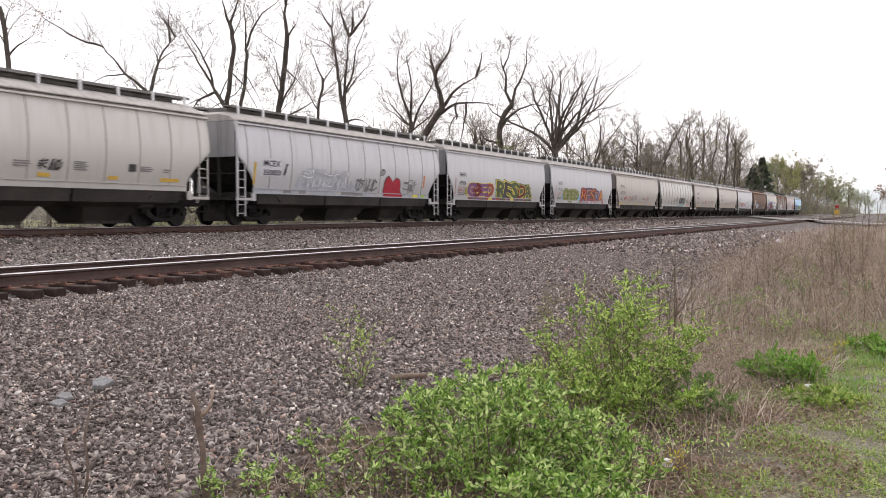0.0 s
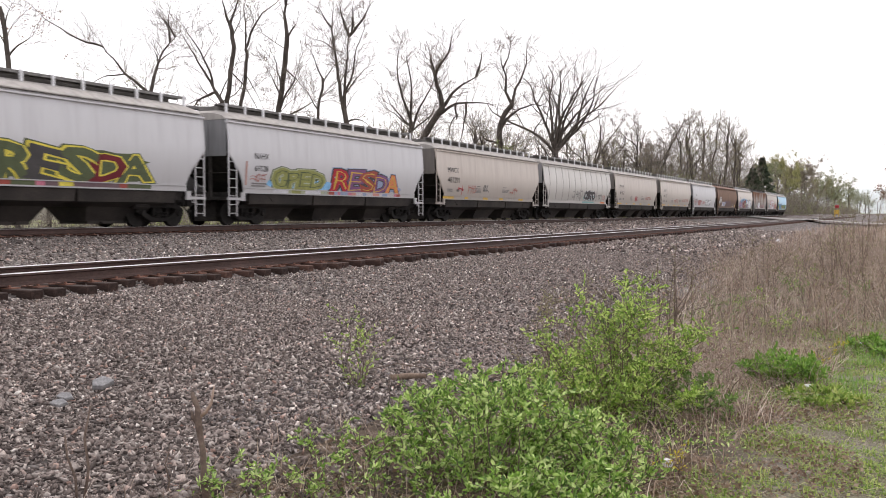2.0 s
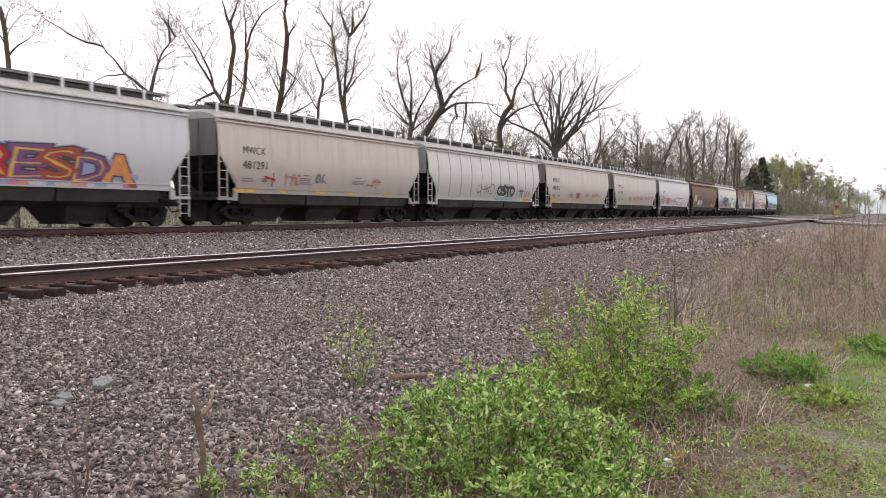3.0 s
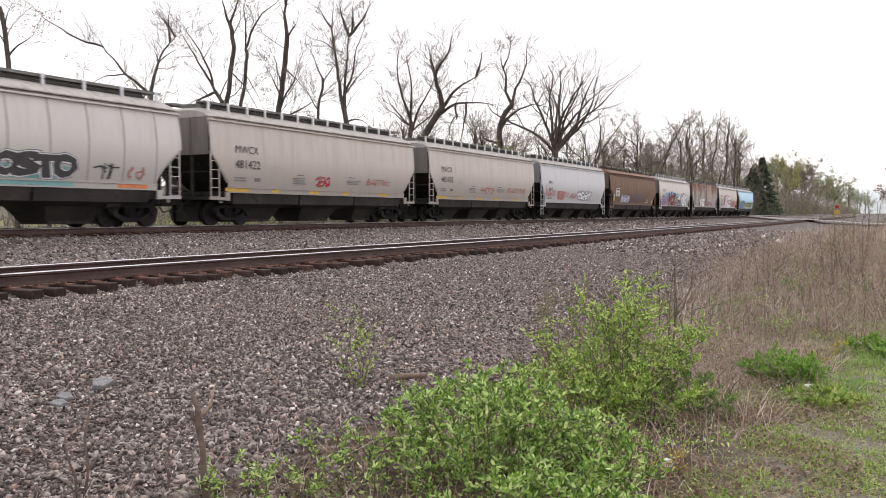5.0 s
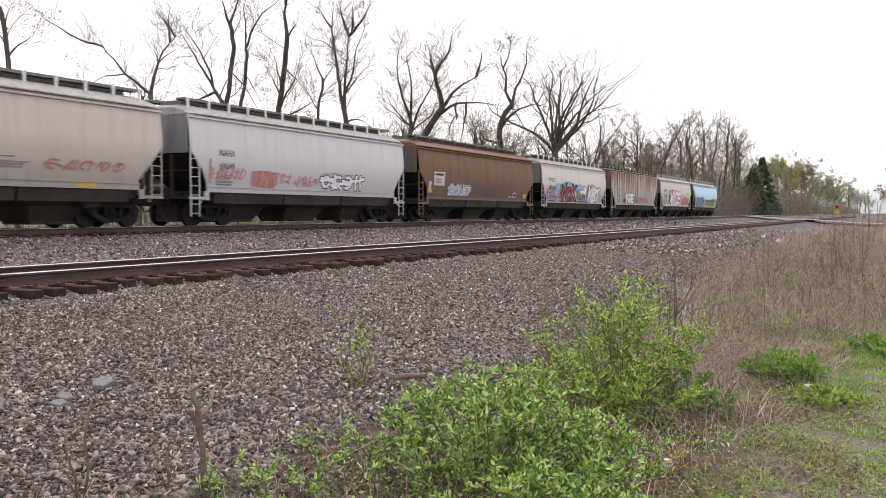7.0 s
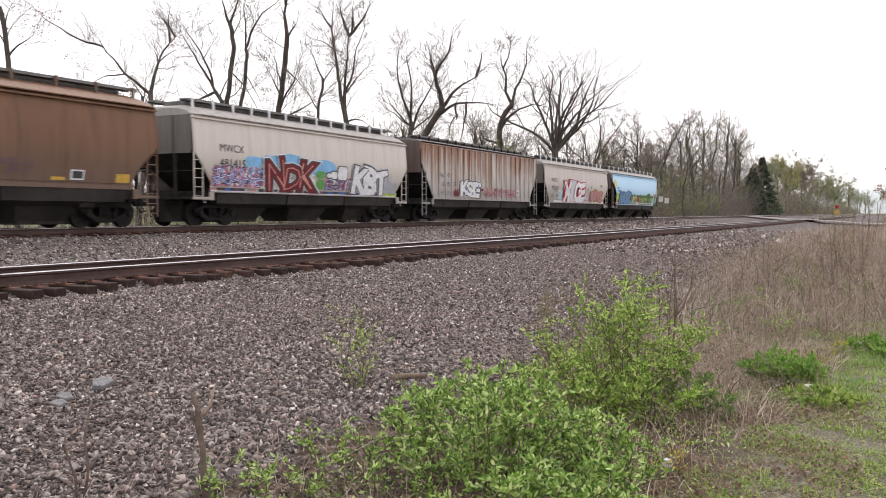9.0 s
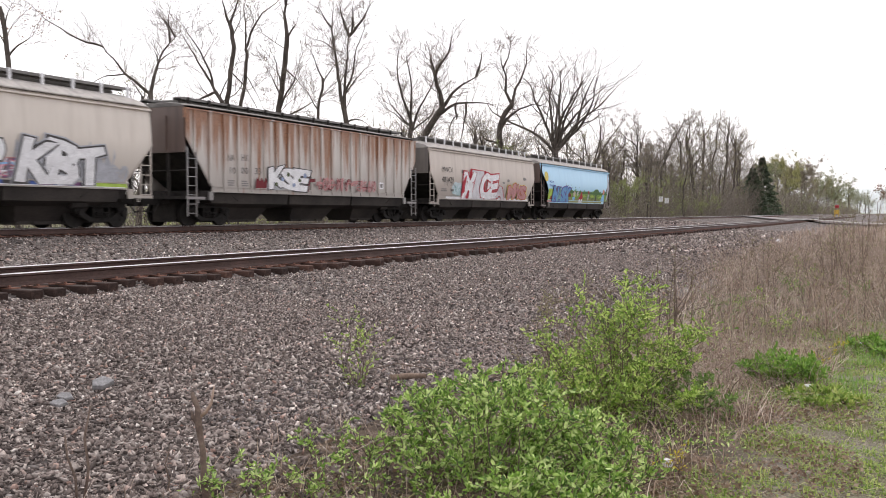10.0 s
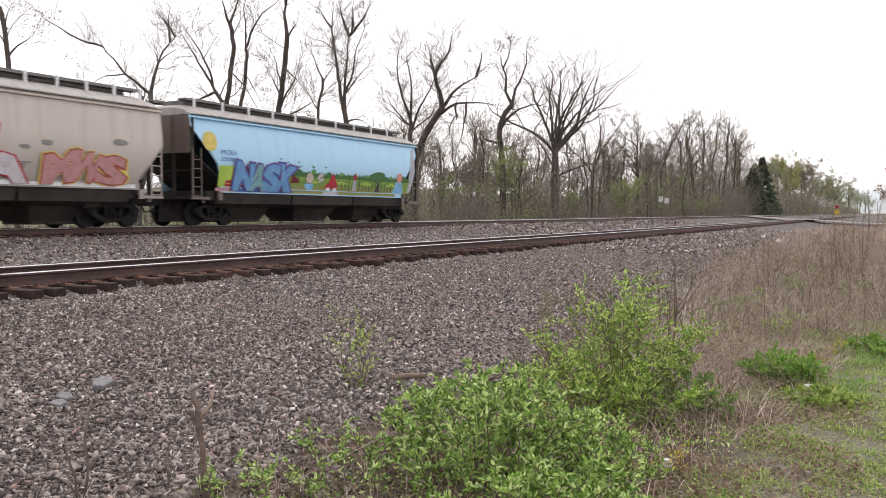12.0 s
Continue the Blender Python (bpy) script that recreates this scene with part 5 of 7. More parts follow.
def shaped_tree(x, y, trunk_r, trunk, boughs, seed, budding=0.0, leaf="bud", bushy=3.9):
    """A bare tree whose trunk and main limbs follow given stretches; boughs: (limb it leaves, share of the way along it, girth, path)."""
    r = random.Random(seed)
    base = new("bare_tree")
    base.location = (x, y, gz(x, y) - 0.1)
    tagged(base, "tall bare tree with fine twigs beside the track", "tree", "trees behind the far track")
    twig, buds, wood = Buf(), [], Buf()
    finest = 0.0035 + 0.00008 * x
    trunk_r *= 0.86
    lines = [bough(wood, twig, buds, r, Vector((0, 0, 0)), trunk, trunk_r, 0.5, finest, 0.72)]
    part("trunk", wood.mesh("trunk", M["bark"], smooth=True), base, "dark grey-brown bark")
    for parent, share, girth, path in boughs:
        wood = Buf()
        at = lines[parent][min(int(share * (len(lines[parent]) - 1) + 0.5), len(lines[parent]) - 1)]
        g = trunk_r * 0.8 * girth
        lines.append(bough(wood, twig, buds, r, at, path, g, bushy, finest))
        part("limb", wood.mesh("limb", M["bark"], smooth=True), base)
    tagged(part("branchwork", twig.mesh("branchwork", M["twig"]), base), kind="stuff")
    if budding:
        many = np.repeat(np.array([b for b in buds if r.random() < budding]), 4, 0)
        v, f = leaves(many[:, :3] + rng.normal(0, 0.1, (len(many), 3)), many[:, 3:] + rng.normal(0, 0.6, (len(many), 3)), 0.09, 0.6)
        tagged(part("leaves", bulk_mesh("leaves", v, f, M[leaf]), base, "sparse reddish spring leaves"), kind="stuff")
    return base


def spot(px, y):
    """Distance along the tracks at which the sight line of that bearing crosses the line y."""
    u = 1585.0 - px
    return (1600 * y / (0.894 * u) - y * 0.4475) / 0.894


shaped_tree(spot(30, 33), 33, 0.15, [(-1, 6.9), (-7, 1.3), (-10, 0.8), (-8, 0.7), (-23, 0.6)],
            [(0, 0.8, 0.5, [(36, 0.4), (66, 0.5), (56, 0.5)]),
             (0, 0.88, 0.4, [(22, 0.5), (41, 0.5)]),
             (0, 0.81, 0.35, [(-23, 0.6), (-53, 0.5)])], 13, budding=0.3, leaf="leaf_red")
shaped_tree(spot(241, 33), 33, 0.2, [(-1, 7.2), (-14, 0.6)],
            [(0, 1.0, 0.62, [(-48, 1.0), (-43, 1.0), (-41, 0.8), (-31, 0.6)]),
             (1, 0.84, 0.42, [(-72, 0.5), (-85, 0.3), (-56, 0.9), (-59, 0.8), (-40, 1.3)]),
             (0, 1.0, 0.75, [(16, 1.0), (20, 0.7), (27, 0.6), (38, 0.6), (48, 0.4)]),
             (3, 0.81, 0.5, [(-8, 0.8), (12, 1.0)]),
             (4, 0.59, 0.35, [(-36, 0.5), (-41, 0.5)]),
             (3, 0.97, 0.45, [(-21, 0.5), (-32, 0.5)]),
             (1, 0.36, 0.3, [(-96, 0.6), (-101, 0.6), (-131, 0.8)]),
             (3, 0.38, 0.3, [(-12, 0.5), (-42, 0.3)]),
             (3, 0.44, 0.3, [(56, 0.8), (103, 0.5)])], 1)
shaped_tree(spot(400, 34), 34, 0.19, [(-4, 7.5), (-32, 1.1), (-38, 0.9)],
            [(0, 1.0, 0.72, [(-29, 0.7), (-31, 0.7), (-33, 0.9), (-31, 0.9), (-31, 1.2)]),
             (1, 0.13, 0.6, [(-15, 0.9), (-27, 0.9), (-31, 0.9), (-29, 1.7)]),
             (0, 0.99, 0.75, [(-108, 0.5), (-118, 0.5), (-148, 0.6), (-157, 0.5)]),
             (3, 0.28, 0.35, [(-43, 0.5), (-34, 0.5)]),
             (3, 0.56, 0.3, [(-117, 0.6), (-137, 0.6)]),
             (0, 0.98, 0.35, [(30, 0.9), (35, 1.0), (32, 0.8)])], 2)
shaped_tree(spot(398, 36), 36, 0.2, [(2, 7.9), (13, 1.0), (13, 1.2), (15, 1.1), (-9, 0.9), (-7, 0.9)],
            [(0, 1.0, 0.72, [(-22, 0.5), (-14, 1.0)]),
             (0, 1.0, 0.7, [(21, 0.8), (30, 0.9)]),
             (0, 0.68, 0.4, [(-129, 0.7), (-132, 0.5)]),
             (0, 0.78, 0.35, [(141, 1.0), (160, 1.7)])], 3)
shaped_tree(spot(420, 37), 37, 0.17, [(2, 8.0), (13, 1.1), (3, 1.2), (6, 1.1), (-23, 0.5)],
            [(0, 1.0, 0.6, [(5, 0.9), (-7, 1.2), (13, 0.8)]),
             (0, 1.0, 0.7, [(19, 1.1), (31, 1.0), (53, 0.9), (51, 1.0)]),
             (0, 0.85, 0.3, [(151, 0.9), (149, 1.8)])], 4)
shaped_tree(spot(502, 35), 35, 0.24, [(1, 7.7), (11, 1.1), (10, 1.3), (13, 1.1), (4, 1.1)],
            [(0, 1.0, 0.8, [(-9, 0.9), (4, 1.0), (13, 1.1)]),
             (0, 1.0, 0.5, [(34, 0.5), (29, 0.5)]),
             (1, 0.55, 0.5, [(-11, 0.7), (-3, 0.6)]),
             (0, 0.73, 0.42, [(-27, 1.0), (-29, 0.8)]),
             (0, 0.66, 0.5, [(31, 1.1), (31, 1.2), (15, 0.8)]),
             (0, 0.63, 0.45, [(58, 1.6), (57, 1.3)]),
             (0, 0.75, 0.35, [(-14, 1.7), (-28, 1.1)]),
             (0, 0.85, 0.3, [(136, 1.0), (144, 1.0)])], 5)
shaped_tree(spot(560, 38), 38, 0.15, [(1, 8.5), (9, 1.0), (13, 1.1), (0, 0.7)],
            [(0, 1.0, 0.7, [(-24, 1.0), (-21, 1.2)]),
             (0, 0.97, 0.6, [(27, 1.6), (20, 0.5)]),
             (0, 0.8, 0.5, [(-28, 1.4), (-26, 1.1)]),
             (0, 0.86, 0.4, [(56, 1.1), (72, 1.0)])], 7)
shaped_tree(spot(616, 35), 35, 0.29, [(-1, 7.8), (-8, 0.9), (-13, 0.7)],
            [(0, 1.0, 0.75, [(-8, 1.7), (-9, 1.2), (-11, 1.4), (-8, 1.4), (3, 1.8)]),
             (1, 0.79, 0.45, [(-32, 1.0), (-28, 0.8)]),
             (0, 0.96, 0.75, [(3, 1.6), (7, 1.6), (8, 1.4), (12, 0.8)]),
             (3, 1.0, 0.6, [(-16, 0.9), (-12, 1.5)]),
             (3, 1.0, 0.65, [(40, 0.6), (37, 0.8), (21, 1.3)]),
             (5, 0.21, 0.5, [(0, 1.0), (10, 0.9)]),
             (3, 0.19, 0.45, [(22, 1.5), (10, 1.6), (36, 0.8), (21, 0.9)]),
             (0, 0.9, 0.4, [(73, 0.7), (131, 0.9)]),
             (3, 0.22, 0.35, [(38, 1.8), (47, 0.9)]),
             (1, 0.55, 0.3, [(-47, 0.7), (-79, 1.2)])], 6)
shaped_tree(spot(718, 36), 36, 0.3, [(-1, 7.9), (-4, 1.3)],
            [(0, 1.0, 0.6, [(-18, 2.0), (-14, 1.1), (-2, 1.8), (15, 1.1)]),
             (0, 0.98, 0.55, [(1, 2.9), (-10, 1.9), (7, 1.5)]),
             (0, 0.93, 0.6, [(25, 2.2), (28, 1.7), (14, 1.0)]),
             (3, 1.0, 0.6, [(-14, 1.7)]),
             (3, 1.0, 0.6, [(23, 1.8)]),
             (0, 0.97, 0.4, [(-37, 2.2), (-23, 1.5)]),
             (0, 0.95, 0.4, [(-47, 1.5), (-59, 1.1)]),
             (0, 0.93, 0.4, [(49, 2.1), (19, 1.7)])], 8)
shaped_tree(spot(728, 34), 34, 0.38, [(3, 5.6), (16, 1.6), (34, 1.6), (35, 1.4)],
            [(0, 1.0, 0.72, [(-12, 0.6), (-27, 1.0), (0, 0.7), (43, 1.0), (31, 0.9), (10, 1.0)]),
             (0, 1.0, 0.6, [(35, 1.3), (61, 1.0), (56, 1.1)]),
             (2, 1.0, 0.45, [(17, 1.1), (-3, 0.8)]),
             (0, 0.94, 0.5, [(62, 1.0), (51, 0.6), (95, 2.0), (107, 0.9)]),
             (4, 0.33, 0.35, [(176, 1.2), (-172, 2.0)]),
             (1, 0.39, 0.35, [(-10, 1.0), (-11, 0.9)]),
             (4, 0.51, 0.35, [(-174, 1.6), (-161, 1.7)])], 9)
shaped_tree(spot(892, 35), 35, 0.4, [(-3, 7.3), (-11, 1.4), (5, 1.4), (22, 1.2), (41, 1.1)],
            [(0, 1.0, 0.6, [(-29, 1.3), (0, 1.1), (-20, 1.3), (-2, 1.5)]),
             (0, 1.0, 0.6, [(7, 1.4), (31, 1.3), (11, 1.4), (2, 1.5)]),
             (0, 0.8, 0.55, [(36, 1.1), (57, 1.3), (79, 1.4), (103, 1.3)]),
             (0, 0.61, 0.45, [(62, 1.2), (70, 1.1)]),
             (0, 0.67, 0.4, [(-68, 1.5), (-18, 1.5)]),
             (1, 0.69, 0.35, [(24, 1.1), (9, 1.4)])], 10)
shaped_tree(spot(1170, 35), 35, 0.34, [(1, 7.9), (21, 4.8)],
            [(0, 1.0, 0.7, [(27, 2.5), (27, 2.1), (47, 1.8)]),
             (1, 0.39, 0.5, [(160, 2.2), (169, 1.9)]),
             (0, 0.82, 0.5, [(-13, 2.6), (-45, 1.9)]),
             (0, 1.0, 0.5, [(13, 1.7), (-18, 1.8)])], 21)
bare_tree(spot(980, 36), 36, 0.58, 8.8, 1, [(8.6, a, 10.5, 0.36, d) for a, d in ((-17, 0), (-11, 50), (-5, -30), (0, 20), (5, -60), (10, 10), (16, 40), (22, -20), (29, 10), (37, 30), (46, -10))] + [(5.5, 48, 7, 0.26, 10), (6.5, -40, 5, 0.22, 0), (4.5, 60, 5, 0.2, 40)], 11, level=3)
bare_tree(spot(1045, 42), 42, 0.42, 7.5, 2, [(7.3, a, 10, 0.38, d) for a, d in ((-20, 0), (-5, 40), (8, -30), (20, 20), (32, -10), (45, 10))], 12, level=3)


def skyline(x):
    """Height of the wood's canopy along the line."""
    return float(np.interp(x, [20, 70, 100, 120, 130, 145, 160, 190, 228, 240, 300, 420], [11.5, 12, 12.5, 15, 16, 14.5, 16, 23, 25.5, 16, 17, 19]))


def woods():
    """The rest of the wood behind the far track: copies of a few bare trees, turned and scaled."""
    r = random.Random(31)
    kinds = []
    for k in range(7):
        tall = r.uniform(9.5, 11.0)
        limbs = []
        for q in range(15):
            h = tall * (0.32 + 0.68 * q / 14)
            limbs.append((h, r.uniform(22, 55) * (1.1 - 0.6 * q / 14), r.uniform(2.6, 4.6) * (1.1 - 0.45 * q / 14), r.uniform(0.22, 0.42), r.uniform(0, 360)))
        kinds.append(bare_tree(spot(760, 40) + k * 7 + r.uniform(-2, 2), r.uniform(38, 46), r.uniform(0.12, 0.2), tall, r.uniform(-5, 6), limbs, 50 + k,
                               "bare woodland tree with a few yellow-green buds", budding=0.22, level=2, finest=0.012))
    x = 72.0
    while x < 420:
        x += r.uniform(0.9, 2.6) * (1 + x / 220) * (1.0 if x < 150 else 2.3)
        y = (31 if x < 236 else 42) + 24 * r.random() ** 1.5
        s = skyline(x) / 13.2 * r.uniform(0.6, 1.0)
        wide = s * r.uniform(0.8, 1.15)
        copy_thing(r.choice(kinds), Matrix.Translation((x, y, gz(x, y) - 0.1)) @ Matrix.Rotation(r.uniform(0, 6.28), 4, "Z") @ Matrix.Diagonal((wide, wide, s, 1)))
    for k in range(30):
        x = 12 + 2.2 * k + r.uniform(-1, 1)
        s = r.uniform(0.5, 0.64) if x < 36 else r.uniform(0.6, 0.85)
        y = r.uniform(37, 52)
        copy_thing(r.choice(kinds), Matrix.Translation((x, y, gz(x, y) - 0.1)) @ Matrix.Rotation(r.uniform(0, 6.28), 4, "Z") @ Matrix.Diagonal((s, s, s, 1)))
    # the tall slender group at the end of the bare wood
    for px, y, high, girth in ((1232, 35, 23, 1.5), (1246, 38, 24, 1.0), (1258, 36, 23.5, 0.9), (1272, 37, 25, 1.0), (1286, 36, 25.5, 1.0), (1299, 38, 26, 0.9), (1310, 37, 23, 0.8), (1212, 36, 20, 0.9)):
        x, s = spot(px, y), high / 13.2
        copy_thing(r.choice(kinds), Matrix.Translation((x, y, gz(x, y) - 0.1)) @ Matrix.Rotation(r.uniform(0, 6.28), 4, "Z") @ Matrix.Diagonal((s * girth, s * girth, s, 1)))


woods()


def thicket():
    """Brush along the edge of the wood: crooked stems and twigs, with flecks of new leaf."""
    r = random.Random(5)
    stems, pts = Buf(), []
    for i in range(4600):
        x = 20 + 380 * r.random() ** 1.25 if i < 4000 else 300 + 600 * r.random()
        y = 29.8 + 16 * r.random() ** 1.3
        big = 0.9 + 0.45 * noise.noise((x * 0.06, y * 0.1, 2.0))
        h = r.uniform(1.2, 4.2) * big * (1 + min(max(x - 50, 0), 150) / 150)
        if i % 5 == 0:
            h *= 2.1
        if x < 48:
            h *= 0.4
        p = Vector((x, y, gz(x, y) - 0.05))
        d = Vector((r.gauss(0, 0.3), r.gauss(0, 0.3), 1)).normalized()
        line = [p]
        for k in range(4):
            d = (d + Vector((r.gauss(0, 0.22), r.gauss(0, 0.22), r.gauss(0, 0.1)))).normalized()
            line.append(line[-1] + d * h / 4)
        w = 0.018 + 0.014 * min(x, 400) / 100
        stems.tube(line, [w * 1.4, w * 1.2, w, w * 0.8, w * 0.5], 3)
        for k in range(4):
            q = line[r.randrange(1, 5)]
            e = (d + Vector((r.gauss(0, 0.7), r.gauss(0, 0.7), r.gauss(0.2, 0.4)))).normalized() * h * 0.28
            stems.tube([q, q + e * 0.5, q + e + Vector((0, 0, 0.1))], [w * 0.7, w * 0.5, w * 0.3], 3)
            pts.append((*(q + e * r.random()), x))
    tagged(new("thicket_stems", stems.mesh("thicket_stems", M["twig"])), "tangled grey-brown brush at the wood's edge", "brush", kind="stuff")
    pts = np.array(pts)
    green = np.array([0.5 + 0.5 * noise.noise((p[0] * 0.09, p[1] * 0.15, 7.0)) for p in pts])
    low = pts[:, 2] < 4.2
    for name, mat, mask, rep, size, label in (("thicket_leaves", "leaf_far", ((green > 0.60) | ((green > 0.53) & (pts[:, 3] > 115) & (pts[:, 3] < 150))) & (low | (pts[:, 3] > 95)), 6, 0.14, "fresh green leaves on low brush"), ("thicket_buds", "bud", green > 0.56, 3, 0.10, "pale buds and dead leaves on brush"),
                                              ("thicket_litter", "dead_leaf", green < 0.58, 8, 0.12, "withered brown leaves hanging in brush")):
        q = np.repeat(pts[mask], rep, 0)
        v, f = leaves(q[:, :3] + rng.normal(0, 0.28, (len(q), 3)) * (1 + q[:, 3:] / 150), rng.normal(size=(len(q), 3)), size * (0.7 + np.minimum(q[:, 3], 500) / 150), 0.6)
        tagged(new(name, bulk_mesh(name, v, f, M[mat])), label, "brush", kind="stuff")


M["dead_leaf"] = leafy("withered_leaves", (0.155, 0.134, 0.112), (0.205, 0.176, 0.147), (0.26, 0.226, 0.184))
thicket()


def leafy_tree(x, y, height, spread, seed, mat, label, flakes=1500, size=0.45, cone=False, name="leafy_tree"):
    r = random.Random(seed)
    g = np.random.default_rng(seed)
    base = new(name)
    base.location = (x, y, gz(x, y) - 0.1)
    tagged(base, label, "tree", "trees behind the far track")
    tb = Buf()
    tb.tube([(0, 0, 0), (0.1, 0, height * 0.3), (0, 0.1, height * 0.6), (0.1, 0, height * 0.9)], [height * 0.018, height * 0.014, height * 0.009, 0.03], 7)
    part("trunk", tb.mesh("trunk", M["bark"], smooth=True), base)
    limb, twig, buds = Buf(), Buf(), []
    if cone:
        n = flakes
        t = g.random(n) ** 0.8
        a = g.uniform(0, 6.283, n)
        layer = 0.75 + 0.25 * np.cos(t * 60)
        rad = spread * (1 - t) * layer * np.sqrt(g.uniform(0.2, 1, n)) + 0.1
        p = np.stack([rad * np.cos(a), rad * np.sin(a), height * (0.08 + 0.92 * t) - rad * 0.15], 1)
        w = np.stack([np.cos(a), np.sin(a), -0.2 + 0 * a], 1) + g.normal(0, 0.3, (n, 3))
    else:
        n_limb = 9
        for k in range(n_limb):
            h = height * r.uniform(0.25, 0.75)
            a = r.uniform(0, 6.28)
            e = r.uniform(0.5, 1.2)
            branch(limb, twig, buds, r, Vector((0, 0, h)), Vector((math.cos(a) * e, math.sin(a) * e, 1)), min(spread * r.uniform(0.7, 1.3), (height - h) * 1.2), height * 0.007, 2)
        part("limb", limb.mesh("limb", M["bark"]), base)
        tagged(part("branchwork", twig.mesh("branchwork", M["twig"]), base), kind="stuff")
        b = np.array(buds)
        q = b[g.integers(0, len(b), flakes)]
        p = q[:, :3] + g.normal(0, size * 0.9, (flakes, 3))
        w = g.normal(size=(flakes, 3))
    v, f = leaves(p, w, size, 0.6)
    tagged(part("foliage", bulk_mesh("foliage", v, f, M[mat]), base), kind="stuff")
    return base


def far_trees():
    r = random.Random(77)
    for px, y, h, wide in ((1346, 30.4, 15.6, 6.2), (1330, 31, 12.5, 6.0), (1360, 31, 9, 4.5)):
        leafy_tree(spot(px, y), y, h, wide, px, "leaf_pine", "dark green conifer among bare trees", 6000, 0.5, True, "conifer_tree")
    for px, h, k, mat in ((1362, 17, 0.42, "leaf_dist"), (1376, 18.5, 0.42, "leaf_gold"), (1389, 19, 0.4, "leaf_gold"), (1402, 21.5, 0.4, "bud"), (1414, 22, 0.4, "dusty"), (1425, 21.5, 0.4, "dusty"), (1436, 20.5, 0.4, "bud"),
                          (1449, 22.5, 0.42, "leaf_dist"), (1459, 24, 0.42, "leaf_dist"), (1468, 23, 0.4, "leaf_dist"), (1478, 17, 0.4, "leaf_dist"), (1487, 15, 0.5, "leaf_dist"), (1497, 29, 0.30, "leaf_dist"),
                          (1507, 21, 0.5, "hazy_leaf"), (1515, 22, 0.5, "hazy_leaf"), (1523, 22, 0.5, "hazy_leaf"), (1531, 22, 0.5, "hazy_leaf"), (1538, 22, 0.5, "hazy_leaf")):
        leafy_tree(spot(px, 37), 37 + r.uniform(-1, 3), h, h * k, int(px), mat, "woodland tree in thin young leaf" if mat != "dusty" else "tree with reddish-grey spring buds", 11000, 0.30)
    for px, y, h, n in ((1126, 36, 16, 4200), (1142, 37, 14, 3800), (1160, 36, 13.5, 3800), (1176, 35, 12.5, 3400), (1192, 37, 10, 2000), (862, 40, 9, 3500), (1068, 40, 12, 4500), (1085, 38, 10, 3500), (1285, 38, 9, 2500),
                        (905, 37, 8, 3500), (945, 38, 8, 3000), (1020, 39, 9, 3500), (780, 38, 7, 2500), (830, 39, 7.5, 2500)):
        leafy_tree(spot(px, y), y, h, h * 0.28, int(px) + 7, "dead_leaf", "vine-hung tree with brown tangled growth", n, 0.17)
    for px, y, h in ((893, 32.5, 6.8), (912, 33.5, 6.0), (1105, 32, 5.5), (1118, 32.5, 6), (1090, 33, 5), (1235, 31.5, 3.5), (1210, 32, 4), (1015, 33, 4.0), (800, 36, 4.5), (1150, 33, 7), (1262, 31, 4.5), (1205, 34, 7)):
        leafy_tree(spot(px, y), y, h, h * 0.45, int(px) + 9, "leaf_far", "small bushy tree in fresh yellow-green leaf", 2400, 0.13)
    leafy_tree(64, -0.9, 5.4, 1.6, 21, "leaf_red", "small tree with reddish spring leaves beside the path", 6000, 0.10)
    leafy_tree(92, -1.2, 7.0, 2.2, 22, "leaf_red", "small tree with reddish spring leaves beside the path", 5000, 0.12)


M["leaf_gold"] = leafy("golden_green_leaves", (0.28, 0.28, 0.11), (0.35, 0.345, 0.13), (0.42, 0.40, 0.17))
# leaf colours paled to stand in for haze down the line
M["hazy_leaf"] = leafy("haze_tinted_leaves", (0.34, 0.38, 0.30), (0.42, 0.46, 0.36), (0.50, 0.53, 0.42))
M["dusty"] = leafy("reddish_grey_buds", (0.23, 0.20, 0.155), (0.28, 0.24, 0.185), (0.34, 0.295, 0.225))
far_trees()


def hills():
    """Wooded rise behind the trees and a ridge far down the line, its haze put into its colour."""
    r = random.Random(2)
    b = Buf()
    n = 90
    for i in range(n + 1):
        x = 45 + 900 * (i / n) ** 1.3
        for j, (dy, k) in enumerate(((0, 0), (3, 0.7), (7, 1.0), (14, 0.9), (30, 0))):
            h = (3.2 + 2.2 * noise.noise((x * 0.07, 1, 3)) + 2.2 * noise.noise((x * 0.3, 5, j))) * (1 + x / 500)
            b.v.append((x, 74 + dy + 4 * noise.noise((x * 0.2, j, 1)), 0.5 + h * k))
    b.f = [(i * 5 + j, (i + 1) * 5 + j, (i + 1) * 5 + j + 1, i * 5 + j + 1) for i in range(n) for j in range(4)]
    b.mats = [0] * len(b.f)
    tagged(new("distant_wood", b.mesh("distant_wood", M["far_wood"])), "grey-brown mass of distant bare woodland", "woodland", kind="stuff")
    b = Buf()
    n = 60
    for i in range(n + 1):
        y = -900 + 2000 * i / n
        h = 70 + 22 * noise.noise((y * 0.004, 2, 1)) + 7 * noise.noise((y * 0.03, 2, 5)) - 0.03 * abs(y - 60)
        b.v += [(2600, y, -5), (2640, y, h * 0.6), (2760, y, h), (3100, y, -5)]
    b.f = [(i * 4 + j, i * 4 + j + 1, (i + 1) * 4 + j + 1, (i + 1) * 4 + j) for i in range(n) for j in range(3)]
    b.mats = [0] * len(b.f)
    tagged(new("backdrop", b.mesh("backdrop", M["haze_hill"], smooth=True)), "wooded ridge far down the line, coloured pale with haze", "hill", kind="structure")


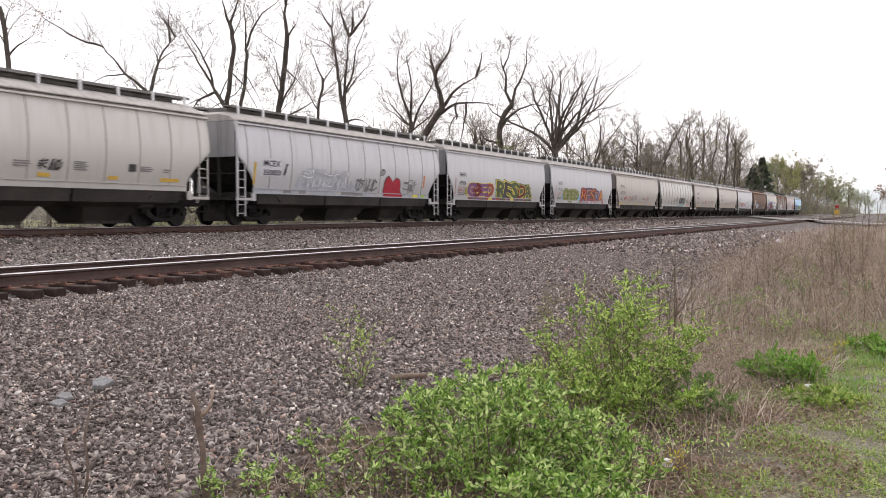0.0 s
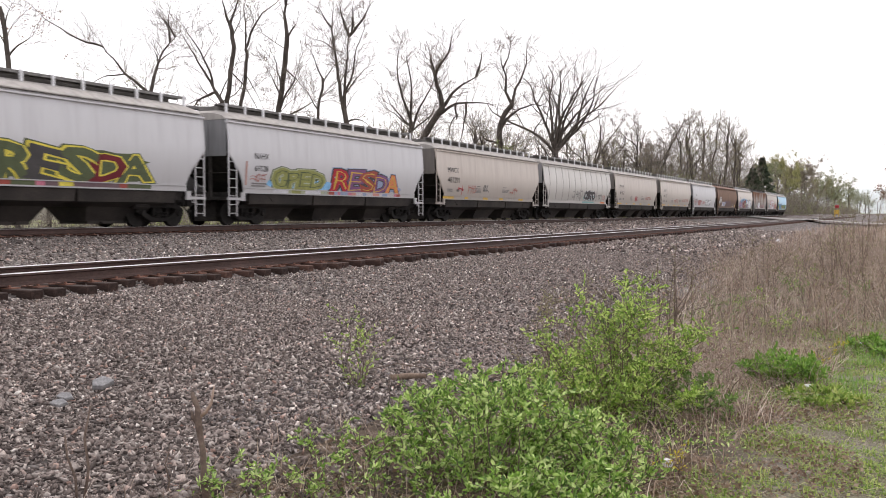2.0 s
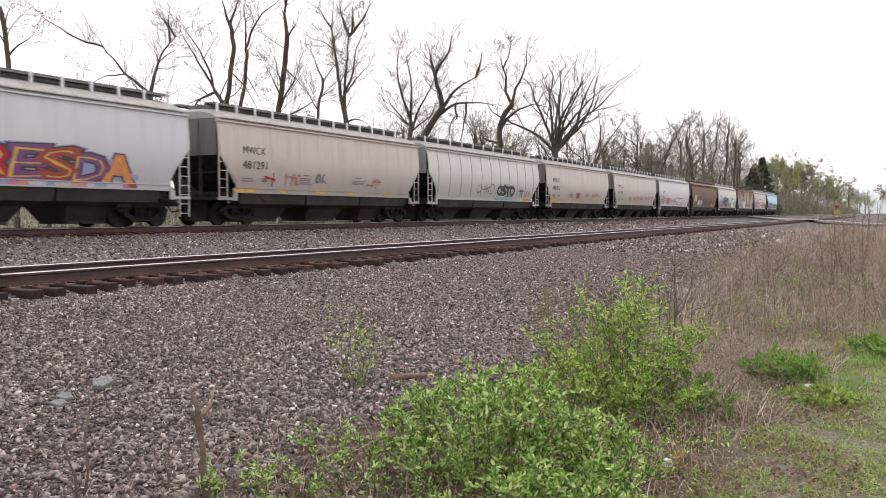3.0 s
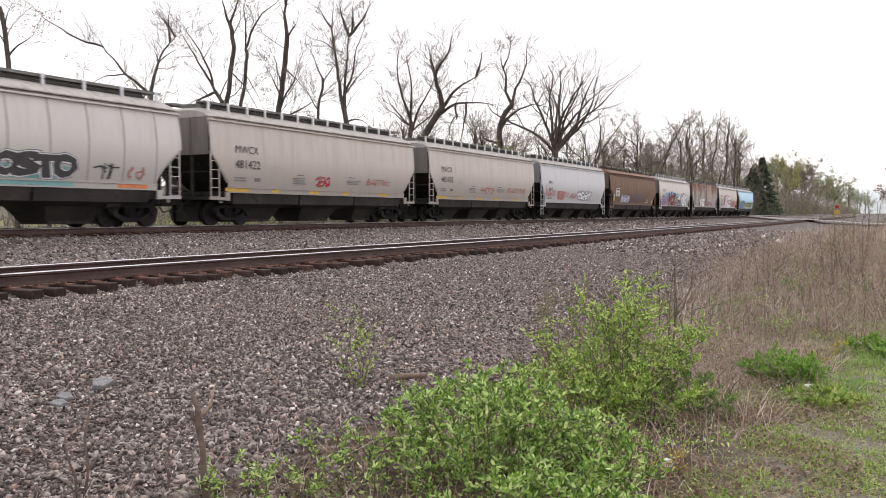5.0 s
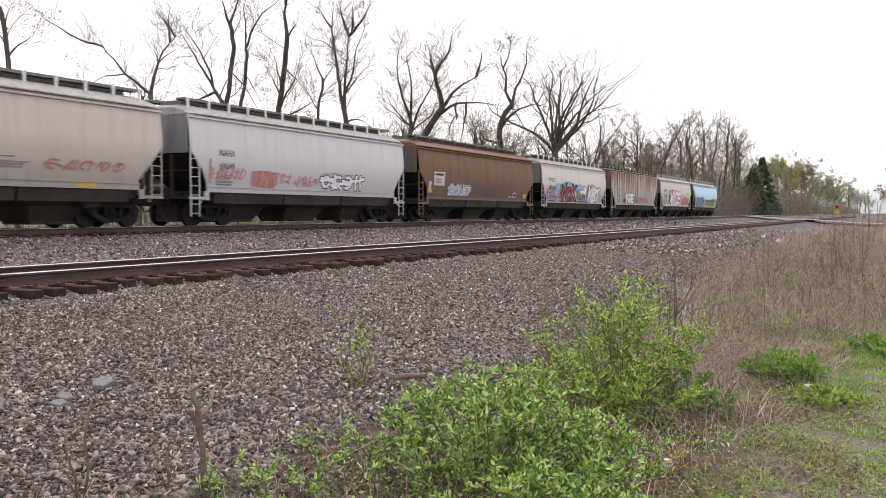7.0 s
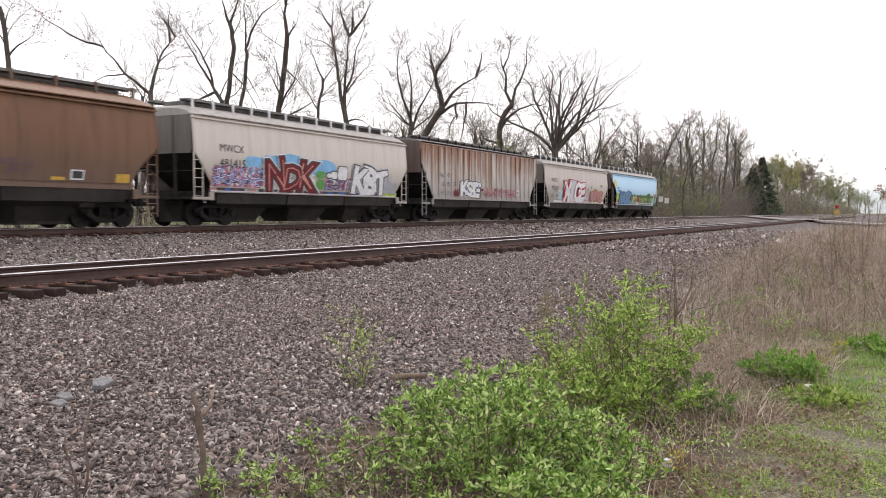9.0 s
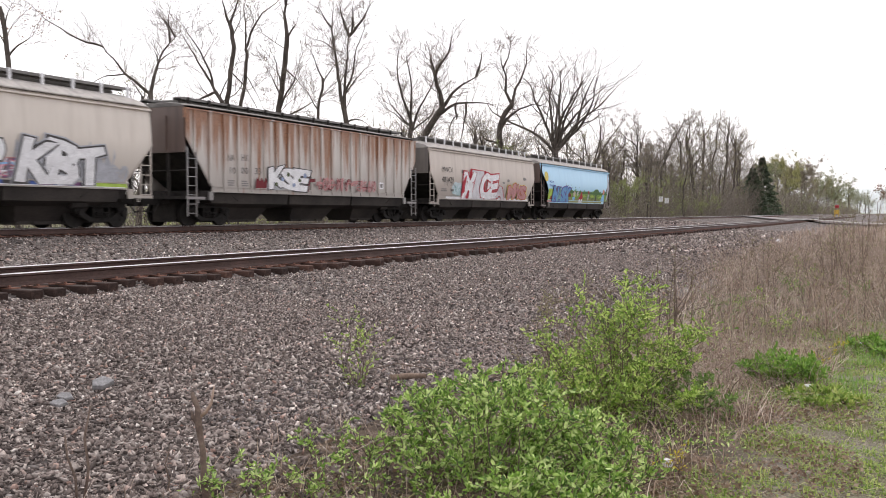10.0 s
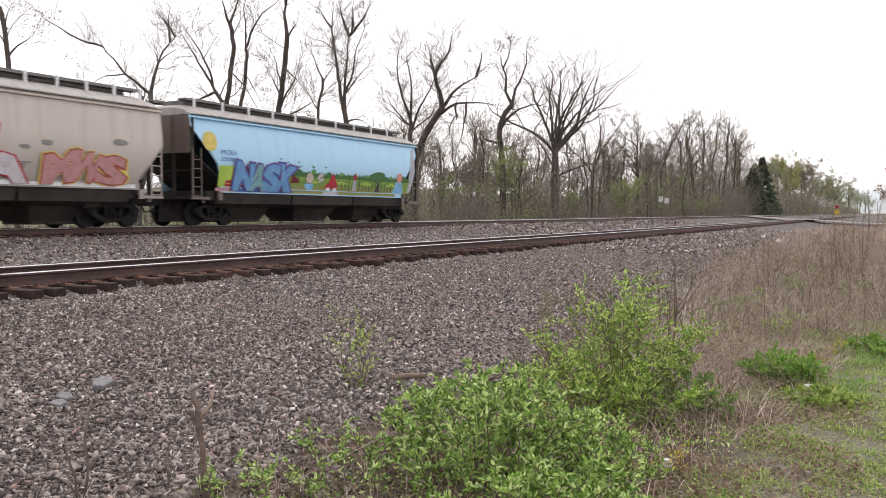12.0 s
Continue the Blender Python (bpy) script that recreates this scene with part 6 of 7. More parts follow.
M["litter"] = leafy("dead_leaf_litter", (0.16, 0.10, 0.07), (0.28, 0.195, 0.135), (0.46, 0.35, 0.26))
M["brown_stem"] = leafy("reddish_dead_stems", (0.16, 0.115, 0.09), (0.36, 0.27, 0.215), (0.62, 0.50, 0.405))
M["dead_wood"] = surface("weathered_dead_wood", (0.16, 0.11, 0.08), (0.30, 0.22, 0.17), 8, 0.9, 0, 50, 0.4)
M["twig_fleck"] = leafy("sapling_stems", (0.10, 0.085, 0.07), (0.17, 0.145, 0.12), (0.27, 0.24, 0.185))
M["far_wood"] = surface("distant_woodland", (0.16, 0.147, 0.12), (0.24, 0.226, 0.17), 0.35, 1.0, 0, 3, 0.6)
hills()


# ---------------------------------------------------------------- plants in front
def stalks(name, spots, low, high, width, mat, label, lean=0.25, bend=0.35, category="weeds", sway=0.0):
    """Thin blades, each bent once, rising from given points of the ground."""
    n = len(spots)
    g = rng
    h = g.uniform(low, high, n)[:, None] if np.ndim(low) == 0 else (low + (high - low) * g.random(n))[:, None]
    a = g.uniform(0, 6.283, n)
    d = np.stack([np.cos(a), np.sin(a)], 1)
    off = d * (g.normal(0, lean, n))[:, None] * h
    if sway:
        off = off + np.array([(noise.noise((a * 0.9, b * 0.9, 1.5)), noise.noise((a * 0.9, b * 0.9, 7.5))) for a, b, _ in spots]) * 2 * sway * h
    side = np.stack([-d[:, 1], d[:, 0]], 1) * (width * g.uniform(0.6, 1.4, n))[:, None]
    p0 = spots
    mid = np.concatenate([p0[:, :2] + off * 0.4, p0[:, 2:] + h * 0.55], 1)
    tip = np.concatenate([p0[:, :2] + off * (1 + bend), p0[:, 2:] + h * (1 - 0.15 * np.abs(off).sum(1, keepdims=True) / h)], 1)
    s3 = np.concatenate([side, np.zeros((n, 1))], 1)
    v = np.stack([p0 - s3, p0 + s3, mid - s3 * 0.8, mid + s3 * 0.8, tip], 1).reshape(-1, 3)
    b = np.arange(n)[:, None] * 5
    f = np.concatenate([b + np.array([[0, 1, 3]]), b + np.array([[0, 3, 2]]), b + np.array([[2, 3, 4]])], 1).reshape(-1, 3)
    return tagged(new(name, bulk_mesh(name, v, f, M[mat])), label, category, kind="stuff")


def scatter(n, x0, x1, y0, y1, power=1.0, keep=None):
    x = x0 + (x1 - x0) * rng.random(n) ** power
    y = y0 + (y1 - y0) * rng.random(n)
    if keep is not None:
        k = np.array([keep(a, b) for a, b in zip(x, y)])
        x, y = x[k], y[k]
    z = np.array([gz(a, b) for a, b in zip(x, y)]) - 0.01
    return np.stack([x, y, z], 1)


for lo, hi, wide, n, x0, x1 in ((1.5, 6.5, 0.022, 5200, 50, 170), (2.0, 8.0, 0.04, 3600, 130, 420), (2.0, 9.0, 0.07, 1500, 380, 950)):
    p = scatter(n, x0, x1, 30, 52, 1.1, lambda x, y: noise.noise((x * 0.07, y * 0.1, 4.0)) > rng.uniform(-0.5, 0.4))
    k = np.array([0.75 + 0.6 * noise.noise((a * 0.08, b * 0.1, 2.0)) for a, b, _ in p])
    stalks("saplings", p, lo * k, hi * k, wide, "twig_fleck", "thin grey-brown saplings crowding the wood's edge", 0.3, category="brush", sway=0.25)


def verge(x):
    """Inner edge of the mown path: it bends away behind the weeds."""
    return 0.95 - 0.24 * max(x - 7.5, 0) if x < 16 else -1.1 - 0.03 * (x - 16)


def weed_edge(x, y):
    far_side = float(np.interp(x, [6, 9, 14, 18, 28, 60], [2.3, 2.4, 2.7, 3.6, 4.3, 6.0]))
    return y > verge(x) + 0.35 * noise.noise((x * 0.8, y * 0.8, 11.0)) and y < far_side + 0.6 * noise.noise((x * 0.5, y * 0.4, 9.0))


def clumpy(x, y, s=1.1):
    return noise.noise((x * s, y * s, 3.0)) > rng.uniform(-0.6, 0.45)


def weed_height(p, low, high):
    k = np.array([0.55 + 0.95 * noise.noise((a * 0.55, b * 0.7, 6.0)) + 0.3 * noise.noise((a * 2.5, b * 2.5, 1.0)) for a, b, _ in p]).clip(0.2, 1.3)
    rise = np.clip((p[:, 1] - np.array([verge(a) for a in p[:, 0]])) / 1.1, 0.3, 1.0)
    return low * k * rise, high * k * rise


p = scatter(17000, 6.6, 34, -1.7, 5.5, 1.25, lambda x, y: weed_edge(x, y) and noise.noise((x * 1.6, y * 1.6, 8.0)) > rng.uniform(-0.15, 0.4))
stalks("dry_weeds", p, *weed_height(p, 0.15, 1.15), 0.0038, "dry", "dead straw-brown weeds and grass stalks", 1.1, sway=1.0)
p = scatter(36000, 6.6, 34, -1.7, 5.5, 1.25, lambda x, y: weed_edge(x, y) and clumpy(x, y))
stalks("tangled_weeds", p, *weed_height(p, 0.12, 0.95), 0.0035, "brown_stem", "tangled reddish-brown dead weeds", 1.9, sway=0.8)
p = scatter(8000, 26, 95, -2.5, 7.5, 1.2, weed_edge)
stalks("dry_weeds", p, *weed_height(p, 0.3, 1.15), 0.007, "dry", "dead straw-brown weeds farther along the verge", 0.5)
p = scatter(6000, 24, 95, -2.5, 7.5, 1.2, weed_edge)
stalks("tangled_weeds", p, *weed_height(p, 0.3, 1.1), 0.008, "brown_stem", "reddish-brown dead weeds farther along the verge", 0.8)
p = scatter(4200, 12.5, 30, -1.8, 1.2, 1.0, lambda x, y: y > verge(x) + 0.3 and clumpy(x, y, 1.3))
stalks("tall_weeds", p, 0.4, 1.5 * (0.75 + 0.7 * np.array([noise.noise((a * 0.8, b * 1.3, 3.0)) for a, b, _ in p]).clip(-0.5, 0.6)), 0.0045, "brown_stem", "tall tangled dead weeds beside the path", 0.9, sway=0.9)
stalks("dry_grass", scatter(8000, 2.6, 12, 0.9, 3.2, 1.0, lambda x, y: weed_edge(x, y) and clumpy(x, y, 1.6)), 0.05, 0.30, 0.0024, "dry", "short dead grass between the shrubs", 1.1)
stalks("dry_grass", scatter(7000, 6.3, 11, 0.5, 2.4, 1.0, lambda x, y: y > verge(x) - 0.2 and clumpy(x, y, 1.9)), 0.05, 0.32, 0.0028, "dry", "pale dead grass at the edge of the weeds", 1.5, sway=0.8)
p = scatter(190000, 3.0, 14, -2.8, 1.1, 1.3, lambda x, y: noise.noise((x * 0.9, y * 0.9, 3.0)) + 1.3 * noise.noise((x * 3.4, y * 3.4, 8.0)) + 0.7 * noise.noise((x * 9, y * 9, 2.0)) - max(y - 0.6, 0) * 0.6 - max(4.8 - x, 0) * 0.7 - max(-1.2 - y, 0) * 0.8 > rng.uniform(-0.3, 0.45))
stalks("green_grass", p, 0.012, 0.055, 0.0040, "leaf_grass", "short green grass in tufts on the worn path", 1.3, category="grass")
p = scatter(30000, 7.6, 18, -2.0, 1.5, 1.1, lambda x, y: abs(y - verge(x) + 0.05) < 0.45 + 0.4 * noise.noise((x * 1.2, y * 1.2, 5.0)) and noise.noise((x * 1.9, y * 1.9, 14.0)) > rng.uniform(-0.3, 0.3))
stalks("verge_grass", p, 0.03, 0.13, 0.0045, "lush_grass", "lush green grass between weeds and path", 1.0, category="grass")
stalks("dead_litter", scatter(26000, 3.0, 13, -2.4, 3.2, 1.2, lambda x, y: noise.noise((x * 1.1, y * 1.1, 13.0)) > rng.uniform(-0.4, 0.5)), 0.01, 0.06, 0.0025, "dry", "flattened dead grass and twigs on the soil", 2.4, category="grass")
stalks("dry_stalks", scatter(900, 2.4, 5.5, 2.4, 3.7, 1.0, lambda x, y: clumpy(x, y, 2.0)), 0.06, 0.30, 0.0022, "brown_stem", "dead stalks at the ballast's foot", 1.0)
stalks("green_grass", scatter(7000, 10, 45, -6, 0.4, 1.2, lambda x, y: y < verge(x) + 0.3), 0.05, 0.16, 0.008, "leaf_grass", "green grass along the path", 0.8, category="grass")
stalks("verge_grass", scatter(9000, 3.5, 16, 0.8, 2.9, 1.0, lambda x, y: noise.noise((x * 0.7, y * 0.7, 5.0)) > rng.uniform(-0.4, 0.5)), 0.03, 0.12, 0.0035, "leaf_grass", "green weeds and grass under the shrubs", 1.0, category="grass")


def ground_leaves(name, n, x0, x1, y0, y1, size, mat, label, seed, low=0.0, high=0.06):
    """Small broad leaves close to the soil, in patches."""
    p = scatter(n, x0, x1, y0, y1, 1.2, lambda x, y: noise.noise((x * 1.3, y * 1.3, seed)) + 0.4 * noise.noise((x * 4, y * 4, seed)) > rng.uniform(-0.35, 0.5) + 0.7 * max(0.0, 0.6 - (y - y0)) + 0.7 * max(0.0, 0.4 - (y1 - y)))
    p[:, 2] += rng.uniform(low, high, len(p))
    w = rng.normal(size=(len(p), 3)) * np.array([1, 1, 0.45]) + np.array([0, 0, 0.25])
    v, f = leaves(p, w, size, 0.6)
    tagged(new(name, bulk_mesh(name, v, f, M[mat])), label, "weeds", kind="stuff")


ground_leaves("low_weeds", 13000, 3.2, 12, 0.7, 3.0, 0.030, "leaf_bush", "low leafy green weeds covering the verge", 21.0, 0.0, 0.10)
ground_leaves("low_weeds", 34000, 3.4, 13, -2.4, 1.1, 0.022, "leaf_grass", "clover and low weeds in the path", 23.0, 0.0, 0.03)
ground_leaves("dead_leaves", 19000, 4.2, 8.4, 0.15, 1.7, 0.028, "litter", "reddish-brown dead leaves and clippings on the soil", 29.0, 0.0, 0.05)
ground_leaves("dead_leaves", 22000, 3.0, 11, 0.15, 3.4, 0.030, "litter", "brown dead leaves lying on the soil", 25.0, 0.0, 0.03)


def flecks(name, n, x0, x1, size, mat, label, low, high):
    """Small withered leaves and buds caught among the dead stalks."""
    p = scatter(n, x0, x1, -1.7, 5.3, 1.25, lambda x, y: weed_edge(x, y) and clumpy(x, y))
    top = weed_height(p, 0.1, 1.0)[1]
    p[:, 2] += top * rng.uniform(low, high, len(p))
    v, f = leaves(p, rng.normal(size=(len(p), 3)), size, 0.5)
    tagged(new(name, bulk_mesh(name, v, f, M[mat])), label, "weeds", kind="stuff")


flecks("withered_leaves", 30000, 6.8, 36, 0.036, "litter", "withered brown leaves among dead weeds", 0.1, 0.8)
flecks("weed_buds", 16000, 6.8, 36, 0.030, "bud", "yellow-green buds among dead weeds", 0.1, 1.0)
flecks("weed_leaves", 15000, 6.8, 30, 0.032, "leaf_weed", "green leaves low among dead weeds", 0.0, 0.45)


def canes(n, seed):
    """Arching bramble canes and forked dead stems tangled among the weeds."""
    r = random.Random(seed)
    b = Buf()
    k = 0
    while k < n:
        x, y = 6.9 + 24 * r.random() ** 1.5, r.uniform(-1.5, 4.6)
        if not weed_edge(x, y):
            continue
        k += 1
        a, h = r.uniform(0, 6.28), r.uniform(0.35, 0.95) * (0.55 if y < verge(x) + 0.7 else 1.0)
        run = r.uniform(0.1, 0.9) * h
        d = Vector((math.cos(a), math.sin(a), 0))
        p = Vector((x, y, gz(x, y) - 0.02))
        w = 0.0018 + 0.00016 * x
        line = [p, p + d * run * 0.25 + UP * h * 0.55, p + d * run * 0.7 + UP * h * 0.95, p + d * run * 1.3 + UP * h * r.uniform(0.6, 1.1)]
        b.tube(line, [w, w * 0.85, w * 0.6, w * 0.35], 4)
        for _ in range(8):
            q = line[r.randrange(1, 3)].lerp(line[3], r.random() * 0.7)
            e = Vector((r.gauss(0, 1), r.gauss(0, 1), r.gauss(0.4, 0.6))).normalized() * h * r.uniform(0.12, 0.35)
            b.tube([q, q + e * 0.5, q + e + UP * 0.02], [w * 0.5, w * 0.4, w * 0.25], 3)
    tagged(new("weed_canes", b.mesh("weed_canes", M["brown_stem"])), "dark forked stems and canes tangled in dead weeds", "weeds", kind="stuff")


canes(620, 61)

# sparse growth that continues out of sight along the verge behind the camera
stalks("dry_weeds", scatter(5000, -25, 2.2, 0.9, 3.6, 1.0, clumpy), 0.15, 0.8, 0.004, "dry", "dead straw-brown weeds along the verge", 0.7)
stalks("green_grass", scatter(9000, -12, 3.2, -4.5, 1.2, 1.0, clumpy), 0.02, 0.08, 0.004, "leaf_grass", "short green grass on the worn path", 1.0, category="grass")
stalks("green_grass", scatter(7000, 3, 14, -6, -2.4, 1.0, clumpy), 0.02, 0.08, 0.005, "leaf_grass", "short green grass on the worn path", 1.0, category="grass")


def shrub(x, y, height, spread, stems, seed, mat, size, per, label, name="shrub", twigs=4, leafy_from=0.05, lean=(0, 0), thick=0.006, loose=0.75):
    r = random.Random(seed)
    g = np.random.default_rng(seed)
    base = new(name)
    base.location = (x, y, gz(x, y) - 0.03)
    tagged(base, label, "bush", "shrubs beside the ballast")
    wood, at, way = Buf(), [], []
    for k in range(stems):
        a, rr = r.uniform(0, 6.28), spread * math.sqrt(r.random())
        out = loose if r.random() < 0.5 else 0.3
        h = height * (1 - 0.45 * (rr / spread) ** 2) * r.uniform(0.75, 1.05)
        tip = Vector((math.cos(a) * rr + lean[0] * h, math.sin(a) * rr + lean[1] * h, h))
        foot_at = Vector((math.cos(a) * rr * out, math.sin(a) * rr * out, 0))
        line = [foot_at.lerp(tip, t) + Vector((r.gauss(0, 0.03), r.gauss(0, 0.03), 0.12 * h * math.sin(t * 3.14))) * (t > 0) for t in (0, 0.3, 0.6, 0.85, 1)]
        wood.tube(line, [thick, thick * 0.8, thick * 0.6, thick * 0.4, thick * 0.25], 5)
        chains = [(line, leafy_from)]
        for j in range(twigs):
            i = r.randrange(0 if twigs > 6 else 1, 4)
            q = line[i].lerp(line[i + 1], r.random())
            e = Vector((r.gauss(0, 0.8), r.gauss(0, 0.8), r.uniform(0.1, 1.0))).normalized() * height * r.uniform(0.12, 0.3)
            sub = [q, q + e * 0.5 + Vector((0, 0, 0.01)), q + e]
            wood.tube(sub, [thick * 0.4, thick * 0.3, thick * 0.2], 4)
            chains.append((sub, 0.0))
        for chain, start in chains:
            n = per
            for j in range(n):
                t = (start + (1 - start) * (j + r.random()) / n) * (len(chain) - 1)
                i = min(int(t), len(chain) - 2)
                d = (chain[i + 1] - chain[i]).normalized()
                at.append(chain[i].lerp(chain[i + 1], t - i))
                way.append(d * 0.5 + Vector((r.gauss(0, 0.6), r.gauss(0, 0.6), r.gauss(0.25, 0.4))))
    tagged(part("branchwork", wood.mesh("branchwork", M["stem"]), base, "thin brown woody stems"), kind="stuff")
    v, f = leaves(np.array([tuple(p) for p in at]), np.array([tuple(w) for w in way]), size, 0.38, oval=True)
    tagged(part("foliage", bulk_mesh("foliage", v, f, M[mat]), base), kind="stuff")
    return base


def on_ground(px, py):
    """Where the sight line of that bearing and dip meets level ground."""
    z = 1.55 / ((py - 377.5) / 1600)
    s = (px - 784) / 1600 * z
    return z * 0.894 + s * 0.4475, z * 0.4475 - s * 0.894


shrub(4.75, 2.12, 0.70, 0.64, 46, 1, "leaf_bush", 0.036, 19, "dense leafy green shrub at the edge of the ballast", twigs=8)
shrub(4.98, 1.56, 0.44, 0.50, 30, 2, "leaf_bush", 0.034, 17, "low leafy green shrub beside a taller one", twigs=7)
shrub(*on_ground(930, 960), 0.40, 0.42, 22, 20, "leaf_bush", 0.036, 14, "low leafy green shrub before a taller one", twigs=7)
shrub(*on_ground(1035, 940), 0.34, 0.32, 18, 24, "leaf_bush", 0.036, 14, "low leafy green shrub before a taller one", twigs=7)
shrub(4.3, 2.75, 0.42, 0.42, 14, 3, "leaf_bush", 0.034, 9, "thin young shrub at the edge of the ballast", twigs=5)
shrub(3.75, 3.05, 0.30, 0.32, 8, 13, "leaf_bush", 0.032, 8, "small sprouting shrub among dead stalks")
shrub(*on_ground(1095, 728), 1.04, 0.52, 17, 4, "leaf_spring", 0.034, 15, "upright leafy green shrub with bare twigs at the top", twigs=16, loose=0.3)
shrub(*on_ground(1140, 735), 0.86, 0.24, 8, 18, "leaf_spring", 0.034, 15, "leafy green shrub with a long spreading branch", twigs=12, loose=0.3, lean=(0.26, -0.52))
shrub(*on_ground(1050, 735), 0.86, 0.42, 9, 5, "leaf_spring", 0.034, 10, "sparse leafy shrub leaning over the stones", twigs=9, loose=0.3, lean=(-0.15, 0.30))
shrub(*on_ground(1035, 745), 0.56, 0.50, 15, 31, "leaf_spring", 0.036, 14, "low spreading green shrub", twigs=10, loose=0.4)
shrub(*on_ground(1150, 752), 0.46, 0.44, 14, 19, "leaf_spring", 0.036, 14, "low leafy shrub at the foot of a taller one", twigs=9, loose=0.5)
shrub(*on_ground(1225, 740), 0.34, 0.36, 12, 14, "leaf_weed", 0.036, 12, "low green shrub among dead weeds", twigs=8)
shrub(*on_ground(985, 715), 0.95, 0.42, 6, 32, "bud", 0.028, 5, "thin bare sapling with yellow-green buds over the stones", twigs=5, thick=0.005, lean=(-0.05, 0.1))
shrub(*on_ground(1085, 700), 1.28, 0.30, 6, 33, "bud", 0.026, 3, "dark bare sapling behind a leafy shrub", twigs=5, thick=0.007)
shrub(*on_ground(1185, 690), 1.30, 0.36, 8, 34, "bud", 0.026, 4, "dark bare sapling behind a leafy shrub", twigs=5, thick=0.008, loose=0.2)
shrub(6.75, 4.22, 0.84, 0.26, 6, 6, "leaf_spring", 0.032, 8, "slender sparse shrub growing in ballast", twigs=7, loose=0.2)
shrub(9.4, 3.1, 1.05, 0.40, 7, 8, "bud", 0.028, 6, "bare twiggy sapling with yellow-green buds", twigs=5, thick=0.006)
shrub(8.5, 0.85, 0.34, 0.36, 60, 9, "lush_grass", 0.05, 10, "lush tuft of dark green weeds", twigs=2, thick=0.003)
shrub(7.9, 0.50, 0.12, 0.35, 40, 16, "leaf_grass", 0.05, 8, "low tuft of green weeds", twigs=2, thick=0.003)
shrub(10.9, 0.15, 0.22, 0.4, 40, 17, "lush_grass", 0.05, 8, "tuft of green weeds beside the path", twigs=2, thick=0.003)
for k, (px, py) in enumerate(((1490, 640), (1200, 850), (955, 770), (1440, 660))):
    shrub(*on_ground(px, py), 0.28, 0.12, 7, 300 + k, "flower", 0.022, 4, "yellow-flowered weed among dead stalks", "flowering_weed", twigs=2, thick=0.003, leafy_from=0.6)
for k, (x, y, h) in enumerate(((15.0, 0.75, 1.75), (17, 0.5, 1.9), (13.2, 0.95, 1.35), (19, 2.4, 1.2), (24, 1.0, 1.7), (31, 0.8, 2.1), (38, 0.9, 2.4))):
    shrub(x, y, h, 0.5 + 0.02 * x, 8, 200 + k, "bud", 0.022 + x * 0.001, 3, "bare bramble with few buds among dead weeds", twigs=8, thick=0.003 + 0.00018 * x, loose=1.0)
for k, (px, py, h, mat) in enumerate(((1405, 560, 0.75, "leaf_weed"), (1330, 560, 0.5, "leaf_spring"), (1430, 530, 0.8, "leaf_spring"), (1285, 570, 0.5, "leaf_weed"), (1520, 560, 0.7, "leaf_weed"), (1390, 600, 0.45, "leaf_spring"))):
    shrub(*on_ground(px, py), h, 0.28, 8, 260 + k, mat, 0.034, 6, "green leafy sprigs growing up through dead weeds", twigs=5, thick=0.003, loose=0.8)


# ---------------------------------------------------------------- small things on the ground
def rock(x, y, sx, sy, sz, seed, mat, label, name="rock", tilt=0):
    r = random.Random(seed)
    bm = bmesh.new()
    bmesh.ops.create_icosphere(bm, subdivisions=2, radius=0.5)
    for v in bm.verts:
        c = v.co
        k = 1 + 0.25 * noise.noise(c * 2.5 + Vector((seed, 0, 0)))
        c *= k
        c.z = max(min(c.z, 0.34), -0.3)
        v.co = Vector((c.x * sx, c.y * sy, c.z * sz))
    me = bpy.data.meshes.new(name)
    bm.to_mesh(me)
    bm.free()
    me.materials.append(M[mat])
    ob = new(name, me)
    ob.location = (x, y, gz(x, y) + 0.045 + sz * 0.3)
    ob.rotation_euler = (radians(tilt), radians(r.uniform(-6, 6)), r.uniform(0, 6))
    return tagged(ob, label, "rock")


def slab(x, y, long, wide, thick, turn, tilt, seed, label):
    """A thin split slab of rock with broken corners."""
    r = random.Random(seed)
    b = Buf()
    k = 5
    ring = [(math.cos(6.283 * i / k + r.uniform(-0.25, 0.25)) * long / 2 * r.uniform(0.85, 1.15), math.sin(6.283 * i / k + r.uniform(-0.25, 0.25)) * wide / 2 * r.uniform(0.85, 1.15)) for i in range(k)]
    for z, g in ((0, 0.92), (thick * 0.4, 1.03), (thick, 0.97)):
        b.v += [(p[0] * g, p[1] * g, z + r.uniform(-0.1, 0.1) * thick) for p in ring]
    b.f = [(j * k + i, j * k + (i + 1) % k, j * k + k + (i + 1) % k, j * k + k + i) for j in (0, 1) for i in range(k)] + [tuple(range(k))[::-1], tuple(range(2 * k, 3 * k))]
    b.mats = [0] * len(b.f)
    ob = new("rock", bevelled(b.mesh("rock", M["slate"]), 0.004))
    ob.location = (x, y, gz(x, y) + 0.075)
    ob.rotation_euler = (radians(tilt), 0, radians(turn))
    return tagged(ob, label, "rock")


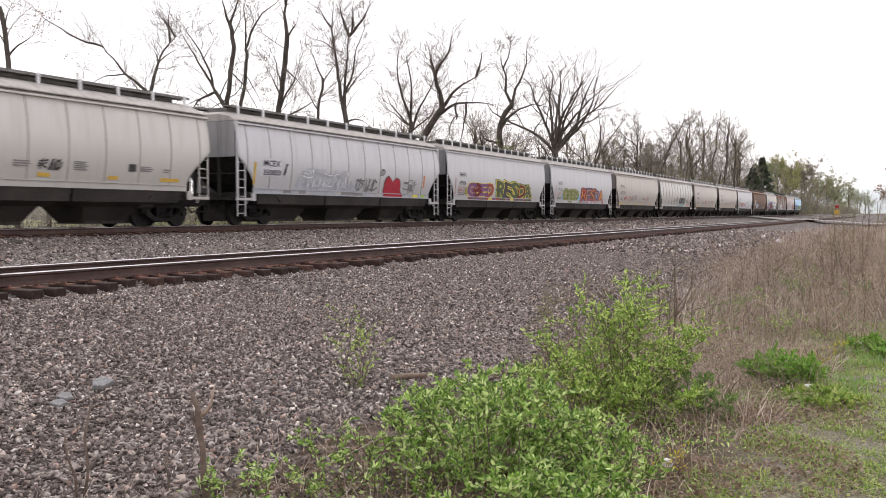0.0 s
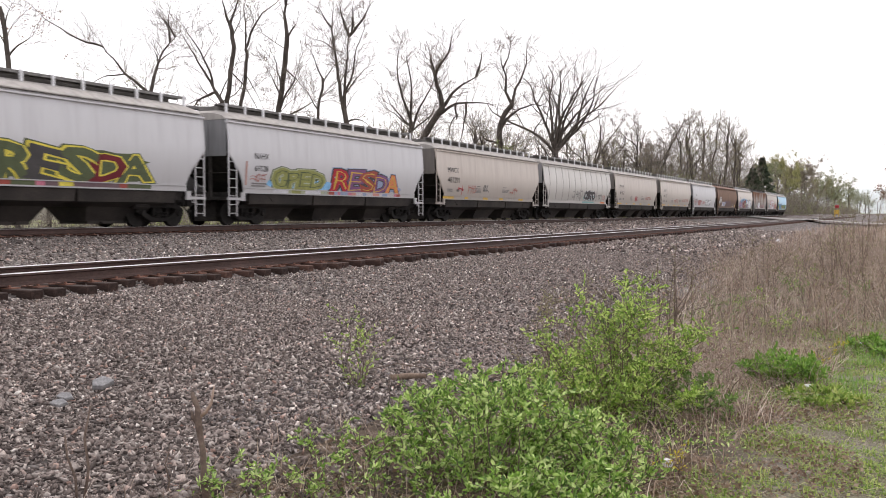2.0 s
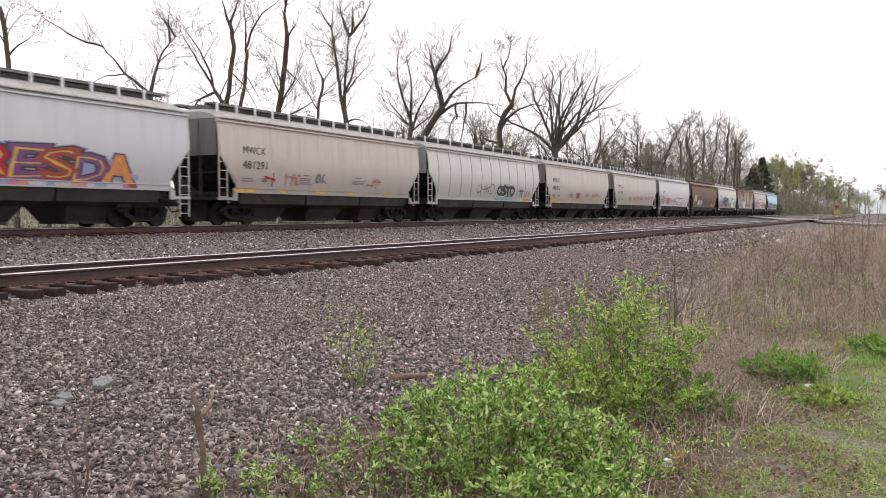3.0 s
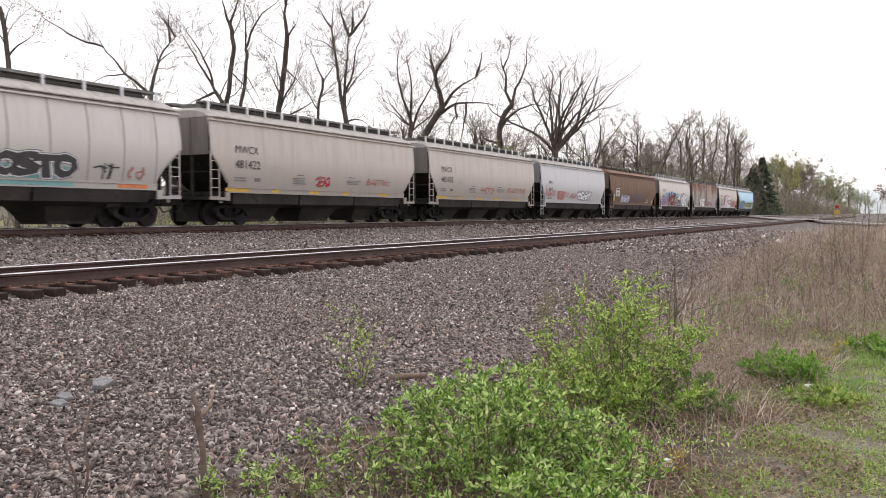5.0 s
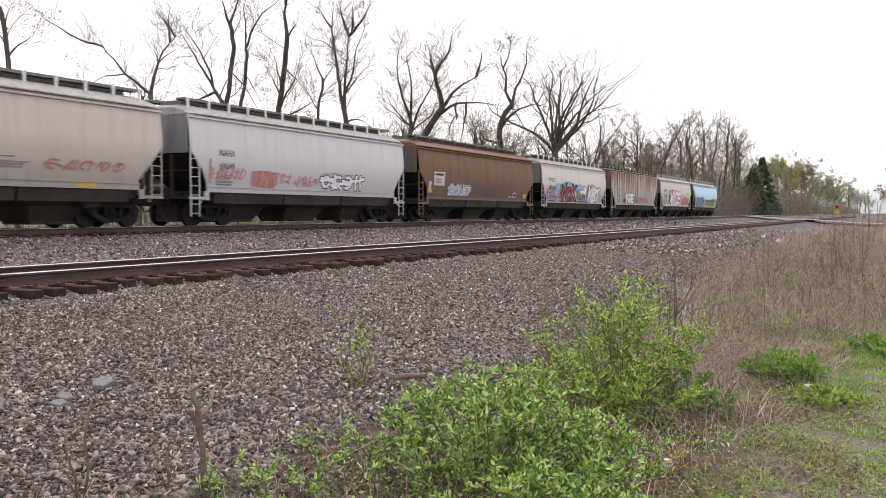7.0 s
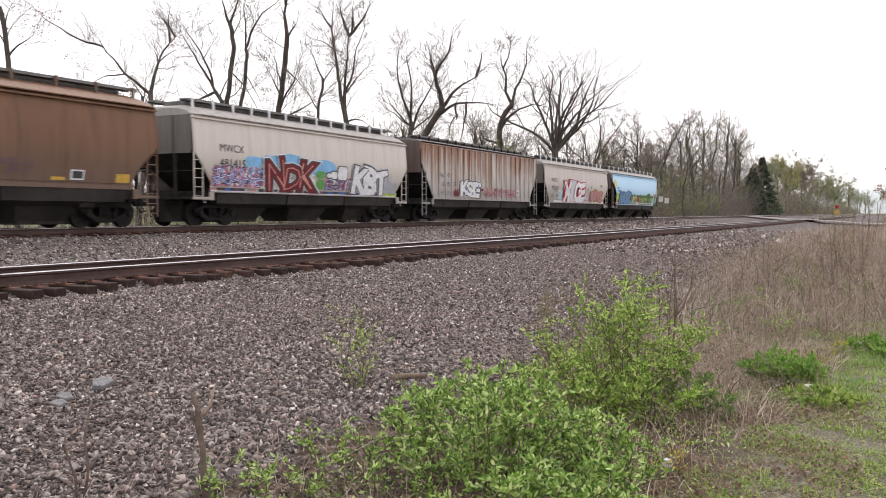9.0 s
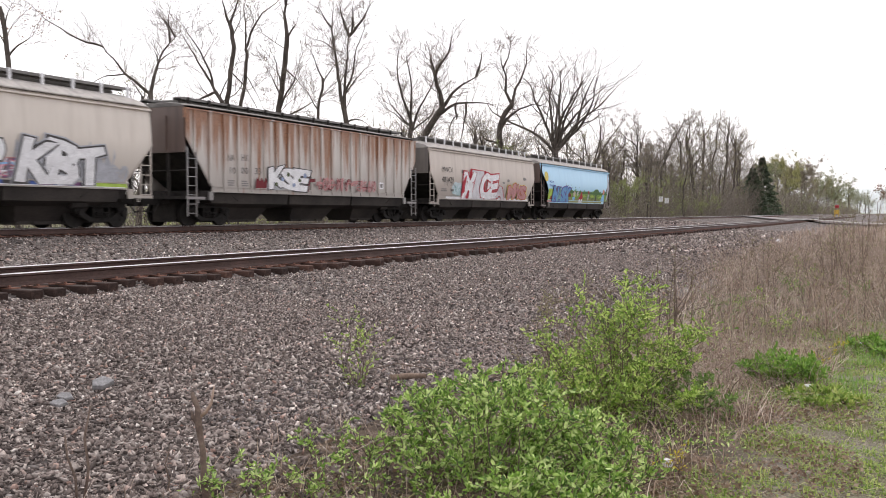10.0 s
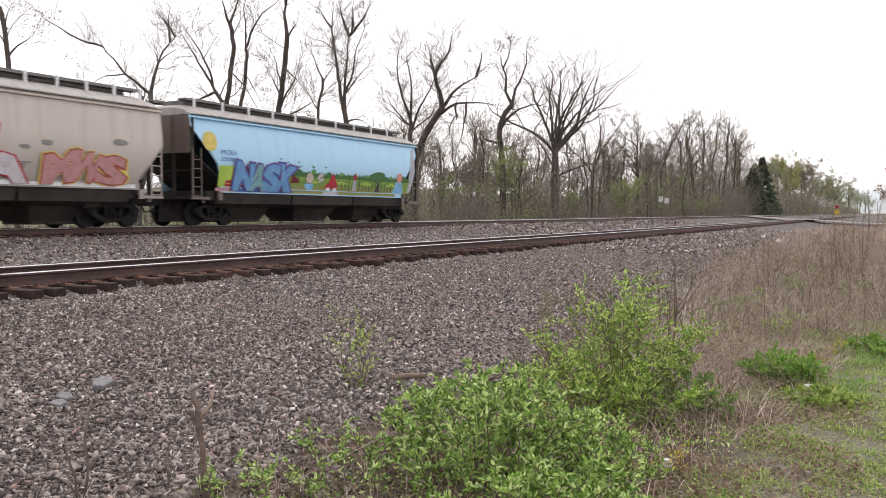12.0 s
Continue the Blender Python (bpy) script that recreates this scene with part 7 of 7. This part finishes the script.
slab(*on_ground(172, 706), 0.21, 0.16, 0.05, -40, 28, 1, "flat grey slab of rock lying on ballast")
slab(*on_ground(112, 728), 0.19, 0.085, 0.03, -95, 30, 2, "small grey slab of rock tilted on ballast")
slab(*on_ground(98, 740), 0.17, 0.085, 0.03, -75, 26, 3, "small grey slab of rock lying on ballast")
rock(48.5, 5.3, 0.35, 0.3, 0.3, 8, "pure_white", "white bag of litter among weeds", "litter_bag")
rock(*on_ground(1184, 842), 0.07, 0.06, 0.07, 4, "pure_white", "white stone among weeds at the path", "white_stone")
rock(*on_ground(1436, 705), 0.12, 0.10, 0.08, 5, "pure_white", "white stone beside a tuft of weeds", "white_stone")
rock(*on_ground(1530, 622), 0.08, 0.08, 0.06, 6, "pure_white", "white stone beside the grassy path", "white_stone")


def stick(points, r0, r1, label, mat="stem", name="dead_stalk", category="stalk"):
    b = Buf()
    o = Vector(points[0])
    pts = [Vector(p) - o for p in points]
    n = len(pts)
    b.tube(pts, [r0 + (r1 - r0) * i / (n - 1) for i in range(n)], 7, cap=True)
    ob = new(name, b.mesh(name, M[mat], smooth=True))
    ob.location = o
    return tagged(ob, label, category)


def stalk_at(px, py, height, lean, r0, label, kink=0.02):
    x, y = on_ground(px, py)
    z = gz(x, y) - 0.02
    v = VIEW_RIGHT
    stick([(x, y, z), (x + v.x * lean * 0.4 + kink, y + v.y * lean * 0.4, z + height * 0.4), (x + v.x * lean * 0.6, y + v.y * lean * 0.6 + kink, z + height * 0.7), (x + v.x * lean, y + v.y * lean, z + height)], r0, r0 * 0.55, label)


def knotted_stalk(px, py):
    """A broken stalk with a forked, knobbly top and a curved side shoot."""
    x, y = on_ground(px, py)
    z = gz(x, y) - 0.02
    u = 0.0029

    def at(dx, up):
        return (VIEW_RIGHT.x * dx * u, VIEW_RIGHT.y * dx * u, up * u)
    base = new("dead_stalk")
    base.location = (x, y, z)
    tagged(base, "broken thick brown dead stalk with a forked top", "stalk")
    b = Buf()
    b.tube([at(0, 0), at(-5, 60), at(-6, 110), at(-11, 140), at(-14, 165), at(-15, 190), at(-21, 205), at(-25, 218)], [0.021, 0.018, 0.016, 0.017, 0.021, 0.014, 0.016, 0.008], 8, cap=True)
    part("stem", b.mesh("stem", M["stem"], smooth=True), base)
    b = Buf()
    b.tube([at(-15, 160), at(-24, 172), at(-26, 182)], [0.012, 0.010, 0.006], 6, cap=True)
    part("stub", b.mesh("stub", M["stem"], smooth=True), base)
    b = Buf()
    b.tube([at(-14, 172), at(0, 182), at(10, 198), at(15, 228)], [0.012, 0.010, 0.008, 0.005], 6, cap=True)
    part("side_shoot", b.mesh("side_shoot", M["dry"], smooth=True), base)


knotted_stalk(360, 905)
stalk_at(137, 905, 0.56, 0.05, 0.009, "thin dark dead stalk")
stalk_at(128, 900, 0.40, -0.06, 0.008, "thin dark dead stalk")
stalk_at(285, 890, 0.30, 0.03, 0.006, "short dead stalk among dry grass")
stalk_at(560, 760, 0.34, 0.03, 0.004, "thin dead stalk at the ballast's foot")
stalk_at(690, 745, 0.36, 0.0, 0.004, "thin dead stalk at the ballast's foot")
x, y = on_ground(690, 682)
stick([(x, y, gz(x, y) + 0.05), (x + 0.12, y - 0.12, gz(x, y) + 0.06), (x + 0.22, y - 0.24, gz(x, y) + 0.05)], 0.035, 0.028, "short weathered log lying on ballast", "dead_wood", "log", "log")
x, y = on_ground(600, 690)
stick([(x, y, 0.02), (x + 0.15, y - 0.15, 0.15), (x + 0.35, y - 0.38, 0.20), (x + 0.55, y - 0.6, 0.14), (x + 0.65, y - 0.72, 0.02)], 0.006, 0.004, "arched bramble cane over the stones", "stem", "bramble_cane", "cane")


# ---------------------------------------------------------------- the road crossing and its signs
def crossing():
    """A concrete road that crosses both tracks at a slant, far down the line."""
    a, e = Vector((96, -12)), Vector((184, 33.2))
    d = (e - a).normalized()
    n = Vector((-d.y, d.x)) * 2.6
    b = Buf()
    k = 60
    for i in range(k + 1):
        p = a.lerp(e, i / k)
        for q in (p - n, p + n):
            y = q.y
            z = float(np.interp(y, [-12, 4, 10.5, 11.4, 13.3, 14.2, 22.5, 23.4, 25.2, 26.2, 33], [0.25, 0.3, NEAR_TOP - 0.06, NEAR_TOP - 0.01, NEAR_TOP - 0.01, NEAR_TOP - 0.04, FAR_TOP - 0.06, FAR_TOP - 0.01, FAR_TOP - 0.01, FAR_TOP - 0.06, 0.3]))
            b.v.append((q.x, q.y, z))
    b.f = [(2 * i, 2 * i + 2, 2 * i + 3, 2 * i + 1) for i in range(k)]
    b.mats = [0] * k
    tagged(new("road_crossing", b.mesh("road_crossing", M["concrete"])), "pale concrete road crossing both tracks", "road", kind="structure")


crossing()


def crossing_signal(x, y):
    """A low yellow cabinet on legs with a red lamp unit above."""
    base = new("crossing_signal")
    base.location = (x, y, gz(x, y))
    base.scale = (2.1, 2.1, 2.1)
    tagged(base, "low crossing signal with a red lamp over a yellow cabinet", "signal")
    b = Buf()
    b.tube([(0, 0, 0.8), (0, 0, 1.75)], 0.04, 8, cap=True)
    part("mast", b.mesh("mast", M["silver"]), base)
    b = Buf()
    b.box(-0.2, 0.2, -0.3, 0.3, 0.4, 1.0)
    part("cabinet", bevelled(b.mesh("cabinet", M["amber"]), 0.03), base, "yellow painted cabinet")
    for dy in (-0.24, 0.24):
        b = Buf()
        b.box(-0.05, 0.05, dy - 0.06, dy + 0.06, 0.0, 0.4)
        part("leg", b.mesh("leg", M["amber"]), base)
    b = Buf()
    b.box(-0.14, 0.1, -0.24, 0.24, 1.2, 1.6)
    part("lamp", bevelled(b.mesh("lamp", M["red"]), 0.05), base, "red signal lamp")


crossing_signal(272, 14.8)


def track_sign(x, y):
    base = new("track_sign")
    base.location = (x, y, gz(x, y))
    tagged(base, "white double sign board on a grey post beside the track", "sign")
    b = Buf()
    b.tube([(0, 0, 0), (0, 0, 3.6)], 0.04, 8, cap=True)
    part("post", b.mesh("post", M["twig"]), base)
    for dy, z0, z1 in ((0.25, 3.0, 3.7), (-0.55, 2.75, 3.5)):
        b = Buf()
        b.box(-0.09, -0.05, dy - 0.28, dy + 0.28, z0, z1)
        part("board", b.mesh("board", M["pure_white"]), base)


track_sign(spot(1171, 28.5), 28.5)


# ---------------------------------------------------------------- loose ballast stones
def ballast_stones(name, n, region, low, high, label, mat="stone"):
    """Angular crushed stones lying on the bed."""
    xs, ys = region(n)
    z = np.array([gz(a, b) for a, b in zip(xs, ys)]) + 0.025
    m = len(xs)
    turn = np.radians([0, 120, 240, 60, 180, 300])
    octa = np.stack([0.82 * np.cos(turn), 0.82 * np.sin(turn), np.array([0.36, 0.36, 0.36, -0.36, -0.36, -0.36])], 1)
    size = low + (high - low) * rng.random(m) ** 1.6
    v = octa[None] * (1 + rng.uniform(-0.3, 0.3, (m, 6, 3))) + rng.uniform(-0.24, 0.24, (m, 6, 3)) * np.array([1, 1, 0.45])
    v *= (size[:, None] * rng.uniform((0.9, 0.5, 0.32), (1.75, 1.05, 0.72), (m, 3)))[:, None, :]
    q = rng.normal(size=(m, 4)) * np.array([1, 0.42, 0.42, 1])
    q /= np.linalg.norm(q, axis=1, keepdims=True)
    w, a, b, c = q.T
    rot = np.stack([1 - 2 * (b * b + c * c), 2 * (a * b - c * w), 2 * (a * c + b * w), 2 * (a * b + c * w), 1 - 2 * (a * a + c * c), 2 * (b * c - a * w),
                    2 * (a * c - b * w), 2 * (b * c + a * w), 1 - 2 * (a * a + b * b)], 1).reshape(m, 3, 3)
    v = np.einsum("nij,nkj->nki", rot, v)
    v += np.stack([xs, ys, z + size * rng.uniform(-0.15, 0.42, m)], 1)[:, None, :]
    tris = np.array([(0, 1, 2), (3, 5, 4), (0, 3, 1), (1, 3, 4), (1, 4, 2), (2, 4, 5), (2, 5, 0), (0, 5, 3)])
    f = (np.arange(m)[:, None, None] * 6 + tris[None]).reshape(-1, 3)
    return tagged(new(name, bulk_mesh(name, v.reshape(-1, 3), f, M[mat])), label, "ballast", kind="stuff")


def wedge(x0, x1, y0, y1, slope=0.763, pad=1.0):
    def pick(n):
        y = y0 + (y1 - y0) * rng.random(n)
        x = x0 + (x1 - x0) * rng.random(n)
        k = x > slope * y - pad
        return x[k], y[k]
    return pick


def fringe(n):
    """Stones thinning out over the soil at the foot of the ballast."""
    x, y = wedge(2.0, 16, 2.3, 4.2, 0.763, 1.5)(n)
    k = np.array([rng.random() < (b - 2.3) / 1.9 + 0.5 * noise.noise((a * 0.9, b * 0.9, 2.0)) for a, b in zip(x, y)])
    return x[k], y[k]


ballast_stones("ballast_stones", 130000, wedge(2.0, 12.5, 3.5, 11.0), 0.011, 0.034, "loose grey-brown crushed stones beside the near track")
ballast_stones("ballast_stones", 14000, fringe, 0.010, 0.032, "scattered stones on the soil at the ballast's foot")
ballast_stones("ballast_stones", 56000, wedge(12.5, 32, 3.8, 11.0), 0.017, 0.040, "loose grey-brown crushed stones farther along the track")
ballast_stones("ballast_stones", 18000, wedge(8.5, 45, 13.7, 22.7, 0.763, 2), 0.03, 0.06, "loose grey-brown crushed stones between the tracks")
ballast_stones("ballast_stones", 6000, wedge(7.5, 22, 11.0, 13.7, 0.763, 2), 0.018, 0.045, "crushed stones between the near ties")
ballast_stones("fine_gravel", 26000, wedge(5.0, 15, 3.6, 4.9, 0.763, 1.5), 0.006, 0.017, "dark bluish fine gravel along the ballast's foot", "dark_stone")
ballast_stones("path_gravel", 7000, wedge(3.0, 14, -3.0, 1.4, -9), 0.003, 0.010, "small gravel on the worn path")
ballast_stones("ballast_stones", 16000, wedge(32, 75, 4.2, 11.0, -9), 0.05, 0.10, "crushed stones far along the track")
ballast_stones("ballast_stones", 9000, wedge(45, 100, 13.7, 22.7, -9), 0.06, 0.12, "crushed stones far along between the tracks")

# ---------------------------------------------------------------- what moves
def motions():
    moments = [k * 0.5 for k in range(25)]
    for car in cars:
        walk(car["ob"], [(t, pose(SPEED * (car["mid"] - t) + OFFSET, FAR_Y, FAR_TOP)) for t in moments])
    turn = SPEED / WHEEL_R / FPS
    for w in wheelsets:
        x = w.location.x
        walk(w, [(k / FPS, Matrix.Translation((x, 0, WHEEL_R)) @ Matrix.Rotation(-turn * k, 4, "Y")) for k in range(361)])


motions()
